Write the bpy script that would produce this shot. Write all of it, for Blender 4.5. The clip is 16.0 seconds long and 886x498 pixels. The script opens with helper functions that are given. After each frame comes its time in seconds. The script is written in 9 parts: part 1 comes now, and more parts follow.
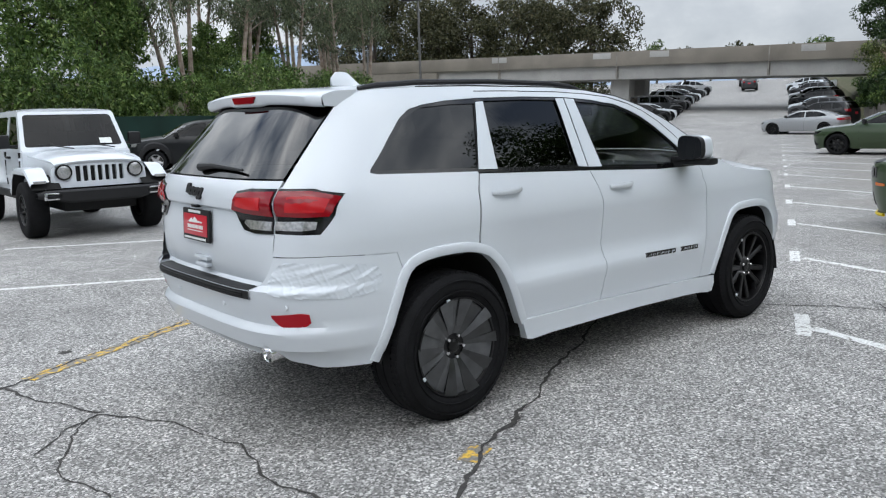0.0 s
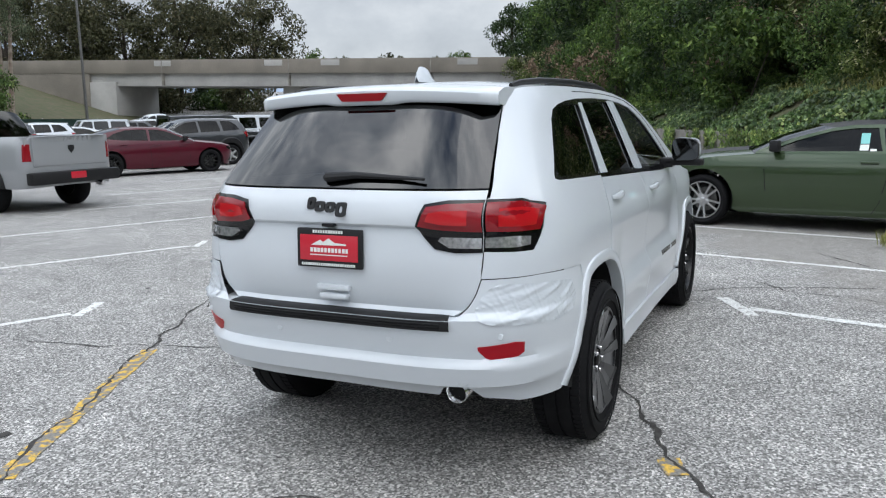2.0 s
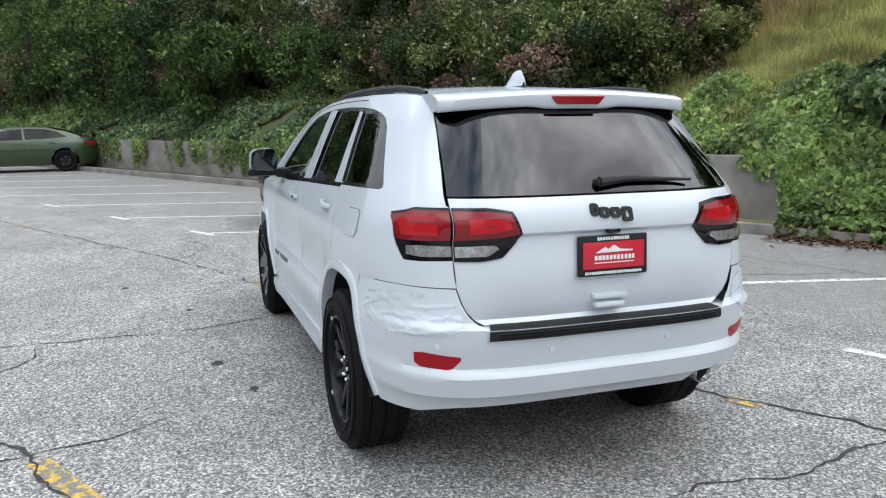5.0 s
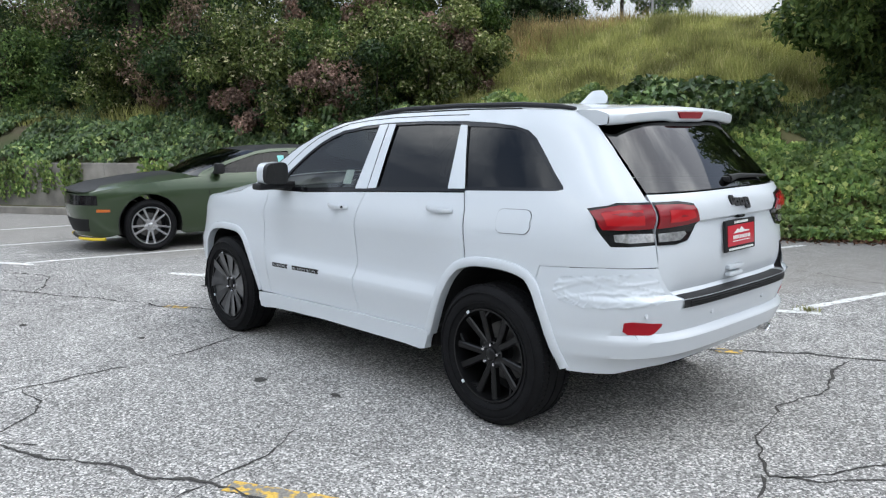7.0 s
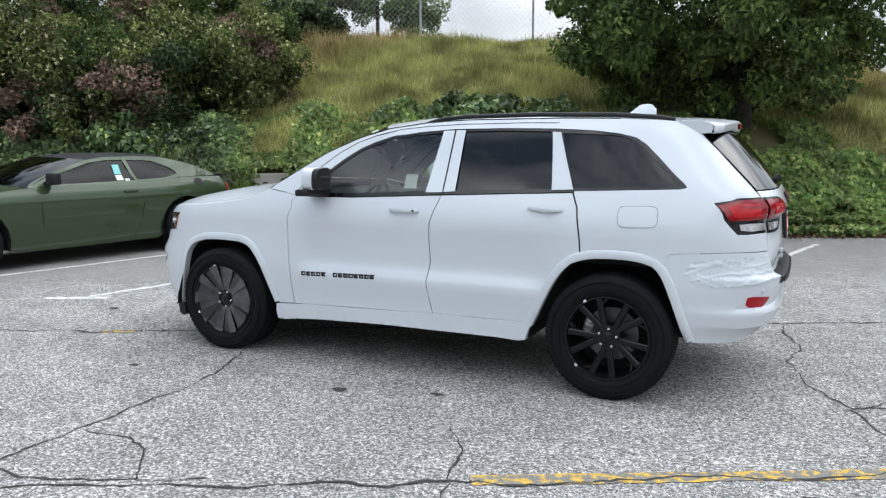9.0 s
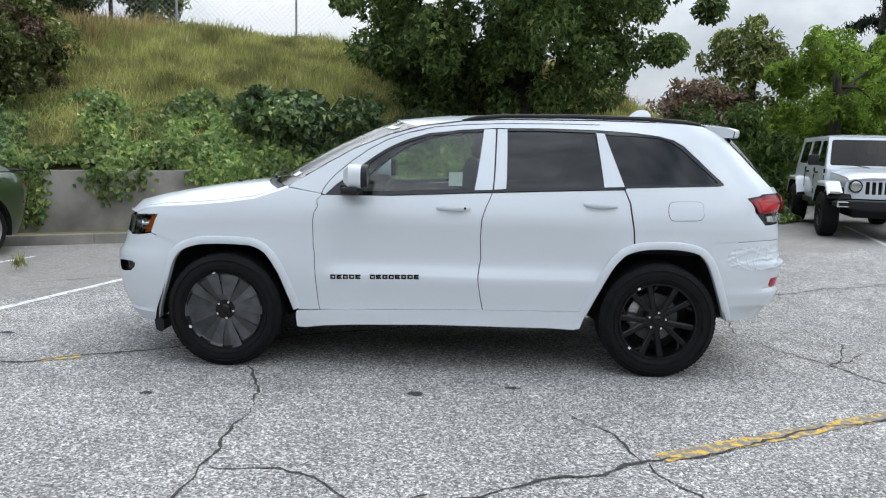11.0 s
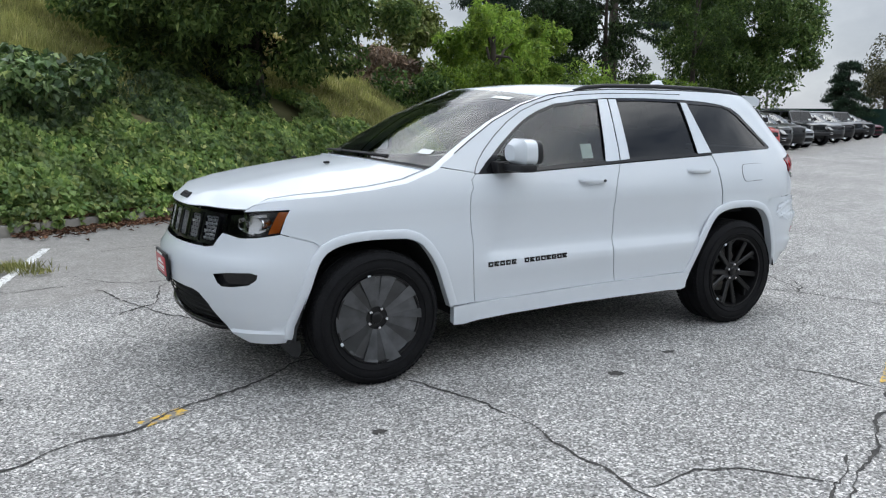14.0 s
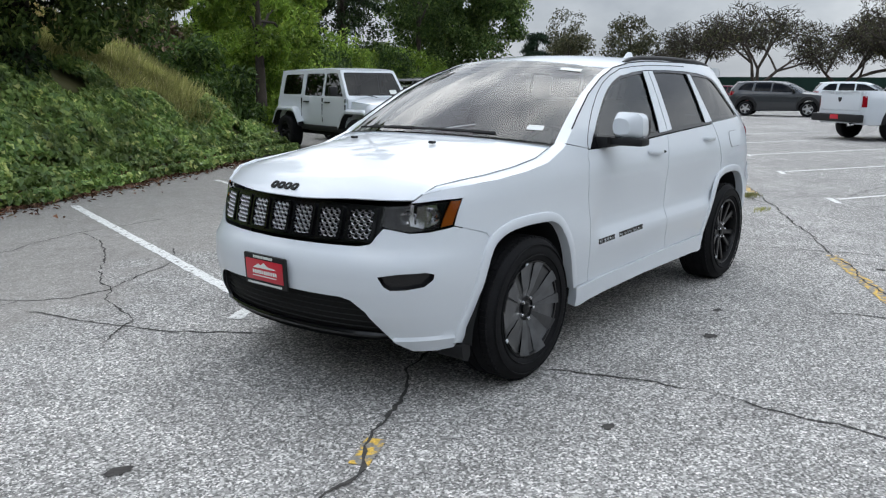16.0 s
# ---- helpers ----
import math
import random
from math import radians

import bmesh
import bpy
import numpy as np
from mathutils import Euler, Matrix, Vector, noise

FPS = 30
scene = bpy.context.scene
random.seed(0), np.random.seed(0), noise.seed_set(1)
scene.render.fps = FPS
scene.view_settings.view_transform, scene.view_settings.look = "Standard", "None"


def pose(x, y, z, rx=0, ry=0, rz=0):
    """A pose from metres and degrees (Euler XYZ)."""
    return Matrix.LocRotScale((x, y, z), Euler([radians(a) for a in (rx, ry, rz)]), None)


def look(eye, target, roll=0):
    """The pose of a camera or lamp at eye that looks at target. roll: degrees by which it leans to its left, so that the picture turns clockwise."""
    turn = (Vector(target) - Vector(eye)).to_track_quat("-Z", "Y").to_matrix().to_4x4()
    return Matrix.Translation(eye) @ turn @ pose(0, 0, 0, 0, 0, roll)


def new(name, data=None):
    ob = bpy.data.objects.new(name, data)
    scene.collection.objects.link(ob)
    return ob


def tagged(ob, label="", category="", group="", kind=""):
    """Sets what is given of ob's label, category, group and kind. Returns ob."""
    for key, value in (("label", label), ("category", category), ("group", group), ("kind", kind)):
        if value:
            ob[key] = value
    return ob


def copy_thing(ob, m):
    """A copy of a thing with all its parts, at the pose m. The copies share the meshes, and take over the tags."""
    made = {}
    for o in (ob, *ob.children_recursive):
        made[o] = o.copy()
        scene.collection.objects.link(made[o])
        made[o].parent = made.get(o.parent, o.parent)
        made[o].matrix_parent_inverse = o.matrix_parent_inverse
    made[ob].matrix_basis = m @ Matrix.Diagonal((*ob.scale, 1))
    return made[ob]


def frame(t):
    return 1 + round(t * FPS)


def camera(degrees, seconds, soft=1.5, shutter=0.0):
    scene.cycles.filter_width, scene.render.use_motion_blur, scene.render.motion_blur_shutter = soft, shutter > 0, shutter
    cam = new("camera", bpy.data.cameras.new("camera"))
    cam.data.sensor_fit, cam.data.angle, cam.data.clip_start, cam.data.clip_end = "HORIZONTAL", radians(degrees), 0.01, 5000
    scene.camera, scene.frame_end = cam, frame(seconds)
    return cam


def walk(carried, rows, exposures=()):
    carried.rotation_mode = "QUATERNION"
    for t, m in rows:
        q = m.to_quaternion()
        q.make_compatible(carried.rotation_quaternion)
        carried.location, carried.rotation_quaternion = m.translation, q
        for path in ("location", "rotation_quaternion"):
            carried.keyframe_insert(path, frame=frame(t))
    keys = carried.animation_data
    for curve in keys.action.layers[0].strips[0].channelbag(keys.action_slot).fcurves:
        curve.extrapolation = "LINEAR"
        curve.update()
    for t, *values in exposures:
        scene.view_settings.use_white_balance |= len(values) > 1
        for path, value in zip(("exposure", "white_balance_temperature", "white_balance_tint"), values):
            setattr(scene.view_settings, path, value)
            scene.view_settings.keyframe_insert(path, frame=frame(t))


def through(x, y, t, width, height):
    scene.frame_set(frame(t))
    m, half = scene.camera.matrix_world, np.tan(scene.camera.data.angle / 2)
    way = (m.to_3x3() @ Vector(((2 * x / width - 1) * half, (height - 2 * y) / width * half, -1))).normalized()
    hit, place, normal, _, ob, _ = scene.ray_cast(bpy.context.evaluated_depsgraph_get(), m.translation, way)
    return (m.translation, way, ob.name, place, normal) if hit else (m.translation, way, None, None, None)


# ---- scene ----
cam = camera(58.7, 16.0, soft=1.2)
PATH = [
    (0, (-4.02, -3.847, 1.538), (-2.742, -2.344, 1.211), -1.5),
    (0.5, (-4.373, -3.402, 1.543), (-2.96, -2.024, 1.216), -1.4),
    (1, (-4.669, -2.887, 1.565), (-3.121, -1.664, 1.239), -1.2),
    (1.5, (-4.938, -2.353, 1.564), (-3.261, -1.313, 1.237), -1.2),
    (2, (-5.117, -1.784, 1.562), (-3.328, -0.953, 1.232), -1.2),
    (2.5, (-5.266, -1.182, 1.565), (-3.383, -0.594, 1.233), -0.8),
    (3, (-5.364, -0.609, 1.568), (-3.421, -0.274, 1.236), -0.6),
    (3.5, (-5.377, -0.042, 1.576), (-3.406, 0.036, 1.247), -0.5),
    (4, (-5.337, 0.535, 1.589), (-3.372, 0.357, 1.262), -0.3),
    (4.2, (-5.292, 0.763, 1.573), (-3.339, 0.483, 1.246), -0.3),
    (6.3, (-4.696, 3.131, 1.593), (-3.082, 1.992, 1.282), -0.9),
    (6.5, (-4.604, 3.343, 1.572), (-3.033, 2.144, 1.265), -0.9),
    (7, (-4.337, 3.893, 1.591), (-2.882, 2.554, 1.294), -0.8),
    (7.5, (-4.002, 4.393, 1.593), (-2.675, 2.924, 1.304), -0.6),
    (8, (-3.548, 4.813, 1.589), (-2.368, 3.224, 1.309), -0.5),
    (8.5, (-3.059, 5.22, 1.577), (-2.045, 3.519, 1.3), -0.4),
    (9, (-2.505, 5.543, 1.565), (-1.674, 3.744, 1.294), -0.1),
    (9.2, (-2.284, 5.651, 1.601), (-1.528, 3.819, 1.327), 0.0),
    (11.3, (0.2, 6.117, 1.534), (0.143, 4.136, 1.268), 1.1),
    (11.5, (0.439, 6.091, 1.544), (0.309, 4.113, 1.274), 1.0),
    (12, (1.054, 5.987, 1.557), (0.744, 4.031, 1.271), 0.9),
    (12.5, (1.648, 5.76, 1.546), (1.164, 3.843, 1.245), 0.7),
    (13, (2.22, 5.521, 1.547), (1.566, 3.657, 1.231), 0.8),
    (13.5, (2.753, 5.21, 1.536), (1.935, 3.415, 1.208), 0.7),
    (14, (3.275, 4.86, 1.537), (2.303, 3.145, 1.196), 0.5),
    (14.5, (3.738, 4.463, 1.535), (2.62, 2.845, 1.174), 0.2),
    (15, (4.174, 4.032, 1.551), (2.916, 2.525, 1.172), 0.0),
    (15.5, (4.565, 3.584, 1.555), (3.168, 2.208, 1.157), 0.0),
    (16, (4.877, 3.067, 1.554), (3.348, 1.845, 1.14), 0.3),
]
walk(cam, [(t, look(eye, target, roll)) for t, eye, target, roll in PATH],
     exposures=((0, 0.36, 6480, 9), (2.5, 0.42, 6480, 9), (4, 0.50, 6480, 9), (8, 0.56, 6480, 9), (12.5, 0.42, 6480, 9), (14.5, 0.40, 6480, 9), (16, 0.30, 6480, 9)))

# ---- daylight under broken cloud ----
SUN_ELEV, SUN_ROT = 58.0, 200.0
world = bpy.data.worlds.new("sky")
scene.world = world
world.use_nodes = True
wn, wl = world.node_tree.nodes, world.node_tree.links
wn.clear()
w_out = wn.new("ShaderNodeOutputWorld")
w_bg = wn.new("ShaderNodeBackground")
w_sky = wn.new("ShaderNodeTexSky")
w_sky.sky_type = "NISHITA"
w_sky.sun_disc = False
w_sky.sun_elevation, w_sky.sun_rotation = radians(SUN_ELEV), radians(SUN_ROT)
w_geo = wn.new("ShaderNodeTexCoord")
w_map = wn.new("ShaderNodeMapping")
w_map.inputs["Scale"].default_value = (0.55, 0.55, 0.9)
w_noise = wn.new("ShaderNodeTexNoise")
w_noise.inputs["Scale"].default_value = 5.0
w_noise.inputs["Detail"].default_value = 7
w_noise.inputs["Roughness"].default_value = 0.55
w_ramp = wn.new("ShaderNodeValToRGB")
w_ramp.color_ramp.elements[0].position = 0.38
w_ramp.color_ramp.elements[0].color = (1.5, 1.9, 2.7, 1)
w_ramp.color_ramp.elements[1].position = 0.64
w_ramp.color_ramp.elements[1].color = (14.2, 14.5, 14.8, 1)
_e = w_ramp.color_ramp.elements.new(0.50)
_e.color = (6.0, 6.5, 7.2, 1)
w_mix = wn.new("ShaderNodeMixRGB")
w_mix.inputs["Fac"].default_value = 0.88
wl.new(w_geo.outputs["Generated"], w_map.inputs["Vector"])
wl.new(w_map.outputs["Vector"], w_noise.inputs["Vector"])
wl.new(w_noise.outputs["Fac"], w_ramp.inputs["Fac"])
wl.new(w_sky.outputs["Color"], w_mix.inputs["Color1"])
w_even = wn.new("ShaderNodeMixRGB")
w_even.inputs["Color1"].default_value = (8.6, 9.1, 9.8, 1)
wl.new(w_ramp.outputs["Color"], w_even.inputs["Color2"])
wl.new(w_even.outputs["Color"], w_mix.inputs["Color2"])
# cloud is brighter overhead than at the horizon
w_sep = wn.new("ShaderNodeSeparateXYZ")
w_grad = wn.new("ShaderNodeMapRange")
w_grad.inputs["From Min"].default_value, w_grad.inputs["From Max"].default_value = 0.14, 0.75
w_grad.inputs["To Min"].default_value, w_grad.inputs["To Max"].default_value = 0.53, 1.78
w_mul = wn.new("ShaderNodeMixRGB")
w_mul.blend_type = "MULTIPLY"
w_mul.inputs["Fac"].default_value = 1.0
wl.new(w_geo.outputs["Generated"], w_sep.inputs["Vector"])
wl.new(w_sep.outputs["Z"], w_grad.inputs["Value"])
w_hor = wn.new("ShaderNodeMapRange")
w_hor.inputs["From Min"].default_value, w_hor.inputs["From Max"].default_value = 0.12, 0.55
w_hor.inputs["To Min"].default_value, w_hor.inputs["To Max"].default_value = 0.45, 1.0
wl.new(w_sep.outputs["Z"], w_hor.inputs["Value"])
wl.new(w_hor.outputs["Result"], w_even.inputs["Fac"])
wl.new(w_mix.outputs["Color"], w_mul.inputs["Color1"])
wl.new(w_grad.outputs["Result"], w_mul.inputs["Color2"])
wl.new(w_mul.outputs["Color"], w_bg.inputs["Color"])
wl.new(w_bg.outputs["Background"], w_out.inputs["Surface"])
w_bg.inputs["Strength"].default_value = 0.124

sun_data = bpy.data.lights.new("sun", "SUN")
sun_data.energy, sun_data.angle, sun_data.color = 0.45, radians(60), (1.0, 0.96, 0.9)
sun = new("sun", sun_data)
_az = radians(SUN_ROT)
sun.matrix_world = look((0, 0, 40), Vector((0, 0, 40)) - Vector((math.sin(_az) * math.cos(radians(SUN_ELEV)), math.cos(_az) * math.cos(radians(SUN_ELEV)), math.sin(radians(SUN_ELEV)))))

# ---- materials ----
def mat(name, color, rough=0.5, metal=0.0, coat=0.0, vary=0.0, scale=8.0, bump=0.0, bump_scale=60.0, color2=None, spec=0.5, island=0.0, rnd=0.0, fine=0.0, fine_scale=120.0, coat_rough=0.03):
    """A painted or natural surface: base colour, broad stains (vary, at scale), fine grain and relief."""
    m = bpy.data.materials.new(name)
    m.use_nodes = True
    n, l = m.node_tree.nodes, m.node_tree.links
    b = n["Principled BSDF"]
    b.inputs["Roughness"].default_value = rough
    b.inputs["Metallic"].default_value = metal
    b.inputs["Coat Weight"].default_value = coat
    b.inputs["Coat Roughness"].default_value = coat_rough
    b.inputs["Specular IOR Level"].default_value = spec
    b.inputs["Base Color"].default_value = (*color, 1)
    tc = n.new("ShaderNodeTexCoord")
    col = None
    if vary or color2:
        nz = n.new("ShaderNodeTexNoise")
        nz.inputs["Scale"].default_value, nz.inputs["Detail"].default_value = scale, 5
        l.new(tc.outputs["Object"], nz.inputs["Vector"])
        mx = n.new("ShaderNodeMixRGB")
        c2 = color2 or tuple(c * (1 - vary) for c in color)
        mx.inputs["Color1"].default_value, mx.inputs["Color2"].default_value = (*color, 1), (*c2, 1)
        rp = n.new("ShaderNodeMapRange")
        rp.inputs["From Min"].default_value, rp.inputs["From Max"].default_value = 0.35, 0.68
        l.new(nz.outputs["Fac"], rp.inputs["Value"])
        l.new(rp.outputs["Result"], mx.inputs["Fac"])
        col = mx.outputs["Color"]
    if fine:
        fz = n.new("ShaderNodeTexNoise")
        fz.inputs["Scale"].default_value, fz.inputs["Detail"].default_value = fine_scale, 3
        l.new(tc.outputs["Object"], fz.inputs["Vector"])
        fr = n.new("ShaderNodeMapRange")
        fr.inputs["From Min"].default_value, fr.inputs["From Max"].default_value = 0.3, 0.7
        fr.inputs["To Min"].default_value, fr.inputs["To Max"].default_value = 1 - fine, 1 + fine
        l.new(fz.outputs["Fac"], fr.inputs["Value"])
        mm = n.new("ShaderNodeMixRGB")
        mm.blend_type = "MULTIPLY"
        mm.inputs["Fac"].default_value = 1
        mm.inputs["Color1"].default_value = (*color, 1)
        if col:
            l.new(col, mm.inputs["Color1"])
        l.new(fr.outputs["Result"], mm.inputs["Color2"])
        col = mm.outputs["Color"]
    if island or rnd:
        if island:
            src = n.new("ShaderNodeNewGeometry").outputs["Random Per Island"]
        else:
            src = n.new("ShaderNodeObjectInfo").outputs["Random"]
        amt = island or rnd
        ir = n.new("ShaderNodeMapRange")
        ir.inputs["To Min"].default_value, ir.inputs["To Max"].default_value = 1 - amt, 1 + amt
        l.new(src, ir.inputs["Value"])
        im = n.new("ShaderNodeMixRGB")
        im.blend_type = "MULTIPLY"
        im.inputs["Fac"].default_value = 1
        im.inputs["Color1"].default_value = (*color, 1)
        if col:
            l.new(col, im.inputs["Color1"])
        l.new(ir.outputs["Result"], im.inputs["Color2"])
        col = im.outputs["Color"]
    if col:
        l.new(col, b.inputs["Base Color"])
    if bump:
        bz = n.new("ShaderNodeTexNoise")
        bz.inputs["Scale"].default_value, bz.inputs["Detail"].default_value = bump_scale, 4
        l.new(tc.outputs["Object"], bz.inputs["Vector"])
        bp = n.new("ShaderNodeBump")
        bp.inputs["Strength"].default_value, bp.inputs["Distance"].default_value = min(1.0, bump * 20), bump
        l.new(bz.outputs["Fac"], bp.inputs["Height"])
        l.new(bp.outputs["Normal"], b.inputs["Normal"])
    return m


def glass_mat(name, tint, ior=1.5, rough=0.0, gloss=1.0):
    """Tinted car glass: clear through, mirror-like at a slant."""
    m = bpy.data.materials.new(name)
    m.use_nodes = True
    n, l = m.node_tree.nodes, m.node_tree.links
    n.clear()
    out = n.new("ShaderNodeOutputMaterial")
    tr, gl, mx, fr = n.new("ShaderNodeBsdfTransparent"), n.new("ShaderNodeBsdfGlossy"), n.new("ShaderNodeMixShader"), n.new("ShaderNodeFresnel")
    tr.inputs["Color"].default_value = (*tint, 1)
    gl.inputs["Roughness"].default_value = rough
    gl.inputs["Color"].default_value = (gloss, gloss, gloss, 1)
    fr.inputs["IOR"].default_value = ior
    l.new(fr.outputs["Fac"], mx.inputs["Fac"])
    l.new(tr.outputs["BSDF"], mx.inputs[1])
    l.new(gl.outputs["BSDF"], mx.inputs[2])
    l.new(mx.outputs["Shader"], out.inputs["Surface"])
    return m


def leaf_mat(name, c1, c2, c3=None, rough=0.45, through=0.25, spec=0.22):
    """Leaves that differ one from the other, with some light coming through them."""
    m = bpy.data.materials.new(name)
    m.use_nodes = True
    n, l = m.node_tree.nodes, m.node_tree.links
    b = n["Principled BSDF"]
    b.inputs["Roughness"].default_value = rough
    b.inputs["Specular IOR Level"].default_value = spec
    g = n.new("ShaderNodeNewGeometry")
    rp = n.new("ShaderNodeValToRGB")
    rp.color_ramp.elements[0].color, rp.color_ramp.elements[1].color = (*c1, 1), (*c2, 1)
    if c3:
        rp.color_ramp.elements[1].position = 0.88
        e = rp.color_ramp.elements.new(1.0)
        e.color = (*c3, 1)
    l.new(g.outputs["Random Per Island"], rp.inputs["Fac"])
    tc = n.new("ShaderNodeTexCoord")
    nz = n.new("ShaderNodeTexNoise")
    nz.inputs["Scale"].default_value, nz.inputs["Detail"].default_value = 1.3, 3
    l.new(tc.outputs["Object"], nz.inputs["Vector"])
    mr = n.new("ShaderNodeMapRange")
    mr.inputs["From Min"].default_value, mr.inputs["From Max"].default_value = 0.35, 0.65
    mr.inputs["To Min"].default_value, mr.inputs["To Max"].default_value = 0.5, 1.4
    l.new(nz.outputs["Fac"], mr.inputs["Value"])
    mm = n.new("ShaderNodeMixRGB")
    mm.blend_type = "MULTIPLY"
    mm.inputs["Fac"].default_value = 1
    l.new(rp.outputs["Color"], mm.inputs["Color1"])
    l.new(mr.outputs["Result"], mm.inputs["Color2"])
    l.new(mm.outputs["Color"], b.inputs["Base Color"])
    if through:
        t = n.new("ShaderNodeBsdfTranslucent")
        l.new(mm.outputs["Color"], t.inputs["Color"])
        mx = n.new("ShaderNodeMixShader")
        mx.inputs["Fac"].default_value = through
        l.new(b.outputs["BSDF"], mx.inputs[1])
        l.new(t.outputs["BSDF"], mx.inputs[2])
        l.new(mx.outputs["Shader"], n["Material Output"].inputs["Surface"])
    return m


def asphalt_mat():
    """Worn asphalt: pale stones in a dark binder, with stains and patches."""
    m = bpy.data.materials.new("asphalt")
    m.use_nodes = True
    n, l = m.node_tree.nodes, m.node_tree.links
    b = n["Principled BSDF"]
    b.inputs["Roughness"].default_value = 0.85
    b.inputs["Specular IOR Level"].default_value = 0.3
    tc = n.new("ShaderNodeTexCoord")

    def noise_of(scale, detail, lo, hi, a, z):
        nz = n.new("ShaderNodeTexNoise")
        nz.inputs["Scale"].default_value, nz.inputs["Detail"].default_value = scale, detail
        l.new(tc.outputs["Object"], nz.inputs["Vector"])
        r = n.new("ShaderNodeMapRange")
        for k, v in (("From Min", lo), ("From Max", hi), ("To Min", a), ("To Max", z)):
            r.inputs[k].default_value = v
        l.new(nz.outputs["Fac"], r.inputs["Value"])
        return r.outputs["Result"]

    vo = n.new("ShaderNodeTexVoronoi")
    vo.inputs["Scale"].default_value = 105
    l.new(tc.outputs["Object"], vo.inputs["Vector"])
    sp = n.new("ShaderNodeSeparateColor")
    l.new(vo.outputs["Color"], sp.inputs["Color"])
    rp = n.new("ShaderNodeValToRGB")
    els = rp.color_ramp.elements
    els[0].color, els[1].color = (0.092, 0.089, 0.086, 1), (0.69, 0.67, 0.64, 1)
    e = els.new(0.35)
    e.color = (0.20, 0.195, 0.186, 1)
    e = els.new(0.72)
    e.color = (0.362, 0.351, 0.335, 1)
    l.new(sp.outputs["Red"], rp.inputs["Fac"])

    def mult(a, fac):
        mm = n.new("ShaderNodeMixRGB")
        mm.blend_type = "MULTIPLY"
        mm.inputs["Fac"].default_value = 1
        l.new(a, mm.inputs["Color1"])
        l.new(fac, mm.inputs["Color2"])
        return mm.outputs["Color"]

    c = mult(rp.outputs["Color"], noise_of(38, 3, 0.3, 0.7, 0.72, 1.25))
    c = mult(c, noise_of(0.45, 5, 0.32, 0.68, 0.84, 1.12))
    c = mult(c, noise_of(2.7, 4, 0.30, 0.62, 0.86, 1.08))
    # the stalls under the hill keep an older, smoother, browner coat
    dt = n.new("ShaderNodeVectorMath")
    dt.operation = "DOT_PRODUCT"
    dt.inputs[1].default_value = (-0.4478, 0.8942, 0)
    l.new(tc.outputs["Object"], dt.inputs[0])
    ad = n.new("ShaderNodeMath")
    l.new(dt.outputs["Value"], ad.inputs[0])
    l.new(noise_of(0.8, 4, 0.25, 0.75, -0.9, 0.9), ad.inputs[1])
    edge = n.new("ShaderNodeMapRange")
    for k, v in (("From Min", -3.2), ("From Max", -2.7), ("To Min", 0.62), ("To Max", 0.0)):
        edge.inputs[k].default_value = v
    l.new(ad.outputs["Value"], edge.inputs["Value"])
    old = n.new("ShaderNodeMixRGB")
    old.inputs["Color2"].default_value = (0.245, 0.23, 0.21, 1)
    l.new(edge.outputs["Result"], old.inputs["Fac"])
    l.new(c, old.inputs["Color1"])
    c = mult(old.outputs["Color"], noise_of(6.5, 5, 0.3, 0.7, 0.9, 1.08))
    l.new(c, b.inputs["Base Color"])
    bp = n.new("ShaderNodeBump")
    bp.inputs["Strength"].default_value, bp.inputs["Distance"].default_value = 0.6, 0.004
    l.new(sp.outputs["Green"], bp.inputs["Height"])
    l.new(bp.outputs["Normal"], b.inputs["Normal"])
    return m


def paint_mat(name, color, flake=0.5):
    """Road paint that has flaked, with the asphalt coming through."""
    m = mat(name, color, rough=0.75, color2=(0.20, 0.19, 0.17), scale=19, fine=0.3, fine_scale=90)
    rp = [x for x in m.node_tree.nodes if x.type == "MAP_RANGE"][0]
    rp.inputs["From Min"].default_value, rp.inputs["From Max"].default_value = flake, flake + 0.08
    return m


ASPHALT = asphalt_mat()
CRACK = mat("crack", (0.055, 0.051, 0.047), rough=0.95, vary=0.5, scale=30)
WHITE_LINE = paint_mat("white_line", (0.64, 0.64, 0.62), 0.57)
YELLOW_LINE = paint_mat("yellow_line", (0.60, 0.38, 0.06), 0.445)
CONCRETE = mat("concrete", (0.29, 0.27, 0.24), rough=0.9, vary=0.5, scale=1.9, bump=0.006, bump_scale=40, fine=0.15)
CONCRETE_OLD = mat("concrete_old", (0.19, 0.172, 0.148), rough=0.9, vary=0.6, scale=0.8, bump=0.006, bump_scale=40, fine=0.15)
BRIDGE_UP = mat("bridge_parapet", (0.24, 0.215, 0.18), rough=0.9, vary=0.3, scale=0.35, fine=0.1, fine_scale=14)
BRIDGE_LOW = mat("bridge_girder", (0.42, 0.41, 0.39), rough=0.9, vary=0.22, scale=0.5, fine=0.08, fine_scale=14)
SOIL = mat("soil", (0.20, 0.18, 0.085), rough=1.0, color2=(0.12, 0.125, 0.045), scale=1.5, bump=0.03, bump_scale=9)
# the same soil, with the shade under shrubs put into its colour
SOIL_SHADED = mat("soil_dark", (0.10, 0.085, 0.05), rough=1.0, color2=(0.055, 0.07, 0.025), scale=1.5, bump=0.03, bump_scale=9)
BARK = mat("bark", (0.07, 0.056, 0.045), rough=0.95, vary=0.5, scale=5, bump=0.02, bump_scale=25)
BARK_PALE = mat("bark_pale", (0.33, 0.28, 0.23), rough=0.9, color2=(0.17, 0.12, 0.09), scale=2.5, bump=0.01, bump_scale=18)
FENCE_GREEN = mat("fence_screen", (0.018, 0.06, 0.045), rough=0.8, vary=0.3, scale=0.6, fine=0.15)
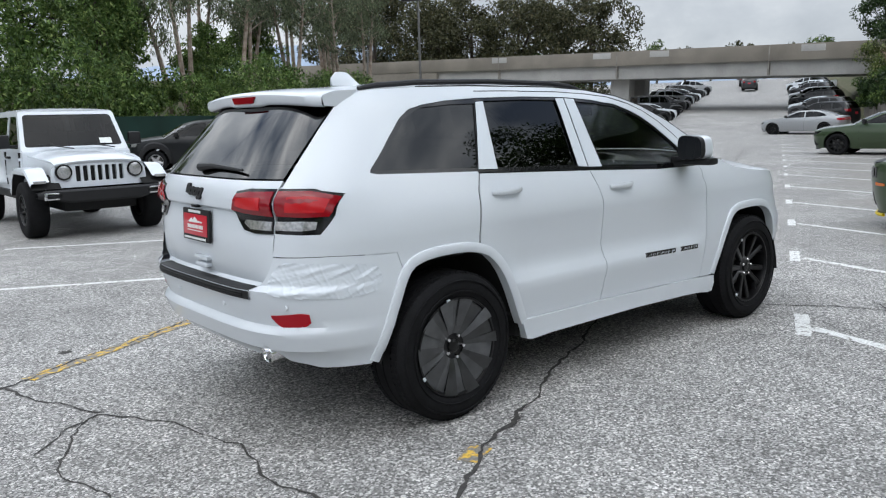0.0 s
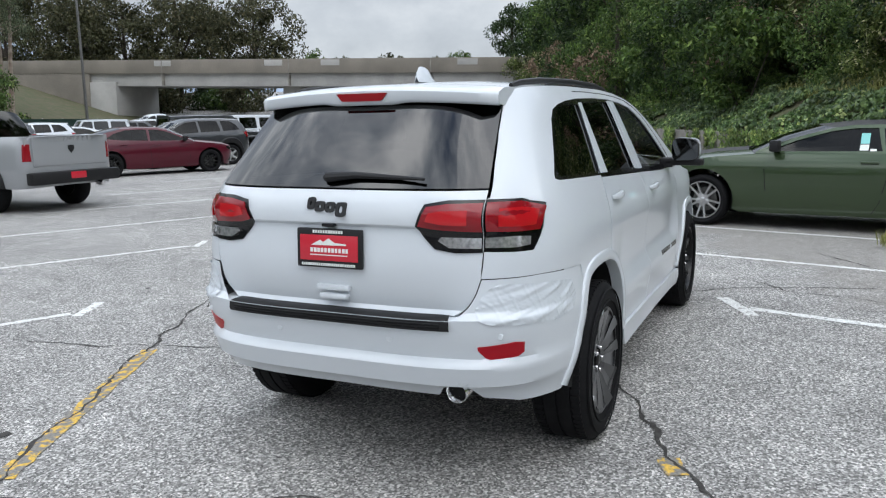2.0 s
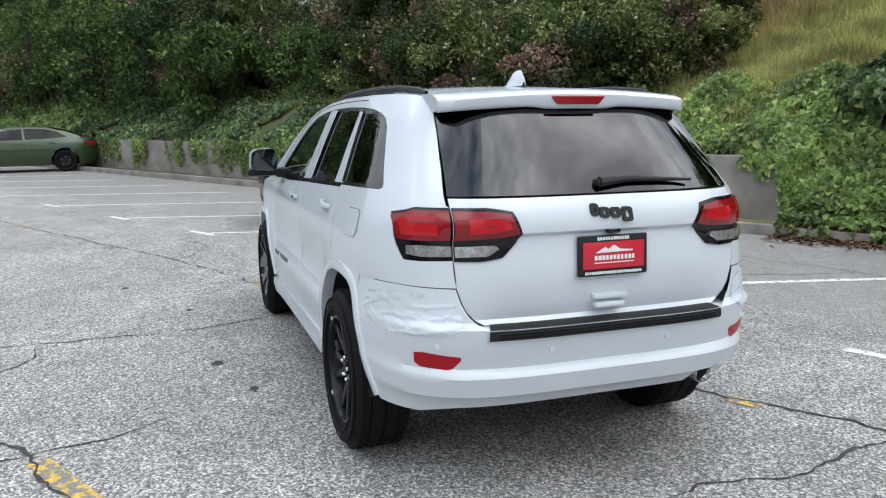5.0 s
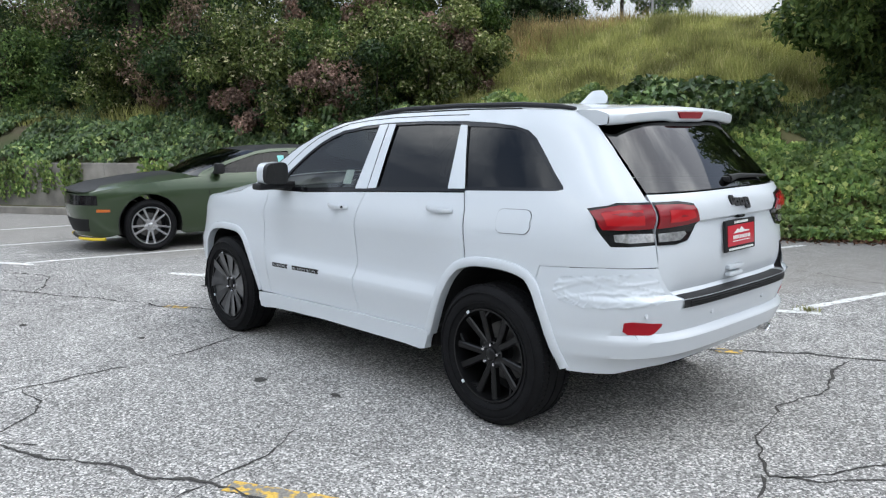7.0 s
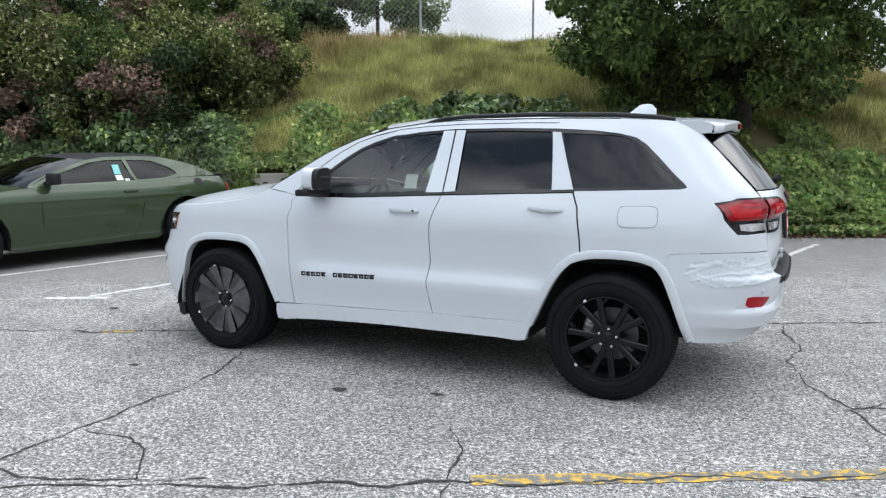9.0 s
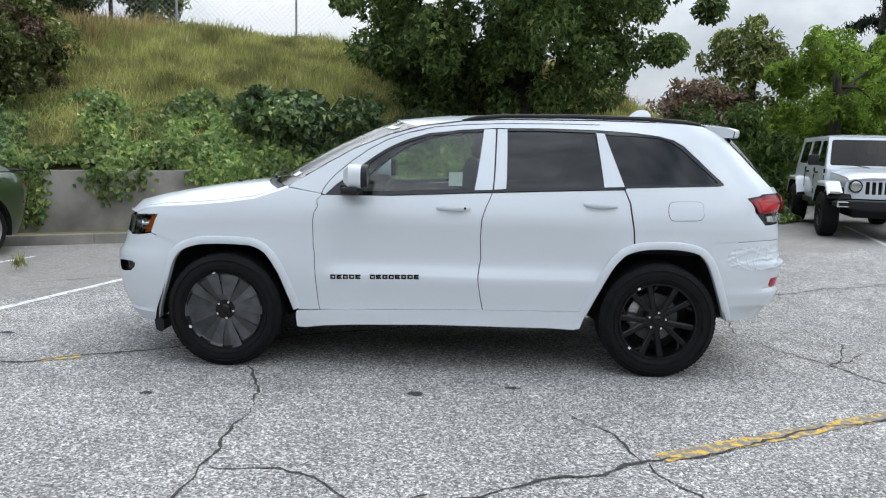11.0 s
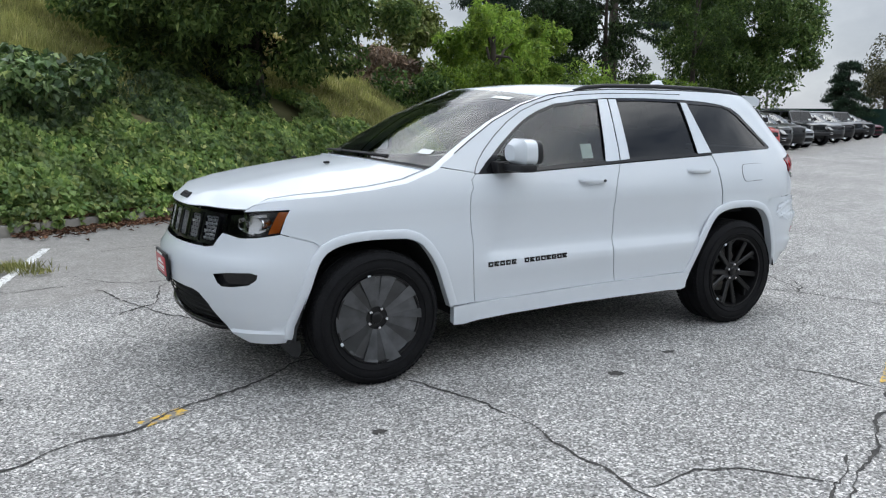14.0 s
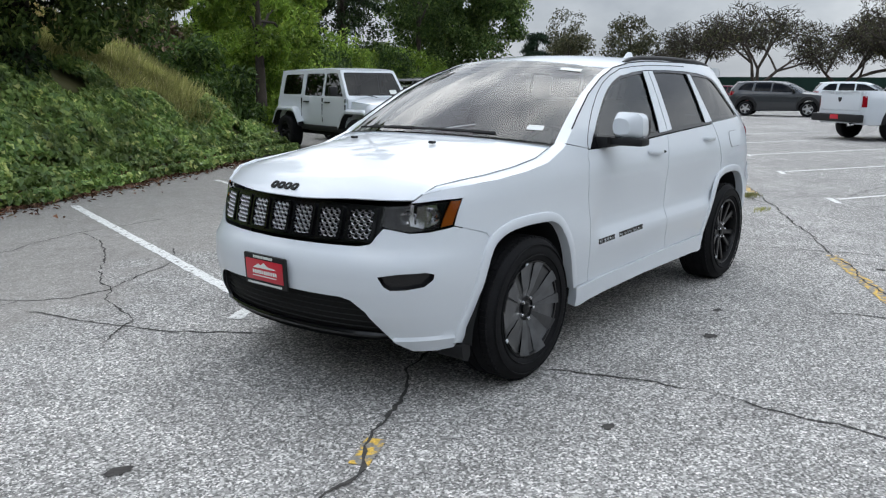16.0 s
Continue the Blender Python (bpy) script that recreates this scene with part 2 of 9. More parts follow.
GALV = mat("galvanised", (0.42, 0.42, 0.42), rough=0.5, metal=0.8, vary=0.2)

PAINT = {}


def car_paint(name, color, metal=0.0, rough=0.4, coat=0.9, spec=0.4):
    if name not in PAINT:
        PAINT[name] = mat("paint_" + name, color, rough=rough, metal=metal, coat=coat, spec=spec, fine=0.02, fine_scale=400)
    return PAINT[name]


WHITE = car_paint("white", (0.62, 0.655, 0.69), rough=0.42, coat=0.85, spec=0.25)
GREEN = car_paint("green", (0.033, 0.058, 0.022), metal=0.35)
GREY = car_paint("grey", (0.33, 0.34, 0.35), metal=0.3)
DARK = car_paint("dark_grey", (0.035, 0.038, 0.042), metal=0.4)
BLACKP = car_paint("black", (0.006, 0.007, 0.008), coat=0.4, spec=0.2)
RED = car_paint("red", (0.07, 0.002, 0.011), coat=0.6, spec=0.2)
BRIGHT_RED = car_paint("bright_red", (0.45, 0.02, 0.02))
SILVER = car_paint("silver", (0.5, 0.51, 0.52), metal=0.6)
BLUE = car_paint("blue", (0.02, 0.05, 0.10), metal=0.3)
RUBBER = mat("rubber", (0.009, 0.009, 0.010), rough=0.75, spec=0.16, vary=0.3, scale=14, fine=0.2, fine_scale=80)
PLASTIC = mat("black_plastic", (0.011, 0.011, 0.012), rough=0.5, spec=0.35, vary=0.2, scale=9, bump=0.0006, bump_scale=500)
GLOSS_BLACK = mat("gloss_black", (0.005, 0.005, 0.006), rough=0.15, coat=0.15, spec=0.4)
MATT_BLACK = mat("matt_black", (0.006, 0.006, 0.006), rough=0.9)
RIM_BLACK = mat("rim_black", (0.004, 0.004, 0.0045), rough=0.3, spec=0.35)
CHROME = mat("chrome", (0.75, 0.75, 0.76), rough=0.12, metal=1.0)
MIRROR = mat("mirror_glass", (0.13, 0.135, 0.14), rough=0.04, metal=1.0)
STEEL = mat("bright_alloy", (0.55, 0.55, 0.56), rough=0.28, metal=1.0)
DULL_STEEL = mat("brake_steel", (0.20, 0.195, 0.19), rough=0.45, metal=0.9, vary=0.3, scale=20)
RED_BAND = mat("red_lens_bright", (0.46, 0.010, 0.015), rough=0.15, coat=0.2)
RED_LENS = mat("red_lens", (0.24, 0.004, 0.010), rough=0.12, coat=0.3)
RED_DEEP = mat("red_lens_deep", (0.38, 0.006, 0.016), rough=0.3, spec=0.25)
CLEAR_LENS = mat("clear_lens", (0.55, 0.55, 0.55), rough=0.12, metal=0.6, coat=1.0, vary=0.5, scale=60)
AMBER = mat("amber_lens", (0.55, 0.13, 0.01), rough=0.12, coat=1.0)
GLASS_DARK = glass_mat("glass_privacy", (0.022, 0.024, 0.026), ior=1.7)
GLASS = glass_mat("glass_side", (0.78, 0.84, 0.81), ior=1.6)
GLASS_SIDE = glass_mat("glass_privacy_side", (0.022, 0.024, 0.026), ior=1.5)
GLASS_MID = glass_mat("glass_tinted", (0.06, 0.068, 0.065), ior=1.33)
LAMP_GLASS = glass_mat("lamp_glass", (0.82, 0.82, 0.82), ior=1.4)
FILM_GREY = mat("film_grey", (0.062, 0.064, 0.068), rough=0.28, coat=0.3, vary=0.55, scale=11, bump=0.003, bump_scale=30, rnd=0.6)
FILM_WHITE = mat("film_white", (0.63, 0.67, 0.71), rough=0.22, coat=0.6, spec=0.4)
CABIN = mat("cabin_cloth", (0.03, 0.03, 0.032), rough=0.85, vary=0.3, scale=12)
CABIN_PALE = mat("cabin_trim", (0.16, 0.155, 0.15), rough=0.8, vary=0.2, scale=6)
PLATE_RED = mat("plate_red", (0.52, 0.012, 0.03), rough=0.35, coat=0.4)
PAPER = mat("paper", (0.75, 0.78, 0.75), rough=0.7, vary=0.1, scale=30)
PAPER_TEAL = mat("paper_teal", (0.25, 0.62, 0.60), rough=0.7)

# ---- helpers for building ----
def mesh_of(name, bm, sharp=38):
    me = bpy.data.meshes.new(name)
    bm.to_mesh(me)
    bm.free()
    me.polygons.foreach_set("use_smooth", [True] * len(me.polygons))
    me.set_sharp_from_angle(angle=radians(sharp))
    return me


def part(name, bm, material, parent=None, label="", sharp=38):
    ob = new(name, mesh_of(name, bm, sharp))
    if not isinstance(material, (list, tuple)):
        material = [material]
    for m in material:
        ob.data.materials.append(m)
    ob.parent = parent
    if label:
        tagged(ob, label)
    return ob


def raw(name, verts, faces, material, parent=None, smooth=False):
    """A mesh straight from arrays; faces all have the same number of corners."""
    v, f = np.asarray(verts, np.float32).reshape(-1, 3), np.asarray(faces, np.int32)
    me = bpy.data.meshes.new(name)
    me.vertices.add(len(v))
    me.vertices.foreach_set("co", v.ravel())
    k = f.shape[1]
    me.loops.add(f.size)
    me.loops.foreach_set("vertex_index", f.ravel())
    me.polygons.add(len(f))
    me.polygons.foreach_set("loop_start", np.arange(0, f.size, k, dtype=np.int32))
    me.polygons.foreach_set("use_smooth", np.full(len(f), smooth))
    me.update(calc_edges=True)
    me.materials.append(material)
    ob = new(name, me)
    ob.parent = parent
    return ob


def box(bm, x0, x1, y0, y1, z0, z1, bevel=0.0, m=None):
    vs = [bm.verts.new((x, y, z)) for z in (z0, z1) for x, y in ((x0, y0), (x1, y0), (x1, y1), (x0, y1))]
    fs = [(3, 2, 1, 0), (4, 5, 6, 7), (0, 1, 5, 4), (1, 2, 6, 5), (2, 3, 7, 6), (3, 0, 4, 7)]
    made = [bm.faces.new([vs[i] for i in f]) for f in fs]
    if bevel:
        es = list({e for f in made for e in f.edges})
        out = bmesh.ops.bevel(bm, geom=es, offset=bevel, segments=2, affect="EDGES", profile=0.6)
        vs = list({v for f in out["faces"] for v in f.verts} | {v for v in vs if v.is_valid})
    if m is not None:
        bmesh.ops.transform(bm, matrix=m, verts=vs)
    return vs


def tube(bm, pts, r, sides=8, cap=True):
    """A round bar along points; r one radius or one for each point."""
    rs = r if isinstance(r, (list, tuple)) else [r] * len(pts)
    pts = [Vector(p) for p in pts]
    rings = []
    for i, p in enumerate(pts):
        d = (pts[min(i + 1, len(pts) - 1)] - pts[max(i - 1, 0)]).normalized()
        a = d.cross(Vector((0, 0, 1)) if abs(d.z) < 0.9 else Vector((1, 0, 0))).normalized()
        b = d.cross(a)
        rings.append([bm.verts.new(p + rs[i] * (a * math.cos(2 * math.pi * k / sides) + b * math.sin(2 * math.pi * k / sides))) for k in range(sides)])
    for r0, r1 in zip(rings, rings[1:]):
        for k in range(sides):
            bm.faces.new((r0[k], r0[(k + 1) % sides], r1[(k + 1) % sides], r1[k]))
    if cap:
        bm.faces.new(rings[0][::-1])
        bm.faces.new(rings[-1])
    return bm


def lathe(bm, prof, sides=48, axis="y", close=False):
    """A ring round the y axis: prof of (y, radius)."""
    rings = []
    for y, r in prof:
        rings.append([bm.verts.new((r * math.cos(2 * math.pi * k / sides), y, r * math.sin(2 * math.pi * k / sides))) for k in range(sides)])
    pairs = list(zip(rings, rings[1:])) + ([(rings[-1], rings[0])] if close else [])
    for r0, r1 in pairs:
        for k in range(sides):
            bm.faces.new((r0[k], r0[(k + 1) % sides], r1[(k + 1) % sides], r1[k]))
    return rings


def prism(bm, poly, d0, d1, to):
    """A flat outline made solid: poly of (a, b), to(a, b, d) gives the place."""
    lo, hi = [bm.verts.new(to(a, b, d0)) for a, b in poly], [bm.verts.new(to(a, b, d1)) for a, b in poly]
    n = len(poly)
    for k in range(n):
        bm.faces.new((lo[k], lo[(k + 1) % n], hi[(k + 1) % n], hi[k]))
    bm.faces.new(lo[::-1])
    bm.faces.new(hi)


LOT = radians(26.6)


def lot(u, v, z=0.0):
    """A place from metres along and across the car park."""
    return Vector((u * math.cos(LOT) - v * math.sin(LOT), u * math.sin(LOT) + v * math.cos(LOT), z))


def lot_z(u):
    """The car park lies level and climbs beyond the bridge."""
    if u < 44:
        return 0.0
    if u < 56:
        return 0.07 * (u - 44) ** 2 / 24
    return 0.07 * (u - 50)

# ---- ground, paint and cracks ----
def grid_sheet(name, us, vs, height, material):
    verts = [lot(u, v, height(u, v)) for u in us for v in vs]
    n = len(vs)
    faces = [(i * n + j, (i + 1) * n + j, (i + 1) * n + j + 1, i * n + j + 1) for i in range(len(us) - 1) for j in range(n - 1)]
    return raw(name, verts, faces, material, smooth=True)


us = [-900, -400, -200, -100, -60, -30, -10, 10, 30, 40, 44, 46, 48, 50, 52, 54, 56, 60, 70, 90, 110, 130, 150, 200, 400, 900]
vs = [-900, -400, -150, -60, -30, -10, 0, 10, 30, 60, 150, 400, 900]
tagged(grid_sheet("ground", us, vs, lambda u, v: lot_z(min(u, 160)), ASPHALT), "worn grey asphalt of the car park with cracks", "ground", kind="structure")

mark_i = 0


def stripe(name, a, b, width, material, label, z=0.004, wave=0.0):
    """A painted stripe from a to b, with ragged edges."""
    a, b = Vector((*a, 0)), Vector((*b, 0))
    d = b - a
    n = max(2, int(d.length / 0.06))
    side = Vector((-d.y, d.x, 0)).normalized()
    rnd = random.Random(int(a.x * 1000) + int(b.y * 77))
    verts, faces = [], []
    for k in range(n + 1):
        p = a + d * (k / n)
        for s in (-1, 1):
            q = p + side * s * (width / 2 + rnd.uniform(-0.008, 0.008))
            verts.append((q.x, q.y, z))
        if k:
            j = 2 * k
            faces.append((j - 2, j, j + 1, j - 1))
    ob = raw(name, verts, faces, material)
    return tagged(ob, label, "road marking", kind="structure")


def crack(points, width=0.014, z=0.0035):
    """A crack in the asphalt that wanders from point to point."""
    rnd = random.Random(int(points[0][0] * 991 + points[0][1] * 613))
    pts = []
    for (x0, y0), (x1, y1) in zip(points, points[1:]):
        n = max(2, int(math.hypot(x1 - x0, y1 - y0) / 0.045))
        for k in range(n):
            t = k / n
            pts.append((x0 + (x1 - x0) * t, y0 + (y1 - y0) * t))
    pts.append(points[-1])
    wx = wy = 0.0
    path = []
    for i, (x, y) in enumerate(pts):
        wx, wy = 0.8 * wx + rnd.uniform(-0.016, 0.016), 0.8 * wy + rnd.uniform(-0.016, 0.016)
        far = 0.055 * noise.noise(Vector((x * 2.6, y * 2.6, 4.0))), 0.055 * noise.noise(Vector((x * 2.6, y * 2.6, 9.0)))
        path.append(Vector((x + wx + far[0], y + wy + far[1], z)))
    verts, faces = [], []
    for i, p in enumerate(path):
        d = path[min(i + 1, len(path) - 1)] - path[max(i - 1, 0)]
        s = Vector((-d.y, d.x, 0)).normalized()
        w = width * rnd.uniform(0.35, 1.2) * (0.75 + 0.7 * noise.noise(Vector((p.x * 3.1, p.y * 3.1, 1.0)))) * (0.4 if i in (0, len(path) - 1) else 1)
        verts += [p - s * w / 2, p + s * w / 2]
        if i:
            j = 2 * i
            faces.append((j - 2, j, j + 1, j - 1))
    ob = raw("crack", verts, faces, CRACK)
    return tagged(ob, "dark wandering crack in the worn asphalt", "crack", kind="structure")


# Stalls along the hill side: a tick on the aisle, a line towards the kerb.
STALL = Vector((-0.25, -0.968, 0))
TEES = [-2.54 - 2.96 * k for k in range(6, 0, -1)] + [-2.54, 0.73, 3.66, 6.4, 9.1, 12.1, 15.2] + [15.2 + 2.96 * k for k in range(1, 10)]
for tee in TEES:
    k = 0 if tee == 0.73 else 1
    t = lot(tee, -1.86)
    d = Vector((math.cos(LOT), math.sin(LOT), 0))
    stripe("white_stripe", (t - d * 0.28)[:2], (t + d * 0.36)[:2], 0.10, WHITE_LINE, "short worn white tick at a stall's end")
    e = t + STALL * 5.0
    if k != 0:
        stripe("white_stripe", (t + STALL * 0.1)[:2], e[:2], 0.09, WHITE_LINE, "worn white line between two stalls")
    else:
        stripe("white_stripe", (t + STALL * 0.08)[:2], (t + STALL * 5.6)[:2], 0.10, WHITE_LINE, "worn white line between two stalls")
STALL2 = Vector((-0.89, 0.456, 0))
for k in range(-6, 17):
    t = lot(1.2 + 3.55 * k, 3.55)
    d = Vector((math.cos(LOT), math.sin(LOT), 0))
    stripe("white_stripe", (t - d * 0.15)[:2], (t + d * 0.35)[:2], 0.09, WHITE_LINE, "short worn white tick at a stall's end")
    stripe("white_stripe", (t + STALL2 * 0.1)[:2], (t + STALL2 * 5.0)[:2], 0.085, WHITE_LINE, "worn white line between two stalls")
# Old yellow lane dashes
for a, b in ((-2.0, 0.0), (4.3, 6.6), (10.6, 12.8), (16.9, 19.2), (-8.4, -6.2), (-14.6, -12.4)):
    stripe("yellow_stripe", lot(a, 2.60)[:2], lot(b, 2.60)[:2], 0.11, YELLOW_LINE, "worn yellow lane dash flaking off")
for u, s in ((2.74, 0.25), (-2.10, 0.18), (9.2, 0.3)):
    stripe("yellow_stripe", lot(u - s / 2, -0.40)[:2], lot(u + s / 2, -0.41)[:2], 0.10, YELLOW_LINE, "last remains of a yellow lane dash")

CRACKS = (
    ((lot(-9, -0.46)[:2]), lot(-5, -0.52)[:2], lot(-2.3, -0.45)[:2], lot(0.2, -0.42)[:2], lot(2.5, -0.43)[:2], lot(5, -0.52)[:2], lot(9, -0.4)[:2], lot(16, -0.5)[:2], lot(30, -0.4)[:2]),
    (lot(-12, 2.56)[:2], lot(-6, 2.66)[:2], lot(-2, 2.62)[:2], lot(0.2, 2.62)[:2], lot(4, 2.56)[:2], lot(10, 2.66)[:2], lot(20, 2.6)[:2], lot(40, 2.6)[:2]),
)
# wandering cracks round the car
NEAR_CRACKS = [
    ((1.28, 0.89), (1.12, 1.39), (1.05, 1.7), (1.02, 2.1), (1.03, 2.6), (1.09, 3.17), (1.2, 3.6)),
    ((1.03, 2.6), (0.72, 2.62), (0.47, 2.68), (0.25, 2.98), (-0.03, 2.79)),
    ((1.09, 3.17), (0.56, 3.1), (0.25, 2.98)),
]
NEAR_CRACKS += [
    ((-1.08, 2.36), (-1.0, 2.17), (-0.9, 1.92), (-0.82, 1.75)),
    ((-1.12, 2.4), (-1.23, 2.85), (-1.3, 3.4)),
    ((-3.11, -0.66), (-3.18, -0.16), (-3.05, 0.25), (-2.82, 0.5), (-2.57, 0.04), (-2.45, -0.52), (-2.49, -0.91), (-2.38, -1.64)),
    ((-2.82, 0.5), (-2.95, 0.85), (-3.18, 1.56), (-3.3, 2.2)),
    ((-3.21, 0.15), (-3.03, 0.37), (-2.85, 0.5)),
]
NEAR_CRACKS += [
    ((2.73, -3.12), (2.48, -2.74), (2.27, -2.52), (1.96, -2.51), (1.55, -2.75), (1.14, -2.98), (0.76, -3.52)),
    ((2.6, -2.4), (2.44, -1.71), (2.16, -1.2), (1.8, -0.61)),
    ((2.36, -4.38), (1.79, -4.56), (1.06, -4.94), (0.32, -4.97), (-0.07, -5.03)),
    ((-0.49, -4.79), (-0.92, -4.8), (-1.64, -4.62)),
    ((3.04, 4.38), (3.75, 3.47), (4.05, 2.92), (4.25, 2.3), (4.29, 1.63)),
    ((2.48, -2.74), (3.3, -2.6), (4.4, -1.9)),
    ((2.62, -1.34), (2.2, -1.71), (2.11, -2.19), (1.68, -3.18)),
    ((1.68, -3.18), (1.2, -3.9), (0.9, -4.9)),
    ((3.3, -2.6), (3.9, -3.6), (4.2, -4.6)),
    ((4.29, 1.63), (5.2, 1.2), (6.1, 1.5)),
]
FAR_CRACKS = (
    ((3.1, 4.3), (4.5, 5.6), (5.6, 7.6), (7.4, 9.0)),
    ((4.5, 5.6), (6.4, 5.2), (8.0, 6.4), (10.5, 7.2)),
    ((-6.3, -0.4), (-7.4, 0.6), (-9.5, 0.9), (-12.0, 2.6)),
    ((-4.2, 2.1), (-6.3, -0.4), (-8.5, -2.2), (-12.0, -3.4)),
)
for c in CRACKS + FAR_CRACKS + tuple(NEAR_CRACKS):
    crack(c, 0.021)
crack(CRACKS[0], 0.032, 0.0045)
crack(CRACKS[1], 0.028, 0.0048)

# dark spots where oil has dripped
for x, y, r in ((0.12, 1.42, 0.06), (-0.48, 1.25, 0.045), (1.75, 1.55, 0.04), (-2.6, 1.9, 0.05), (2.9, 2.1, 0.05), (-3.3, -2.2, 0.05), (0.4, 3.9, 0.035), (3.4, 0.2, 0.06)):
    rnd = random.Random(int(x * 100))
    ring = [(x + r * rnd.uniform(0.6, 1.35) * math.cos(a), y + 0.7 * r * rnd.uniform(0.6, 1.35) * math.sin(a), 0.003) for a in np.linspace(0, 2 * math.pi, 15)[:-1]]
    tagged(raw("oil_spot", [(x, y, 0.003)] + ring, [(0, k + 1, (k + 1) % 14 + 1) for k in range(14)], CRACK), "small dark oil spot on the asphalt", "stain", kind="structure")

# ---- kerb, retaining wall and hill ----
def strip_wall(name, u0, u1, v0, v1, z0, z1, material, label, category, step=1.2, gap=0.0):
    """A straight run of kerb or wall along the car park."""
    bm = bmesh.new()
    u = u0
    while u < u1 - 0.01:
        e = min(u + step, u1)
        vs = box(bm, u + gap, e - gap, v0, v1, z0, z1, 0.012)
        u = e
    ob = part(name, bm, material)
    ob.matrix_world = pose(0, 0, 0, 0, 0, math.degrees(LOT))
    return tagged(ob, label, category, kind="structure")


KERB_V = -6.75
strip_wall("kerb", -10.6, 62, KERB_V - 0.16, KERB_V, -0.1, 0.14, CONCRETE, "worn grey concrete kerb at the foot of the hill", "kerb", 2.6, 0.004)
strip_wall("retaining_wall", 0.1, 40.9, KERB_V - 0.95, KERB_V - 0.75, -0.1, 1.02, CONCRETE, "stained low concrete retaining wall under ivy", "wall", 3.4, 0.003)

strip_wall("retaining_wall", 40.9, 62, KERB_V - 0.95, KERB_V - 0.75, -0.1, 2.3, CONCRETE_OLD, "tall stained concrete retaining wall by the bridge", "wall", 3.4, 0.003)


def hill_z(u, v):
    """Height of the bank above the car park."""
    d = (KERB_V - 0.16) - v
    if d <= 0:
        return -0.05
    if u > 0.1:
        z = 0.10 if d < 0.72 else (0.98 + min(1.2, (d - 0.8)) * 0.62 + max(0.0, d - 2.0) * 0.40)
    else:
        z = 0.10 + 1.75 * min(1.0, d / 2.2) ** 0.8 + max(0.0, d - 2.2) * 0.42
    top = 3.85 + 0.25 * math.sin(u * 0.3 + 1.0) + (0.06 * max(0, u - 6) if u < 40 else 2.04)
    z = z if z < top else top + (z - top) * 0.03
    # the bank falls away and draws back beyond the last stalls
    if u < -10.3:
        k = min(1.0, (-10.3 - u) / 3.0)
        back = max(0.0, d - 5.5 * k - 0.6 * max(0.0, -13.3 - u))
        z = -0.05 + back * 0.42 if back > 0 else -0.05
        z = min(z, 2.6)
    z += 0.12 * noise.noise(Vector((u * 0.5, v * 0.5, 0.0))) * min(1.0, max(0.0, d - 1.0))
    return z + (lot_z(u) if u > 44 else 0.0)


hu = list(np.arange(-60, -14, 2.0)) + list(np.arange(-14, 30, 0.5)) + list(np.arange(30, 121, 3.0))
hv = [KERB_V - 0.16 - d for d in (0, 0.35, 0.71, 0.74, 0.82, 1.2, 1.6, 2.0, 2.4, 3.0, 3.6, 4.4, 5.2, 6.0, 7.0, 8.0, 9.0, 10.0, 12.0, 16.0, 22.0, 40.0)]
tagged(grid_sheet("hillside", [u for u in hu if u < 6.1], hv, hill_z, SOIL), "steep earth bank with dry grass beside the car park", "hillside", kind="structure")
tagged(grid_sheet("hillside", [u for u in hu if u > 5.9], hv, hill_z, SOIL_SHADED), "steep shaded earth bank under shrubs", "hillside", kind="structure")

# ---- road bridge across the far end ----
bridge = tagged(new("bridge"), "grey concrete road bridge over the car park", "bridge")
_b0, _b1 = lot(71.7, -7.4, 0), lot(83.7, 35.9, 0)
bridge.matrix_world = Matrix.Translation(_b0 + Vector((0, 0, -0.55))) @ pose(0, 0, 0, 1.7, 0, math.degrees(math.atan2(_b1.y - _b0.y, _b1.x - _b0.x)) - 90)
for nm, x0, x1, z0, z1, m_, lb in (("parapet", -4, -3.7, 6.05, 7.40, BRIDGE_UP, "brown-grey concrete parapet"), ("parapet", 3.7, 4, 6.05, 7.40, BRIDGE_UP, "brown-grey concrete parapet"), ("girder", -3.6, 3.6, 4.80, 6.1, BRIDGE_LOW, "pale concrete box girder")):
    bm = bmesh.new()
    box(bm, x0, x1, -6, 80, z0, z1, 0.02)
    part(nm, bm, m_, bridge, lb)
for y in (6.0, 20.2, 34.0):
    bm = bmesh.new()
    box(bm, -4.03, -3.55, y, y + 0.10, 4.85, 7.38)
    part("joint", bm, CONCRETE, bridge)
for y in (1.6, 15.0, 20.9, 33.0):
    bm = bmesh.new()
    box(bm, -4.012, -3.99, y, y + 1.9, 6.75, 7.3, 0.004)
    part("repair_patch", bm, BRIDGE_LOW, bridge, "pale repair patch on the parapet")
for x in (-2.4, 1.2):
    bm = bmesh.new()
    box(bm, x, x + 1.3, 19.6, 21.6, -0.6, 4.9, 0.08)
    part("pier", bm, BRIDGE_LOW, bridge)
bm = bmesh.new()
box(bm, -3.9, 3.6, 39.5, 42.6, -2.0, 5.2, 0.03)
part("abutment", bm, BRIDGE_LOW, bridge, "pale concrete abutment")
bm = bmesh.new()
box(bm, -3.96, 3.4, 42.6, 80, -2.0, 6.0, 0.02)
part("abutment", bm, BRIDGE_UP, bridge)
bm = bmesh.new()
box(bm, -3.4, 3.4, -8, -3.2, -2.0, 6.0, 0.02)
part("abutment", bm, BRIDGE_UP, bridge)

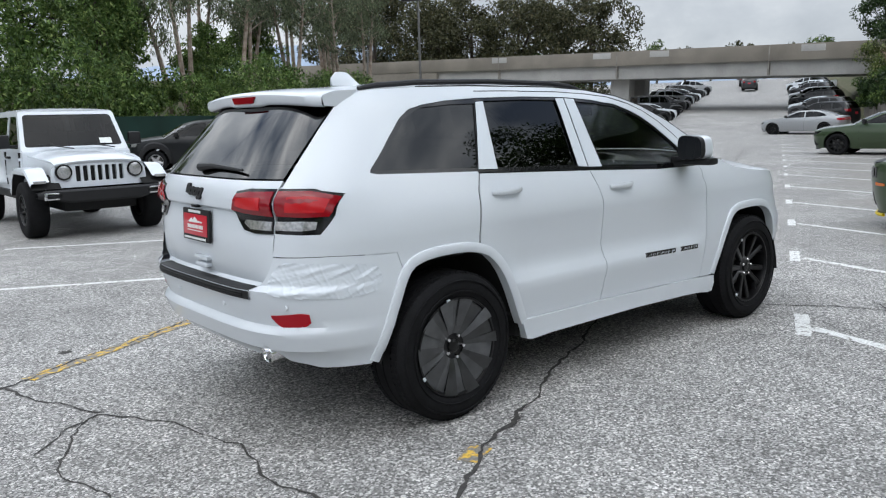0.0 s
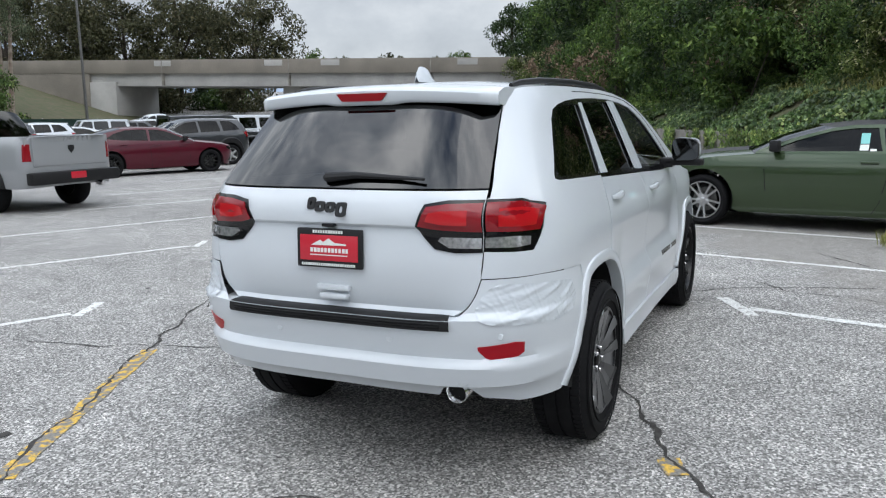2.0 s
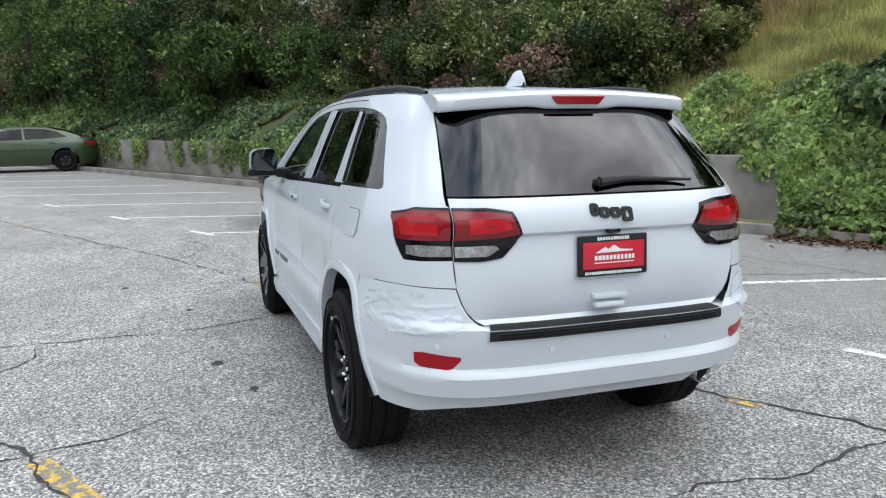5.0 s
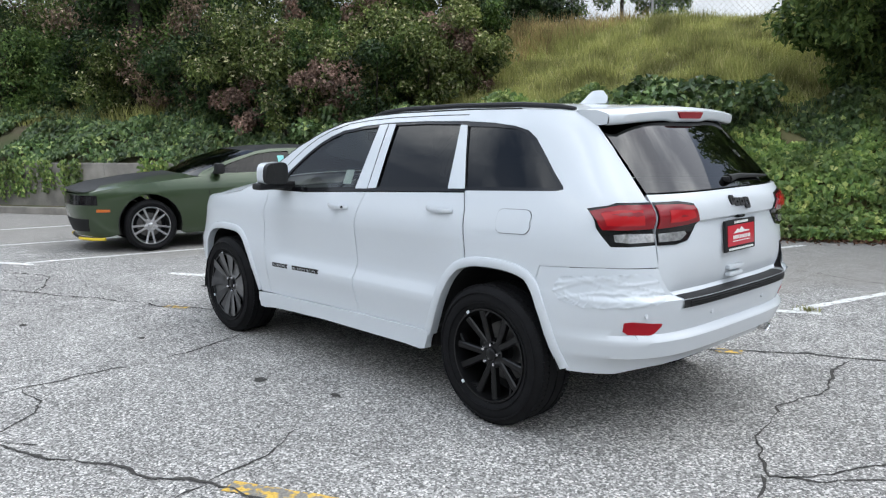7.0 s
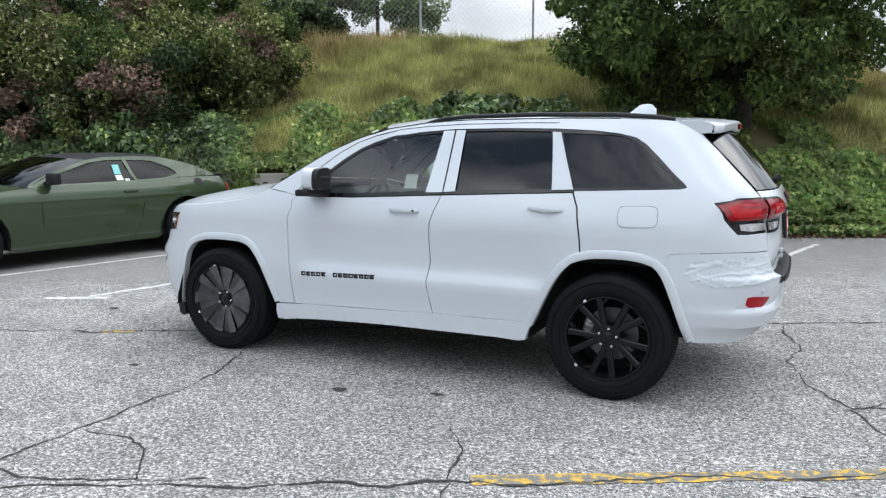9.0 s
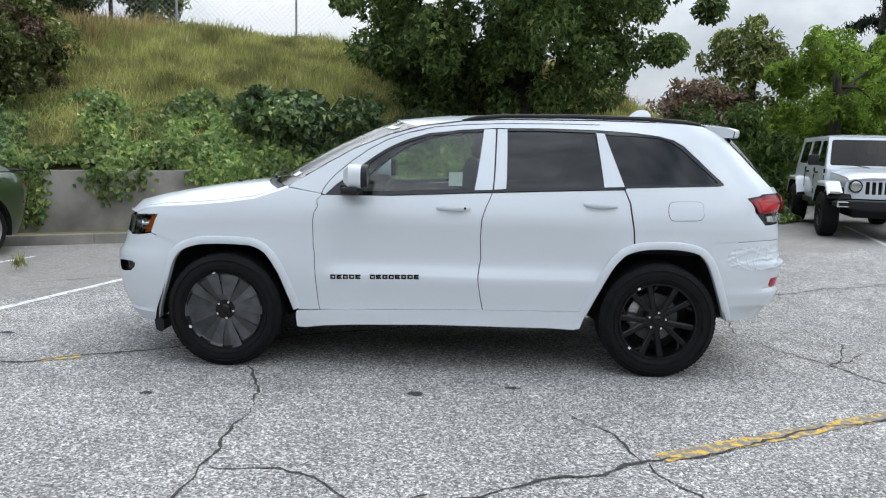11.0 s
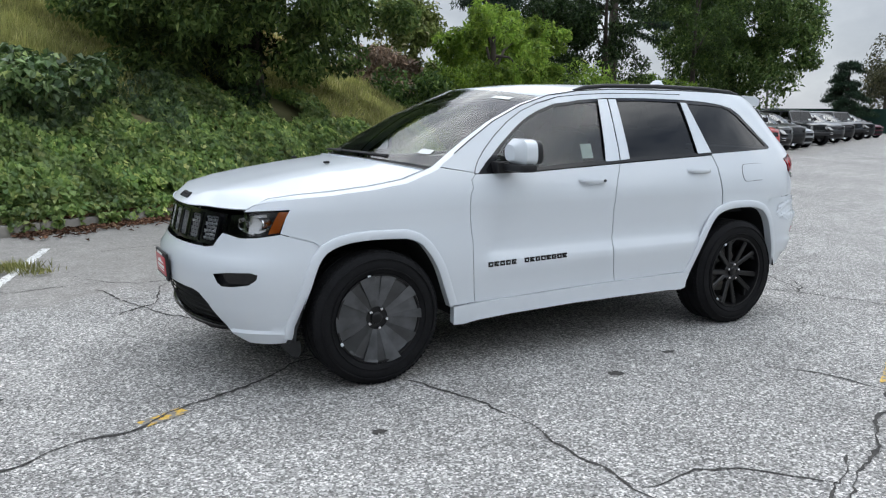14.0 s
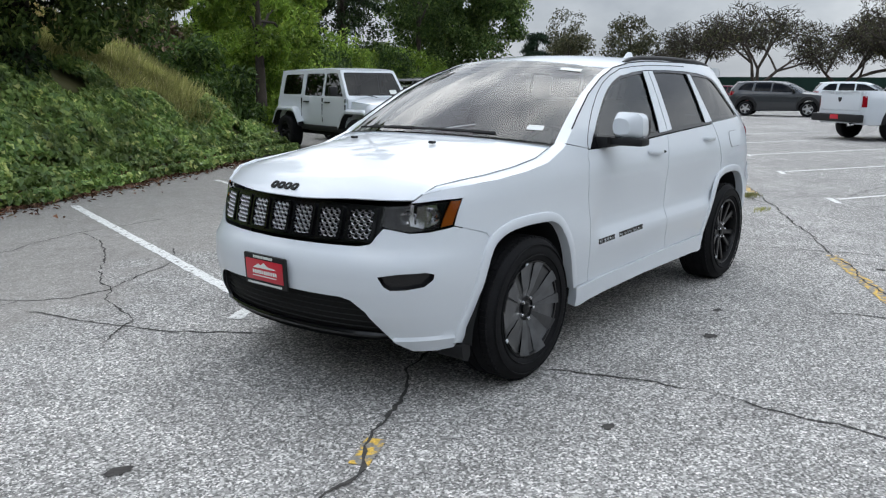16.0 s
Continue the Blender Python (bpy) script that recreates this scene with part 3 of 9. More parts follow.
# ---- green screen fences ----
def screen_fence(u0, u1, v0, v1, z0=0.0, h=2.0):
    a, b = lot(u0, v0, z0), lot(u1, v1, z0)
    f = tagged(new("screen_fence"), "chain-link fence covered with dark green screen cloth", "fence")
    f.location = a
    d = b - a
    f.rotation_euler = (0, 0, math.atan2(d.y, d.x))
    n = int(d.length / 3.0)
    bm = bmesh.new()
    for k in range(n * 4 + 1):
        x = d.length * k / (n * 4)
        bow = 0.02 * math.sin(k * 1.7)
        bm.verts.new((x, bow, 0.05)), bm.verts.new((x, bow + 0.012, h))
    bm.verts.ensure_lookup_table()
    for k in range(n * 4):
        j = 2 * k
        bm.faces.new([bm.verts[i] for i in (j, j + 2, j + 3, j + 1)])
    bmesh.ops.solidify(bm, geom=bm.faces[:], thickness=0.01)
    part("screen_cloth", bm, FENCE_GREEN, f)
    for k in range(n + 1):
        bm = bmesh.new()
        tube(bm, [(d.length * k / n, 0.06, 0), (d.length * k / n, 0.06, h + 0.05)], 0.03, 6)
        part("post", bm, GALV, f)
    return f


screen_fence(-6, 62, 26, 26)
screen_fence(-75, -75, -40, 40, 0.0, 2.2)

# ---- car bodies ----
from mathutils import geometry


def dense(poly, step, closed=True):
    out = []
    n = len(poly)
    for i in range(n if closed else n - 1):
        a, b = np.array(poly[i], float), np.array(poly[(i + 1) % n], float)
        k = max(1, int(math.ceil(np.linalg.norm(b - a) / step)))
        out += [tuple(a + (b - a) * j / k) for j in range(k)]
    if not closed:
        out.append(tuple(poly[-1]))
    return out


def rounded(poly, r, seg=4, skip=()):
    """An outline with its corners rounded."""
    out, n = [], len(poly)
    for i in range(n):
        p, q, s = (np.array(poly[(i + k) % n], float) for k in (-1, 0, 1))
        if i in skip:
            out.append(tuple(q))
            continue
        a, b = p - q, s - q
        la, lb = np.linalg.norm(a), np.linalg.norm(b)
        c = min(r, la * 0.45, lb * 0.45)
        p0, p1 = q + a / la * c, q + b / lb * c
        for k in range(seg + 1):
            t = k / seg
            out.append(tuple((1 - t) ** 2 * p0 + 2 * t * (1 - t) * q + t * t * p1))
    return out


def inside(poly, pts):
    x, y = pts[:, 0], pts[:, 1]
    res = np.zeros(len(pts), bool)
    p = np.array(poly)
    q = np.roll(p, -1, 0)
    for (x0, y0), (x1, y1) in zip(p, q):
        hit = (y0 > y) != (y1 > y)
        res ^= hit & (x < (x1 - x0) * (y - y0) / (y1 - y0 + 1e-12) + x0)
    return res


def fill(outer, holes=(), step=0.08, levels=()):
    """Triangles that fill an outline, with points on a grid inside."""
    loops = [dense(outer, step)] + [dense(h, step) for h in holes]
    pts, edges = [], []
    for lp in loops:
        s = len(pts)
        pts += lp
        edges += [(s + i, s + (i + 1) % len(lp)) for i in range(len(lp))]
    b = np.array(pts)
    lo, hi = b.min(0), b.max(0)
    gx, gy = np.meshgrid(np.arange(lo[0] + step / 2, hi[0], step), np.arange(lo[1] + step / 2, hi[1], step))
    g = np.c_[gx.ravel(), gy.ravel()]
    if levels:
        near = np.min([abs(g[:, 1] - z) for z in levels], 0) > 0.4 * step
        row = np.arange(lo[0] + step / 2, hi[0], step)
        g = np.r_[g[near], np.array([(x, z) for z in levels for x in row])]
    ok = inside(loops[0], g)
    for h in loops[1:]:
        ok &= ~inside(h, g)
    g = g[ok]
    if len(g):
        far = np.array([((b - p) ** 2).sum(1).min() for p in g]) > ((0.12 if levels else 0.45) * step) ** 2
        g = g[far]
    allp = [Vector(p) for p in pts] + [Vector(p) for p in g]
    v, _, f, *_ = geometry.delaunay_2d_cdt(allp, edges, [], 0, 1e-5)
    v = np.array([(p.x, p.y) for p in v])
    f = np.array([t for t in f if len(t) == 3])
    c = v[f].mean(1)
    ok = inside(loops[0], c)
    for h in loops[1:]:
        ok &= ~inside(h, c)
    return v, f[ok]


def curve_of(table):
    zs, vs = zip(*table)
    return lambda z: np.interp(z, zs, vs)


class Shell:
    """The side and end surfaces of a car body: at each height a rounded plan outline with its own length and width."""

    def __init__(self, af, ar, w, front=(9, 2.2), rear=(10, 4)):
        self.af, self.ar, self.w = curve_of(af), curve_of(ar), curve_of(w)
        self.L = max(v for _, v in af)
        self.W = max(v for _, v in w)
        self.tab = []
        t = np.linspace(0, 1, 1500)
        phi = np.r_[np.pi / 4 * t**5, np.pi / 2 - np.pi / 4 * (1 - t[1:]) ** 4]
        for n, m in (front, rear):
            X, Y = np.sin(phi) ** (2 / n), np.cos(phi).clip(0) ** (2 / m)
            arc = np.r_[0, np.cumsum(np.hypot(np.diff(X) * self.L, np.diff(Y) * self.W))]
            self.tab.append((X, Y, arc))
        self.pw = (front, rear)

    def ux(self, x, z):
        X, Y, arc = self.tab[0 if x >= 0 else 1]
        a = self.af(z) if x >= 0 else self.ar(z)
        return math.copysign(float(np.interp(min(abs(x) / a, 1), X, arc)), x)

    def uy(self, y, z, end):
        """end: 1 the front, -1 the rear."""
        X, Y, arc = self.tab[0 if end > 0 else 1]
        return end * float(np.interp(-min(abs(y) / self.w(z), 1), -Y, arc))

    def umax(self, end):
        return self.tab[0 if end > 0 else 1][2][-1]

    def at(self, u, z, off=0.0):
        """Left-hand places for arrays of u and z, off metres outwards."""
        u, z = np.asarray(u, float), np.asarray(z, float)

        def place(u, z):
            w = self.w(z)
            f, r = self.tab
            xf, yf = np.interp(u, f[2], f[0]) * self.af(z), np.interp(u, f[2], f[1]) * w
            xr, yr = -np.interp(-u, r[2], r[0]) * self.ar(z), np.interp(-u, r[2], r[1]) * w
            return np.stack([np.where(u >= 0, xf, xr), np.where(u >= 0, yf, yr), z], -1)

        p = place(u, z)
        if np.any(off):
            e = 0.01
            du, dz = place(u + e, z) - place(u - e, z), place(u, z + e) - place(u, z - e)
            nrm = np.cross(dz, du)
            nrm /= np.linalg.norm(nrm, axis=-1, keepdims=True) + 1e-9
            nrm *= np.where((nrm[..., 1] + 0.2 * nrm[..., 0] * np.sign(u)) < 0, -1, 1)[..., None]
            p = p + nrm * np.asarray(off)[..., None] if np.ndim(off) else p + nrm * off
        return p

    def face(self, y, z, end):
        """Places on the front or rear face for arrays of y and z."""
        y, z = np.asarray(y, float), np.asarray(z, float)
        n, m = self.pw[0 if end > 0 else 1]
        a = self.af(z) if end > 0 else self.ar(z)
        r = np.clip(np.abs(y) / self.w(z), 0, 0.9995)
        return np.stack([end * a * (1 - r**m) ** (1 / n), y, z], -1)


def sheet(p, f, lip=0.0, inward=None, side=1):
    """A bmesh from places and triangles, with an edge turned in by lip metres."""
    bm = bmesh.new()
    vs = [bm.verts.new((a, side * b, c)) for a, b, c in p]
    for t in f:
        t = t if side > 0 else t[::-1]
        try:
            bm.faces.new([vs[i] for i in t])
        except ValueError:
            pass
    loose = [v for v in bm.verts if not v.link_faces]
    bmesh.ops.delete(bm, geom=loose, context="VERTS")
    bm.normal_update()
    if lip:
        bd = [e for e in bm.edges if e.is_boundary]
        out = bmesh.ops.extrude_edge_only(bm, edges=bd)
        for v in out["geom"]:
            if isinstance(v, bmesh.types.BMVert):
                nb = [e.other_vert(v) for e in v.link_edges]
                src = next((q for q in nb if q.link_faces and len(q.link_faces) > 2), nb[0])
                v.co -= src.normal * lip
    return bm


def side_panel(shell, name, poly, material, parent, side=1, holes=(), step=0.08, off=0.0, lip=0.012, label="", rnd=0.0, levels=(), bulge=None):
    """A body panel on the flank. poly: ("x" or "f" or "r", value, z): x along the car, or y on the front or rear end."""

    def conv(pl):
        return [(shell.ux(p[1], p[2]) if p[0] == "x" else shell.uy(p[1], p[2], 1 if p[0] == "f" else -1), p[2]) for p in pl]

    outer = conv(poly)
    if rnd:
        outer = rounded(outer, rnd, 3)
    v, f = fill(outer, [conv(h) for h in holes], step, levels)
    if bulge:
        off = off + bulge(shell.at(v[:, 0], v[:, 1])[:, 0], v[:, 1])
    p = shell.at(v[:, 0], v[:, 1], off)
    a, b, c = p[f[:, 0]], p[f[:, 1]], p[f[:, 2]]
    nrm = np.cross(b - a, c - a).sum(0)
    if nrm[1] < 0 and abs(nrm[1]) > 0.2 * abs(nrm[0]) or (abs(nrm[1]) <= 0.2 * abs(nrm[0]) and nrm[0] * np.sign(outer[0][0]) < 0):
        f = f[:, ::-1]
    return part(name, sheet(p, f, lip, side=side), material, parent, label)


def end_panel(shell, name, poly, end, material, parent, holes=(), step=0.08, off=0.0, lip=0.012, label="", rnd=0.0, levels=(), tuck=None):
    """A panel across the front (1) or rear (-1) end: poly of (y, z)."""
    outer = rounded(poly, rnd, 3) if rnd else poly
    v, f = fill(outer, holes, step, levels)
    p = shell.face(v[:, 0], v[:, 1], end)
    p[:, 0] += end * off
    if tuck:
        p[:, 0] -= end * tuck(v[:, 0], v[:, 1])
    a, b, c = p[f[:, 0]], p[f[:, 1]], p[f[:, 2]]
    if np.cross(b - a, c - a).sum(0)[0] * end < 0:
        f = f[:, ::-1]
    return part(name, sheet(p, f, lip), material, parent, label)


def loft(rows, name, material, parent, label="", lip=0.0, sharp=38, flip=False):
    """A skin over rows of places, all of one length."""
    bm = bmesh.new()
    g = [[bm.verts.new(p) for p in r] for r in rows]
    for r0, r1 in zip(g, g[1:]):
        for k in range(len(r0) - 1):
            q = (r0[k], r0[k + 1], r1[k + 1], r1[k])
            bm.faces.new(q[::-1] if flip else q)
    bm.normal_update()
    if lip:
        bd = [e for e in bm.edges if e.is_boundary]
        out = bmesh.ops.extrude_edge_only(bm, edges=bd)
        for v in out["geom"]:
            if isinstance(v, bmesh.types.BMVert):
                nb = [e.other_vert(v) for e in v.link_edges]
                src = next((q for q in nb if len(q.link_faces) > 2), nb[0])
                v.co -= src.normal * lip
    return part(name, bm, material, parent, label, sharp)


def cross_strip(edge, centre, n=12, power=2.0):
    """Rows of places from a left-hand edge line over a centre line to the right-hand edge."""
    rows = []
    for (ex, ey, ez), (cx, cz) in zip(edge, centre):
        row = []
        for k in range(2 * n + 1):
            q = 1 - k / n
            s = 1 - abs(q) ** power
            row.append((ex + (cx - ex) * s, q * ey, ez + (cz - ez) * s))
        rows.append(row)
    return rows

# ---- wheels: y outwards from the car ----
def build_wheel(R=0.386, rim=0.262, width=0.265, style="ten", rim_mat=None, film=False, fine=True):
    """Wheel standing about its own centre, outer side towards +y: barrel with tyre, spokes, disc and nuts under it."""
    h = width / 2
    sides = 56 if fine else 28
    bm = bmesh.new()
    lathe(bm, [(h - 0.012, rim), (h - 0.004, rim - 0.004), (h - 0.004, rim - 0.014), (h - 0.03, rim - 0.022), (-h + 0.03, rim - 0.03), (-h + 0.01, rim - 0.004)], sides)
    wheel = part("wheel", bm, rim_mat or RIM_BLACK)
    # tyre
    bm = bmesh.new()
    prof = [(h - 0.015, rim - 0.006), (h - 0.004, rim + 0.012), (h + 0.008, rim + 0.045), (h + 0.006, R - 0.052), (h - 0.008, R - 0.022), (h - 0.03, R - 0.006)]
    grooves = []
    if fine:
        for g in (0.068, 0.0, -0.068):
            grooves += [(g + 0.034 if g else 0.034, R), (g + 0.006, R), (g + 0.005, R - 0.009), (g - 0.005, R - 0.009), (g - 0.006, R)]
    else:
        grooves = [(0, R)]
    prof = prof + grooves + [(-a, b) for a, b in prof[::-1]]
    lathe(bm, prof, sides)
    if fine:
        # raised ribs on the sidewall
        for rr in (R - 0.040, rim + 0.030):
            lathe(bm, [(h + 0.004, rr - 0.004), (h + 0.0115, rr - 0.002), (h + 0.0115, rr + 0.002), (h + 0.004, rr + 0.004)], sides)
        # slots across the shoulders
        for k in range(72):
            m = Matrix.Rotation(2 * math.pi * k / 72, 4, "Y")
            for s in (1, -1):
                box(bm, -0.011, 0.011, s * (h - 0.045) - 0.020, s * (h - 0.045) + 0.020, R - 0.02, R + 0.0015, 0, m)
    part("tyre", bm, RUBBER, wheel, "black rubber tyre")
    # brake disc
    bm = bmesh.new()
    lathe(bm, [(-0.02, 0.06), (-0.02, 0.165), (-0.045, 0.165), (-0.045, 0.06)], 32)
    part("brake_disc", bm, DULL_STEEL, wheel)
    if fine:
        bm = bmesh.new()
        for a in (0.55, 0.85, 1.15):
            box(bm, -0.03, 0.03, -0.055, 0.0, 0.115, 0.180, 0.008, Matrix.Rotation(a, 4, "Y"))
        part("brake_caliper", bm, STEEL, wheel, "grey steel brake caliper")
    # back of the wheel well side
    bm = bmesh.new()
    lathe(bm, [(-0.06, 0.001), (-0.06, rim - 0.02)], 24)
    part("dust_shield", bm, MATT_BLACK, wheel)
    # spokes
    bm = bmesh.new()
    sm = rim_mat or RIM_BLACK
    n_arm = 5
    hubr = 0.075

    def arm(a0, a1, r0, r1, w0, w1, y0, y1, t=0.035):
        """One spoke: angle and radius at hub and rim, widths, depths."""
        p0, p1 = Vector((math.cos(a0) * r0, y0, math.sin(a0) * r0)), Vector((math.cos(a1) * r1, y1, math.sin(a1) * r1))
        d = (p1 - p0).normalized()
        s = d.cross(Vector((0, 1, 0))).normalized()
        up = Vector((0, 1, 0))
        ring = []
        for p, w in ((p0, w0), (p0.lerp(p1, 0.5), (w0 + w1) / 2), (p1, w1)):
            ring.append([bm.verts.new(p + s * sx * w + up * sy) for sx, sy in ((-0.5, -t), (-0.5, -0.006), (-0.32, 0.0), (0.32, 0.0), (0.5, -0.006), (0.5, -t))])
        for q0, q1 in zip(ring, ring[1:]):
            for k in range(6):
                bm.faces.new((q0[k], q0[(k + 1) % 6], q1[(k + 1) % 6], q1[k]))
        bm.faces.new(ring[0][::-1]), bm.faces.new(ring[-1])

    yh, yr = h - 0.045, h - 0.022
    for k in range(n_arm):
        a = 2 * math.pi * (k + 0.25) / n_arm
        if style == "ten":
            arm(a - 0.16, a - 0.26, hubr - 0.01, rim - 0.012, 0.034, 0.042, yh, yr)
            arm(a + 0.16, a + 0.26, hubr - 0.01, rim - 0.012, 0.034, 0.042, yh, yr)
            arm(a + 0.16, a - 0.26 + 0.78, rim - 0.075, rim - 0.012, 0.02, 0.02, yr - 0.012, yr - 0.006)
        elif style == "split":
            arm(a - 0.30, a - 0.22, hubr - 0.015, rim - 0.012, 0.026, 0.030, yh, yr)
            arm(a + 0.30, a + 0.22, hubr - 0.015, rim - 0.012, 0.026, 0.030, yh, yr)
            arm(a, a, 0.02, hubr + 0.02, 0.075, 0.05, yh, yh + 0.004)
        else:
            arm(a, a, hubr - 0.01, rim - 0.012, 0.085, 0.06, yh, yr)
    lathe(bm, [(yh, 0.001), (yh, hubr), (yh - 0.04, hubr + 0.01)], 28)
    part("spokes", bm, sm, wheel)
    bm = bmesh.new()
    lathe(bm, [(yh + 0.016, 0.001), (yh + 0.016, 0.026), (yh + 0.010, 0.034), (yh, 0.035)], 24)
    part("hub_cap", bm, sm, wheel)
    if fine:
        for k in range(5):
            a = 2 * math.pi * (k + 0.75) / 5
            bm = bmesh.new()
            lathe(bm, [(yh + 0.022, 0.001), (yh + 0.022, 0.008), (yh + 0.016, 0.011), (yh, 0.011)], 8)
            bmesh.ops.translate(bm, verts=bm.verts[:], vec=(0.057 * math.cos(a), 0, 0.057 * math.sin(a)))
            part("wheel_nut", bm, CHROME, wheel)
        for a in (0.05, 1.85):
            bm = bmesh.new()
            box(bm, -0.010, 0.010, h - 0.004, h + 0.004, rim - 0.012, rim + 0.004, 0.003, Matrix.Rotation(a, 4, "Y"))
            part("balance_weight", bm, FILM_WHITE, wheel)
    if film:
        rnd = random.Random(5)
        edges = [2 * math.pi * (k + rnd.uniform(-0.22, 0.22)) / 20 for k in range(20)]
        for g in range(20):
            bm = bmesh.new()
            # one pleat: a strip from the hub to the rim, tilted its own way
            a0, a1 = edges[g], edges[(g + 1) % 20] + (2 * math.pi if g == 19 else 0)
            deep, tilt, cut = (-0.012 if g % 2 else 0.004) + rnd.uniform(-0.004, 0.004), rnd.uniform(-0.010, 0.010), rnd.choice((0.0, 0.0, 0.02, 0.05)) + (0.03 if g % 2 else 0.0)
            rows = []
            for j, r in enumerate((0.066, 0.11, 0.155, 0.20, 0.235, rim + 0.002)):
                t = j / 5
                r = r * (1 - cut) if j == 5 else r
                rows.append([])
                for k in range(4):
                    a = a0 + (a1 - a0) * (k / 3 * 1.02 - 0.01)
                    y = yh + 0.006 + (yr - yh + 0.014) * t ** 0.7 + (deep + tilt * (k / 1.5 - 1)) * t + rnd.uniform(-0.0012, 0.0012)
                    rows[-1].append(bm.verts.new((r * math.cos(a), y, r * math.sin(a))))
            for r0, r1 in zip(rows, rows[1:]):
                for k in range(3):
                    bm.faces.new((r0[k], r1[k], r1[k + 1], r0[k + 1]))
            part("film_pleat", bm, FILM_GREY, wheel, "pleat of grey protective film", sharp=7)
    return wheel


def put_wheel(w, parent, x, y, z, turn=0.0, spin=0.0):
    """Hang a wheel under its car; on the right-hand side it faces the other way."""
    w.parent = parent
    w.matrix_basis = pose(x, y, z, 0, 0, (0 if y > 0 else 180) + turn) @ pose(0, 0, 0, 0, spin, 0)
    return w

# ---- the white sport utility car in the middle ----
hero = tagged(new("suv_car"), "new white sport utility car with black wheels and protective film", "car")
SH = Shell(
    af=[(0.26, 2.32), (0.34, 2.375), (0.358, 2.368), (0.45, 2.41), (0.60, 2.435), (0.72, 2.43), (0.76, 2.40), (0.80, 2.38), (1.00, 2.33), (1.05, 2.29), (1.12, 2.26), (1.24, 2.6), (1.75, 3.4)],
    ar=[(0.28, 2.22), (0.38, 2.27), (0.425, 2.30), (0.478, 2.345), (0.488, 2.372), (0.572, 2.405), (0.588, 2.398), (0.606, 2.374), (0.70, 2.408), (0.775, 2.425), (0.80, 2.395), (0.95, 2.383), (1.128, 2.368), (1.142, 2.386), (1.19, 2.392), (1.265, 2.355), (1.285, 2.34), (1.40, 2.235), (1.61, 2.06), (1.72, 1.97)],
    w=[(0.26, 0.895), (0.34, 0.915), (0.358, 0.908), (0.45, 0.915), (0.60, 0.932), (0.70, 0.936), (0.78, 0.932), (0.86, 0.924), (0.93, 0.918), (0.985, 0.921), (1.02, 0.9185), (1.075, 0.910), (1.14, 0.893), (1.20, 0.872), (1.28, 0.842), (1.45, 0.770), (1.62, 0.695), (1.70, 0.640), (1.74, 0.60)],
)
CREASES = (0.60, 0.64, 0.66, 0.70, 0.735, 0.78, 0.86, 0.985, 1.02, 1.075, 1.14)


def ledge(x, z):
    """The doors' broad ledge above the sill, running out before the arches."""
    return np.interp(z, (0.56, 0.60, 0.64, 0.66, 0.70, 0.735, 0.78, 0.86, 0.93, 1.02), (0, 0.004, 0.004, -0.002, -0.024, -0.033, -0.034, -0.020, -0.009, 0)) * np.interp(x, (-1.24, -0.98, 0.68, 0.84), (0, 1, 1, 0))


X = lambda *pts: [("x", a, b) for a, b in pts]

DLO_TOP = [(0.78, 1.184), (0.735, 1.225), (0.671, 1.280), (0.60, 1.340), (0.539, 1.386), (0.44, 1.458), (0.343, 1.516), (0.24, 1.560), (0.10, 1.603), (-0.10, 1.628), (-0.35, 1.646), (-0.70, 1.650), (-1.06, 1.644), (-1.29, 1.631), (-1.45, 1.612), (-1.55, 1.588), (-1.62, 1.545), (-1.72, 1.45), (-1.80, 1.370), (-1.865, 1.312), (-1.875, 1.295)]
DLO_BOT = [(-1.84, 1.282), (-1.22, 1.258), (-0.33, 1.222), (0.35, 1.188), (0.72, 1.170)]
ROOF_LINE = [(1.03, 1.228), (0.92, 1.298), (0.80, 1.372), (0.60, 1.487), (0.36, 1.588), (0.14, 1.650), (-0.13, 1.686), (-0.42, 1.702), (-1.08, 1.706), (-1.44, 1.700), (-1.70, 1.688), (-1.84, 1.672)]
DOOR_F = [(0.80, 1.178), (0.832, 1.146), (0.848, 1.06), (0.855, 0.971), (0.849, 0.84), (0.840, 0.721), (0.831, 0.59), (0.819, 0.47), (0.808, 0.409)]
DOOR_B = [(-0.285, 0.4335), (-0.266, 0.52), (-0.252, 0.60), (-0.248, 0.660), (-0.257, 0.735), (-0.266, 0.78), (-0.262, 0.84), (-0.258, 0.92), (-0.265, 1.04), (-0.29, 1.12), (-0.33, 1.213)]
DOOR_C = [(-1.280, 0.886), (-1.272, 0.99), (-1.250, 1.12), (-1.228, 1.21), (-1.212, 1.250)]
ARCH_F = [(0.987, 0.400), (1.011, 0.462), (1.045, 0.55), (1.082, 0.644), (1.13, 0.725), (1.178, 0.786), (1.225, 0.818), (1.282, 0.834), (1.39, 0.839), (1.504, 0.840), (1.62, 0.832), (1.702, 0.812), (1.76, 0.780), (1.797, 0.735), (1.822, 0.67), (1.847, 0.589), (1.885, 0.480), (1.920, 0.382), (1.930, 0.305)]
ARCH_R = [(-0.978, 0.410), (-1.008, 0.471), (-1.055, 0.57), (-1.098, 0.658), (-1.14, 0.732), (-1.181, 0.787), (-1.228, 0.828), (-1.285, 0.851), (-1.36, 0.866), (-1.465, 0.871), (-1.57, 0.868), (-1.652, 0.858), (-1.71, 0.838), (-1.75, 0.804), (-1.78, 0.748), (-1.815, 0.660), (-1.86, 0.53), (-1.909, 0.395)]


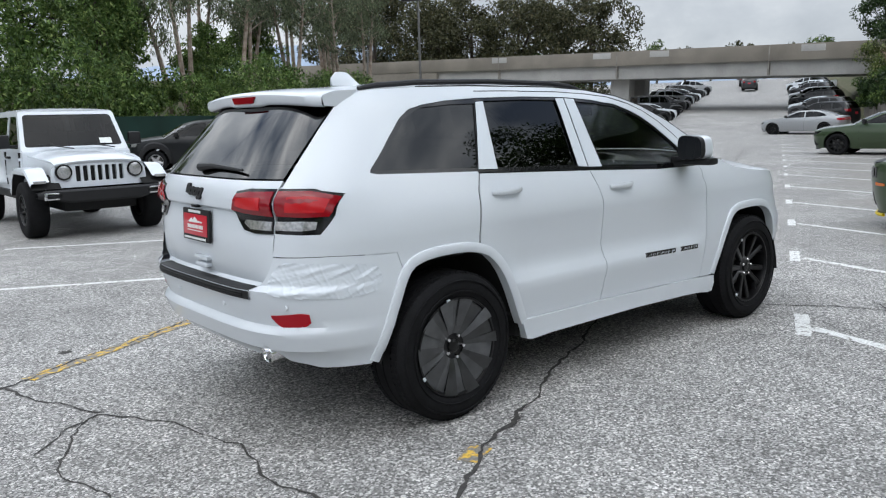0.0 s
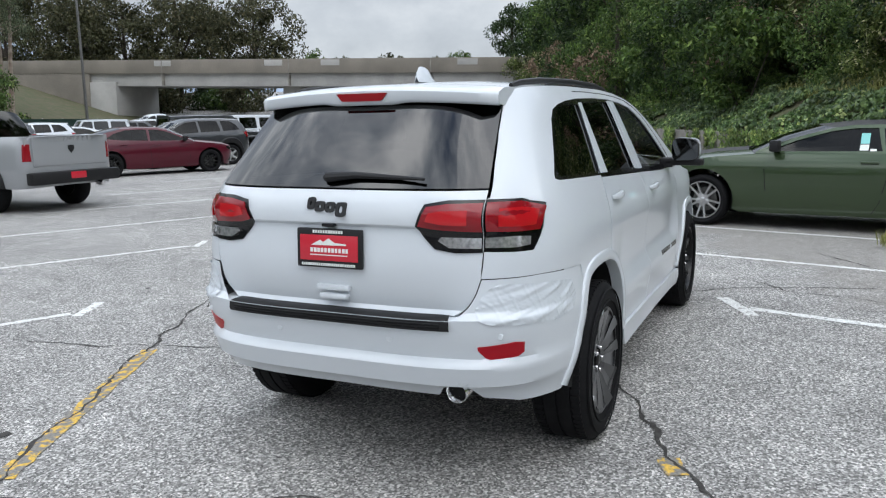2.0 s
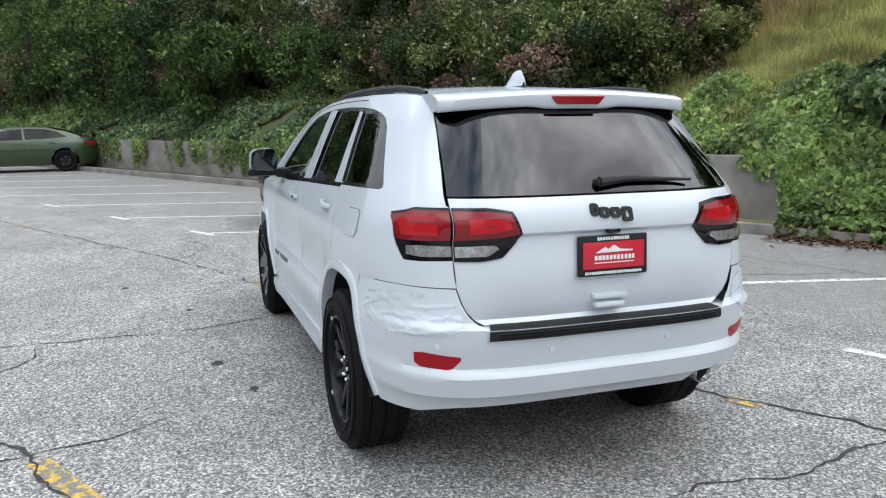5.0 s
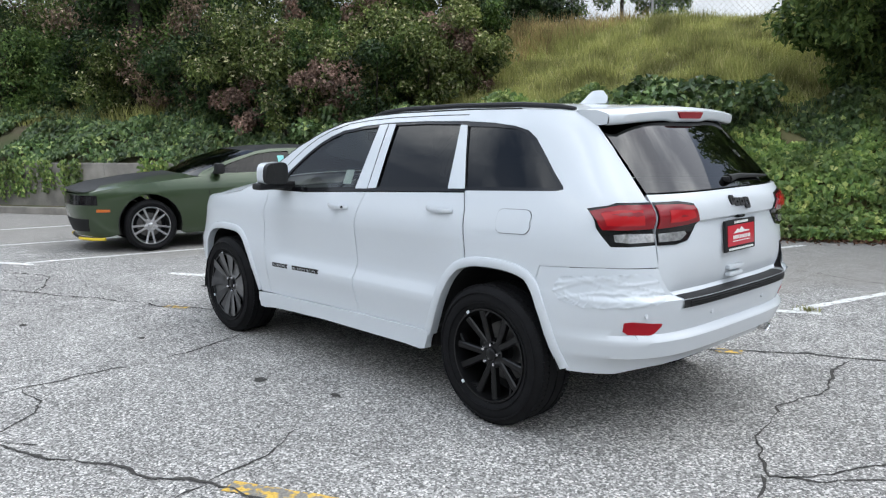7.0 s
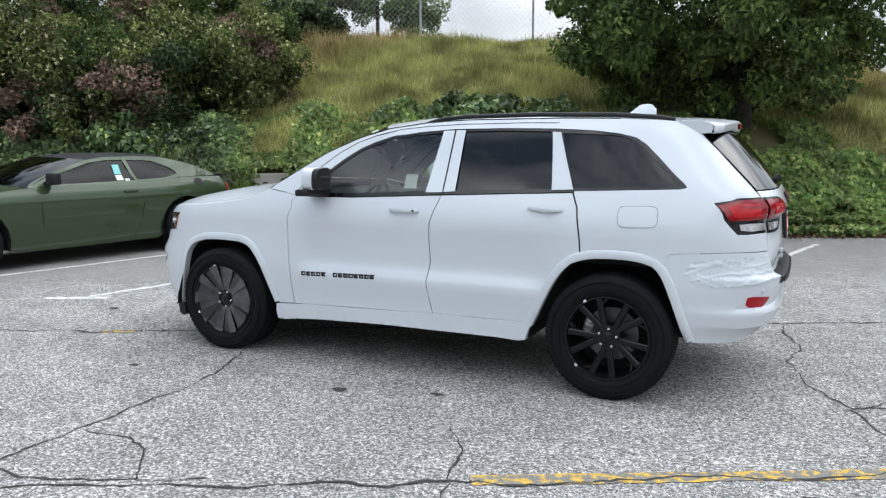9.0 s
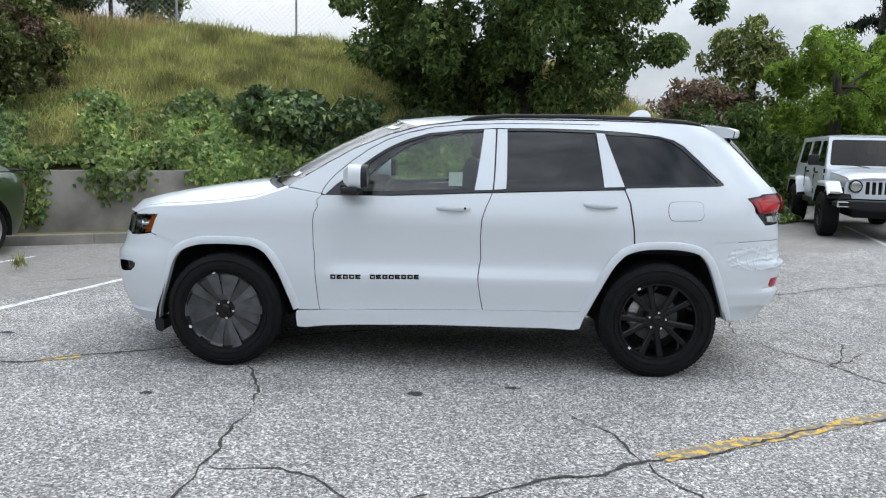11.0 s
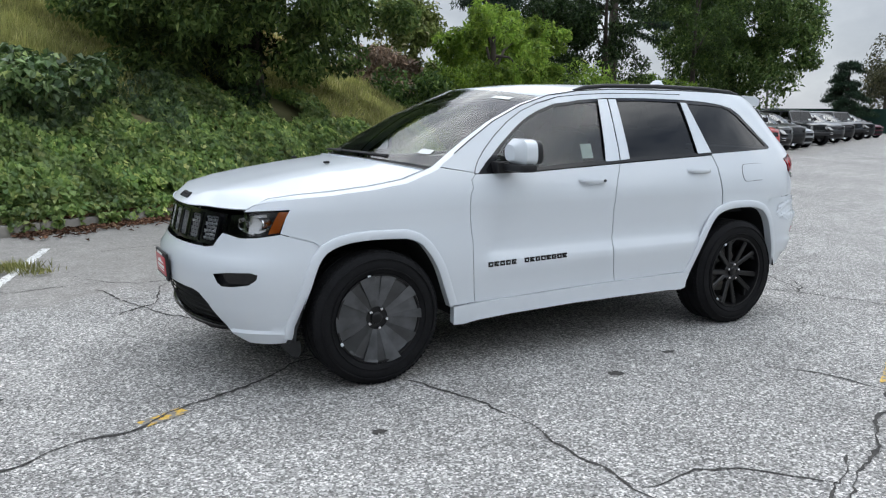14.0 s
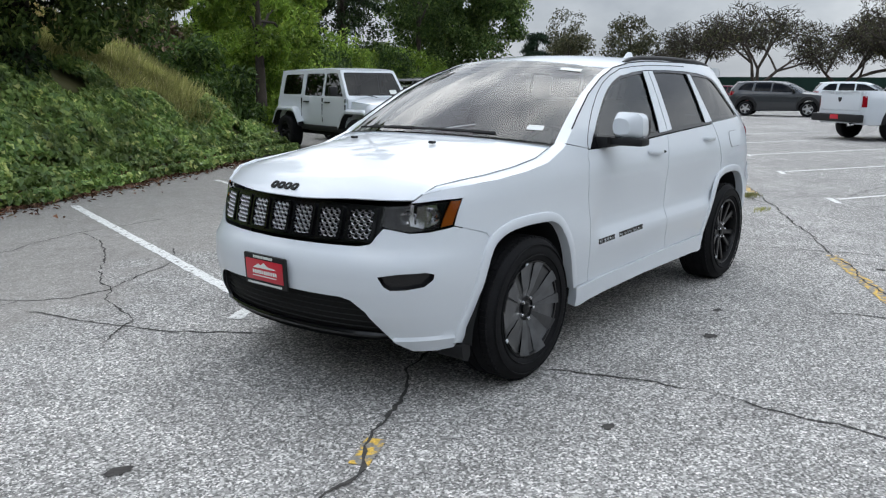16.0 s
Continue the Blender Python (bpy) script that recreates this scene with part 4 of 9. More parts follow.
def outset(arch, d):
    """The outer line of a wheel-arch moulding."""
    n = len(arch)
    c = np.array((np.mean([p[0] for p in arch]), 0.55))
    out = []
    for k, p in enumerate(arch):
        a, b = np.array(arch[max(k - 1, 0)]), np.array(arch[min(k + 1, n - 1)])
        t = (b - a) / np.linalg.norm(b - a)
        nrm = np.array((-t[1], t[0]))
        if nrm @ (np.array(p) - c) < 0:
            nrm = -nrm
        out.append(tuple(np.array(p) + nrm * d))
    return out


ARCH_F2, ARCH_R2 = outset(ARCH_F, 0.052), outset(ARCH_R, 0.052)
inF, inR = outset(ARCH_F, 0.03), outset(ARCH_R, 0.03)

LAMP_TOP = [("x", -2.025, 1.212), ("x", -2.12, 1.228), ("r", 0.760, 1.240), ("r", 0.654, 1.243)]
LAMP_BOT = [("r", 0.654, 1.040), ("r", 0.76, 1.034), ("x", -2.16, 1.034), ("x", -2.11, 1.09)]
for s in (1, -1):
    side_panel(SH, "front_door", X(*DOOR_F, (0.2, 0.4245), *DOOR_B, (0.35, 1.180)), WHITE, hero, s, step=0.06, lip=0.006, levels=CREASES, bulge=ledge)
    rd = DOOR_B[::-1] + [(-0.6, 0.4365), (-0.965, 0.439)] + [p for p in inR if p[1] > 0.5 and p[0] > -1.262] + DOOR_C + [(-0.8, 1.235)]
    side_panel(SH, "rear_door", X(*[(a - 0.006, b) for a, b in DOOR_B[::-1]], *rd[len(DOOR_B):-1 - len(DOOR_C)], *[(a + 0.005, b) for a, b in DOOR_C], (-0.8, 1.233)), WHITE, hero, s, step=0.06, lip=0.006, levels=CREASES, bulge=ledge)
    fender = DOOR_F[::-1] + [(0.79, 1.186), (1.03, 1.226)]
    hood_edge = [(1.09, 1.198), (1.26, 1.142), (1.47, 1.112), (1.70, 1.090), (1.88, 1.076), (2.0, 1.062)]
    fender = X(*[(a + 0.005, b) for a, b in DOOR_F[::-1]], (0.812, 1.187), (1.03, 1.222), *hood_edge) + [("f", 0.716, 1.040), ("f", 0.690, 1.004), ("f", 0.775, 1.015)] + X((1.930, 1.020), (1.985, 0.893), (1.81, 0.842), *[p for p in inF[::-1] if p[0] < 1.79], (0.952, 0.404))
    side_panel(SH, "front_fender", fender, WHITE, hero, s, step=0.06, lip=0.006, levels=CREASES)
    side_panel(SH, "seal", X((0.95, 0.46), (0.95, 1.16), (0.70, 1.17), (-0.33, 1.21), (-1.20, 1.25), (-1.34, 1.22), (-1.34, 0.93), (-1.20, 0.90), (-1.06, 0.74), (-0.97, 0.46)), MATT_BLACK, hero, s, step=0.08, off=-0.010, lip=0, levels=CREASES, bulge=ledge)
    side_panel(SH, "sill_seal", X((0.86, 0.40), (0.86, 0.47), (-0.96, 0.47), (-0.96, 0.43)), MATT_BLACK, hero, s, step=0.1, off=-0.010, lip=0)
    quarter = X(*[(a - 0.005, b) for a, b in DOOR_C], (-1.22, 1.262), (-1.84, 1.286), *DLO_TOP[::-1], *ROOF_LINE)
    quarter += [("r", 0.585, 1.655), ("r", 0.592, 1.62), ("r", 0.615, 1.50), ("r", 0.640, 1.38), ("r", 0.662, 1.29), ("r", 0.664, 1.25)]
    quarter += LAMP_TOP[::-1] + LAMP_BOT[::-1] + [("r", 0.6545, 1.03), ("r", 0.645, 0.9345)] + X((-2.13, 0.9345), (-1.80, 0.9175), *[p for p in inR[::-1] if p[1] > 0.80 and p[0] < -1.262])
    side_panel(SH, "quarter_panel", quarter, WHITE, hero, s, step=0.06, lip=0.006, levels=CREASES)
    # black line round the windows, glass, and the film on the pillars
    side_panel(SH, "window_frame", X(*DLO_TOP, *DLO_BOT), GLOSS_BLACK, hero, s, holes=[X((0.665, 1.207), (0.60, 1.318), (0.46, 1.423), (0.343, 1.497), (0.24, 1.541), (0.10, 1.585), (-0.10, 1.610), (-0.285, 1.624), (-0.285, 1.245), (0.3, 1.215)),
               X((-0.375, 1.63), (-0.70, 1.635), (-1.02, 1.628), (-1.085, 1.275), (-0.375, 1.25)), X((-1.095, 1.615), (-1.29, 1.610), (-1.46, 1.597), (-1.53, 1.575), (-1.60, 1.53), (-1.78, 1.365), (-1.835, 1.31), (-1.80, 1.302), (-1.21, 1.283))], step=0.07, off=-0.004, lip=0.01)
    g = side_panel(SH, "front_window", X((0.70, 1.197), (0.61, 1.325), (0.46, 1.437), (0.343, 1.510), (0.24, 1.553), (0.10, 1.597), (-0.10, 1.622), (-0.30, 1.636), (-0.30, 1.235)), GLASS, hero, s, off=-0.012, lip=0, step=0.12, label="lightly tinted side window")
    g = side_panel(SH, "rear_window", X((-0.36, 1.64), (-0.70, 1.644), (-1.04, 1.636), (-1.10, 1.26), (-0.36, 1.24)), GLASS_SIDE, hero, s, off=-0.012, lip=0, step=0.12, label="dark privacy glass")
    g = side_panel(SH, "quarter_window", X((-1.08, 1.625), (-1.29, 1.62), (-1.47, 1.605), (-1.545, 1.58), (-1.61, 1.535), (-1.80, 1.365), (-1.85, 1.30), (-1.20, 1.275)), GLASS_SIDE, hero, s, off=-0.010, lip=0, step=0.12, label="dark privacy glass")
    for nm, pl in (("pillar_film", X((-0.272, 1.632), (-0.352, 1.636), (-0.335, 1.235), (-0.215, 1.230))), ("pillar_film", X((-0.364, 1.636), (-0.43, 1.636), (-0.425, 1.243), (-0.345, 1.236))), ("pillar_film", X((-1.03, 1.622), (-1.085, 1.620), (-1.21, 1.272), (-1.075, 1.266), (-1.055, 1.45)))):
        side_panel(SH, nm, pl, FILM_WHITE, hero, s, off=0.003, lip=0.004, step=0.09, label="white protective film on the door pillar")
    # sill
    sill = X((0.966, 0.397), (0.70, 0.410), (0.2, 0.421), (-0.27, 0.431), (-0.955, 0.436), (-0.972, 0.415), (-0.940, 0.327), (-0.897, 0.317), (-0.75, 0.325), (0.068, 0.327), (0.60, 0.313), (0.80, 0.301), (0.90, 0.286), (0.962, 0.290))
    side_panel(SH, "sill", sill, WHITE, hero, s, step=0.07, off=0.016, lip=0.05)
    # wheel-arch mouldings
    for arch, arch2 in ((ARCH_F, ARCH_F2), (ARCH_R, ARCH_R2)):
        a, b = dense(arch, 0.05, False), None
        ts = np.linspace(0, 1, 40)
        cum = lambda pl: np.r_[0, np.cumsum(np.hypot(*np.diff(np.array(pl), axis=0).T))]
        res = lambda pl: np.stack([np.interp(ts * cum(pl)[-1], cum(pl), np.array(pl)[:, i]) for i in (0, 1)], 1)
        pi, po = res(arch), res(arch2)
        rows = []
        for f, off, tuck in ((0, 0.002, 0.05), (0, 0.008, 0.0), (0.16, 0.013, 0.0), (0.78, 0.013, 0.0), (0.95, 0.009, 0.0), (1.0, -0.004, 0.0)):
            q = pi + (po - pi) * f
            base = np.array([SH.at(SH.ux(x, max(z, 0.28)), max(z, 0.28), off) for x, z in q])
            base[:, 0], base[:, 2] = q[:, 0], q[:, 1]
            base[:, 1] -= tuck
            rows.append([(x, s * y, z) for x, y, z in base])
        loft(rows, "arch_moulding", WHITE, hero, flip=(s > 0) ^ (arch is ARCH_R))
    # wheel-well liners
    for cx, arch in ((1.4575, ARCH_F), (-1.4575, ARCH_R)):
        rows = []
        for y in (0.90, 0.74, 0.58, 0.55):
            rows.append([(cx + (x - cx) * (1.02 if y > 0.56 else 0.2), s * y, 0.45 + (z - 0.45) * (1.02 if y > 0.56 else 0.2)) for x, z in dense(arch, 0.08, False)])
        loft(rows, "wheel_well", MATT_BLACK, hero)
    # rear bumper half
    bump = X((-1.815, 0.915), (-2.13, 0.932)) + [("r", 0.648, 0.930), ("r", 0.630, 0.871), ("r", 0.607, 0.828), ("r", 0.578, 0.796), ("r", 0.54, 0.774), ("r", 0.0, 0.774), ("r", 0.0, 0.770), ("r", 0.0, 0.606), ("r", 0.0, 0.588), ("r", 0.0, 0.572), ("r", 0.0, 0.488), ("r", 0.0, 0.478), ("r", 0.0, 0.428), *([("r", 0.43, 0.424), ("r", 0.61, 0.422)] if s > 0 else [("r", 0.44, 0.424), ("r", 0.475, 0.47), ("r", 0.53, 0.488), ("r", 0.585, 0.47), ("r", 0.62, 0.42)]), ("r", 0.70, 0.41)] + X((-2.15, 0.395), (-1.945, 0.395), *[p for p in inR[::-1] if p[1] > 0.42 and p[0] < -1.74 and p[1] < 0.86])
    side_panel(SH, "rear_bumper", bump, WHITE, hero, s, step=0.045, lip=0, levels=(0.478, 0.488, 0.572, 0.588, 0.606, 0.775, 0.80), holes=[[("r", 0.790, 0.672), ("r", 0.765, 0.676), ("r", 0.637, 0.660), ("r", 0.636, 0.648), ("r", 0.660, 0.612), ("r", 0.676, 0.606), ("r", 0.765, 0.614), ("r", 0.785, 0.632)]])
    side_panel(SH, "rear_reflector", [("r", 0.793, 0.673), ("r", 0.766, 0.678), ("r", 0.634, 0.662), ("r", 0.633, 0.648), ("r", 0.658, 0.611), ("r", 0.676, 0.604), ("r", 0.767, 0.612), ("r", 0.788, 0.631)], RED_DEEP, hero, s, step=0.03, off=0.003, lip=0.006, label="red bumper reflector")
    for y in (0.72, 0.27):
        bm = bmesh.new()
        c = SH.face(np.array(y), np.array(0.675 if y < 0.5 else 0.705), -1)
        lathe(bm, [(0.004, 0.001), (0.004, 0.011), (0.002, 0.0125), (-0.004, 0.013)], 20)
        bmesh.ops.transform(bm, matrix=pose(c[0], s * y, c[2], 0, 0, 90), verts=bm.verts[:])
        part("parking_sensor", bm, WHITE, hero)
    # wrinkled white film on the bumper corner
    base = [("x", -1.92, 0.875), ("x", -2.05, 0.892), ("x", -2.22, 0.905), ("r", 0.70, 0.912), ("r", 0.655, 0.88), ("r", 0.62, 0.80), ("r", 0.66, 0.765), ("r", 0.75, 0.75), ("x", -2.2, 0.745), ("x", -2.06, 0.735), ("x", -1.92, 0.76), ("x", -1.89, 0.81)]
    pl = [(SH.ux(p[1], p[2]) if p[0] == "x" else SH.uy(p[1], p[2], -1), p[2]) for p in base]
    v, f = fill(rounded(pl, 0.03), (), 0.0065)
    off = np.array([0.0018 + 0.0042 * max(0, 1 - 7 * abs(noise.noise(Vector((a * 1.6, b * 19 + a * 3.0 * s, 3.0 + s))))) + 0.0030 * max(0, 1 - 7 * abs(noise.noise(Vector((a * 2.2 + 5, b * 27 - a * 6.5, 8.0 + s))))) + 0.0020 * max(0, 1 - 6 * abs(noise.noise(Vector((a * 9, b * 11 + a * 9, 4.0 + s))))) for a, b in v])
    p = SH.at(v[:, 0], v[:, 1], off)
    if np.cross(p[f[:, 1]] - p[f[:, 0]], p[f[:, 2]] - p[f[:, 0]]).sum(0)[1] < 0:
        f = f[:, ::-1]
    part("bumper_film", sheet(p, f, 0, side=s), FILM_WHITE, hero, "wrinkled white protective film on the bumper corner", sharp=60)
    # tail lamp: outer part on the body, inner part on the tailgate
    outer = LAMP_TOP + LAMP_BOT
    body = side_panel(SH, "tail_lamp", outer, GLOSS_BLACK, hero, s, step=0.05, off=-0.004, lip=0, label="red and clear tail lamp in a black housing")
    side_panel(SH, "red_lens", [("x", -2.045, 1.198), ("x", -2.12, 1.216), ("r", 0.757, 1.228), ("r", 0.657, 1.230), ("r", 0.657, 1.118), ("r", 0.757, 1.112), ("x", -2.115, 1.112)], RED_LENS, body, s, step=0.05, off=0.006, lip=0.01)
    side_panel(SH, "red_band", [("x", -2.10, 1.190), ("r", 0.765, 1.205), ("r", 0.70, 1.205), ("r", 0.70, 1.14), ("r", 0.765, 1.135), ("x", -2.135, 1.135)], RED_BAND, body, s, step=0.05, off=0.0075, lip=0.003)
    side_panel(SH, "reversing_lens", [("x", -2.165, 1.090), ("r", 0.757, 1.095), ("r", 0.657, 1.095), ("r", 0.657, 1.056), ("r", 0.757, 1.052), ("x", -2.175, 1.058)], CLEAR_LENS, body, s, step=0.05, off=0.006, lip=0.01)
    ylist = lambda *q: [(s * a, b) for a, b in q]
    inner = end_panel(SH, "tail_lamp", ylist((0.6515, 1.243), (0.52, 1.243), (0.428, 1.228), (0.392, 1.140), (0.42, 1.10), (0.47, 1.05), (0.55, 1.037), (0.6515, 1.038)), -1, GLOSS_BLACK, hero, off=0.006, step=0.035, lip=0.02, label="red and clear tail lamp in a black housing")
    end_panel(SH, "red_lens", ylist((0.650, 1.232), (0.52, 1.230), (0.44, 1.218), (0.408, 1.142), (0.47, 1.128), (0.650, 1.118)), -1, RED_LENS, inner, step=0.035, off=0.016, lip=0.008)
    end_panel(SH, "red_band", ylist((0.60, 1.205), (0.50, 1.203), (0.455, 1.196), (0.44, 1.162), (0.50, 1.150), (0.60, 1.145)), -1, RED_BAND, inner, step=0.035, off=0.0185, lip=0.003)
    end_panel(SH, "reversing_lens", ylist((0.650, 1.096), (0.50, 1.100), (0.485, 1.085), (0.53, 1.058), (0.650, 1.055)), -1, CLEAR_LENS, inner, step=0.035, off=0.016, lip=0.008)
    # door handles
    for x, z in ((-0.075, 1.112), (-1.05, 1.150)):
        bm = bmesh.new()
        c = SH.at(SH.ux(x, z), z)
        rows = []
        for t in np.linspace(-1, 1, 11):
            yy = c[1] + 0.008 + 0.030 * (1 - abs(t) ** 3)
            hh = 0.016 * (1 - 0.35 * abs(t))
            zz = z + 0.004 * t
            rows.append([bm.verts.new((x + 0.112 * t, s * (yy - dy), zz + dz)) for dy, dz in ((0.022, hh * 0.8), (0.004, hh), (0, hh * 0.3), (0, -hh * 0.3), (0.004, -hh), (0.022, -hh * 0.8))])
        for r0, r1 in zip(rows, rows[1:]):
            for k in range(5):
                q = (r0[k], r0[k + 1], r1[k + 1], r1[k])
                bm.faces.new(q if s > 0 else q[::-1])
        part("door_handle", bm, WHITE, hero)
        side_panel(SH, "handle_recess", X(*[(x + 0.07 * math.cos(a), z + 0.026 + 0.020 * math.sin(a)) for a in np.linspace(0, 2 * math.pi, 18)[:-1]]), WHITE, hero, s, off=0.001, lip=0, step=0.05)
    if s > 0:
        c = SH.at(SH.ux(-0.155, 1.112), 1.112)
        bm = bmesh.new()
        lathe(bm, [(0.040, 0.001), (0.040, 0.007), (0.030, 0.009)], 14)
        bmesh.ops.translate(bm, verts=bm.verts[:], vec=(c[0], c[1], c[2]))
        part("key_lock", bm, GLOSS_BLACK, hero)
    # mirror: white shell on a black foot
    bm = bmesh.new()
    rows = []
    for t in np.linspace(0, 1, 9):
        xx = 0.635 - 0.16 * t
        k = min(1.0, 0.62 + 1.6 * t) * (1 - 0.10 * max(0, t - 0.6))
        y0, y1 = 0.93 + 0.02 * (1 - k), 0.94 + 0.175 * k
        z0, z1 = 1.305 - 0.075 * k, 1.305 + 0.090 * k
        sec = rounded([(y0, z0), (y1, z0 + 0.01), (y1 - 0.01, z1 - 0.012), (y0, z1)], 0.05, 4)
        rows.append([(xx, s * a, b) for a, b in sec] + [(xx, s * sec[0][0], sec[0][1])])
    mir = loft(rows[:7], "side_mirror", WHITE, hero, "white side mirror with a black housing", flip=s < 0)
    loft(rows[6:], "mirror_housing", PLASTIC, mir, flip=s < 0)
    bm = bmesh.new()
    bmv = [bm.verts.new(p) for p in rows[-1][:-1]]
    bm.faces.new(bmv)
    bmesh.ops.inset_region(bm, faces=bm.faces[:], thickness=0.012, depth=-0.006)
    part("mirror_glass", bm, MIRROR, mir)
    bm = bmesh.new()
    bmv = [bm.verts.new(p) for p in rows[0][:-1]]
    bm.faces.new(bmv)
    part("mirror_cap", bm, WHITE, mir)
    bm = bmesh.new()
    box(bm, 0.53, 0.64, min(s * 0.87, s * 1.13), max(s * 0.87, s * 1.13), 1.198, 1.245, 0.018)
    box(bm, 0.53, 0.675, min(s * 0.84, s * 0.93), max(s * 0.84, s * 0.93), 1.185, 1.25, 0.012)
    part("mirror_foot", bm, PLASTIC, mir)
    # lettering on the door, as plain shapes
    bx = 0.735
    for word in (5, 8):
        for k in range(word):
            z0 = 0.621 + (0.735 - bx) * 0.022
            yb = float(SH.at(SH.ux(bx - 0.018, z0 + 0.015), z0 + 0.015)[1])
            bm2 = bmesh.new()
            tall, wide = 0.030, 0.035
            bits = [(0, 0.011, 0, tall), (0.011, wide, tall - 0.010, tall), (0.011, wide, 0, 0.010)]
            bits += [[(wide - 0.008, wide, 0.008, tall - 0.008)], [(0.008, wide - 0.006, 0.011, 0.018)], [(wide - 0.008, wide, 0.008, 0.016), (0.018, wide, 0.013, 0.018)]][k % 3]
            for a0, a1, b0, b1 in bits:
                box(bm2, bx - a1, bx - a0, min(s * (yb - 0.002), s * (yb + 0.005)), max(s * (yb - 0.002), s * (yb + 0.005)), z0 + b0, z0 + b1)
            part("badge_bar", bm2, GLOSS_BLACK, hero)
            bx -= 0.042
        bx -= 0.055
    # shut line of the door frame on the windscreen pillar
    bm = bmesh.new()
    seam = [(0.806, 1.182), (0.795, 1.215), (0.765, 1.262), (0.715, 1.316), (0.62, 1.400), (0.50, 1.487), (0.38, 1.552), (0.24, 1.603), (0.06, 1.645), (-0.15, 1.664), (-0.40, 1.676), (-0.80, 1.681), (-1.06, 1.679)]
    tube(bm, [(q[0], s * (q[1] - 0.0015), q[2]) for q in [SH.at(SH.ux(a, b), b) for a, b in dense(seam, 0.06, False)]], 0.0035, 5)
    part("shut_line", bm, MATT_BLACK, hero)
    # roof rail
    bm = bmesh.new()
    pts = [(-0.12, 0.612, 1.690), (-0.22, 0.604, 1.713), (-0.40, 0.600, 1.728), (-0.90, 0.596, 1.735), (-1.40, 0.585, 1.727), (-1.66, 0.575, 1.710), (-1.76, 0.572, 1.695)]
    tube(bm, [(a, s * b, c) for a, b, c in pts], [0.010, 0.014, 0.015, 0.015, 0.015, 0.014, 0.010], 8)
    part("roof_rail", bm, PLASTIC, hero)
    # dark seam along the roof and the windscreen pillar
    bm = bmesh.new()
    tube(bm, [(q[0], s * (q[1] - 0.004), q[2] + 0.003) for q in [SH.at(SH.ux(a, b), b) for a, b in dense(ROOF_LINE[1:-2], 0.1, False)]], 0.0045, 5)
    part("roof_seam", bm, MATT_BLACK, hero)
    side_panel(SH, "bumper_bracket", X((-1.70, 0.885), (-1.73, 0.945), (-1.97, 0.955), (-1.97, 0.87), (-1.82, 0.78)), WHITE, hero, s, step=0.06, off=-0.005, lip=0)
    # headlamp
    lamp = [("x", 1.925, 1.016), ("f", 0.775, 1.012), ("f", 0.64, 0.990), ("f", 0.588, 0.985), ("f", 0.582, 0.898), ("f", 0.62, 0.886), ("f", 0.70, 0.872), ("x", 2.10, 0.876), ("x", 2.02, 0.890), ("x", 1.98, 0.895)]
    hl = side_panel(SH, "headlamp", lamp, GLOSS_BLACK, hero, s, off=-0.035, lip=0, step=0.04, label="headlamp with dark housing and amber marker")
    for y, z, r in ((0.66, 0.936, 0.034), (0.735, 0.940, 0.036)):
        c = SH.face(np.array(y), np.array(z), 1)
        bm = bmesh.new()
        lathe(bm, [(0.0, 0.001), (0.012, r * 0.6), (0.016, r * 0.9), (0.022, r), (-0.03, r + 0.008)], 24)
        bmesh.ops.transform(bm, matrix=pose(c[0] - 0.055, s * y, c[2], 0, 0, -90 + s * 22), verts=bm.verts[:])
        part("projector", bm, CHROME, hl)
    side_panel(SH, "lamp_reflector", [("f", 0.775, 1.000), ("f", 0.715, 0.985), ("f", 0.720, 0.900), ("f", 0.760, 0.892), ("f", 0.790, 0.915)], CHROME, hl, s, off=-0.026, lip=0.01, step=0.04)
    side_panel(SH, "chrome_fin", [("f", 0.70, 1.0), ("f", 0.688, 1.0), ("f", 0.698, 0.90), ("f", 0.745, 0.885), ("f", 0.745, 0.895), ("f", 0.712, 0.908)], CHROME, hl, s, off=-0.016, lip=0.02, step=0.05)
    side_panel(SH, "amber_marker", X((1.938, 1.010), (1.985, 1.009), (2.045, 0.889), (1.992, 0.899)), AMBER, hl, s, off=-0.008, lip=0.01, step=0.05)
    side_panel(SH, "lamp_glass", lamp, LAMP_GLASS, hl, s, off=-0.002, lip=0, step=0.05)
    # front bumper half
    fb = [("f", 0.0, 0.795), ("f", 0.50, 0.800), ("f", 0.556, 0.812), ("f", 0.572, 0.845), ("f", 0.598, 0.884), ("f", 0.63, 0.880), ("f", 0.70, 0.864), ("x", 2.10, 0.868), ("x", 2.03, 0.880), ("x", 1.985, 0.888), ("x", 1.81, 0.838)]
    fb += X(*[p for p in inF if p[0] > 1.785], (1.958, 0.285), (2.03, 0.278)) + [("f", 0.78, 0.275), ("f", 0.69, 0.280), ("f", 0.645, 0.330), ("f", 0.615, 0.372), ("f", 0.55, 0.49), ("f", 0.49, 0.545), ("f", 0.44, 0.560), ("f", 0.0, 0.568), ("f", 0.0, 0.60), ("f", 0.0, 0.72), ("f", 0.0, 0.76)]
    fog = [("f", 0.615, 0.668), ("f", 0.70, 0.683), ("f", 0.785, 0.687), ("f", 0.806, 0.676), ("f", 0.803, 0.650), ("f", 0.778, 0.619), ("f", 0.72, 0.606), ("f", 0.665, 0.604), ("f", 0.640, 0.622)]
    side_panel(SH, "front_bumper", fb, WHITE, hero, s, step=0.045, lip=0, holes=[fog], levels=(0.34, 0.358, 0.45, 0.60, 0.72, 0.76, 0.80))
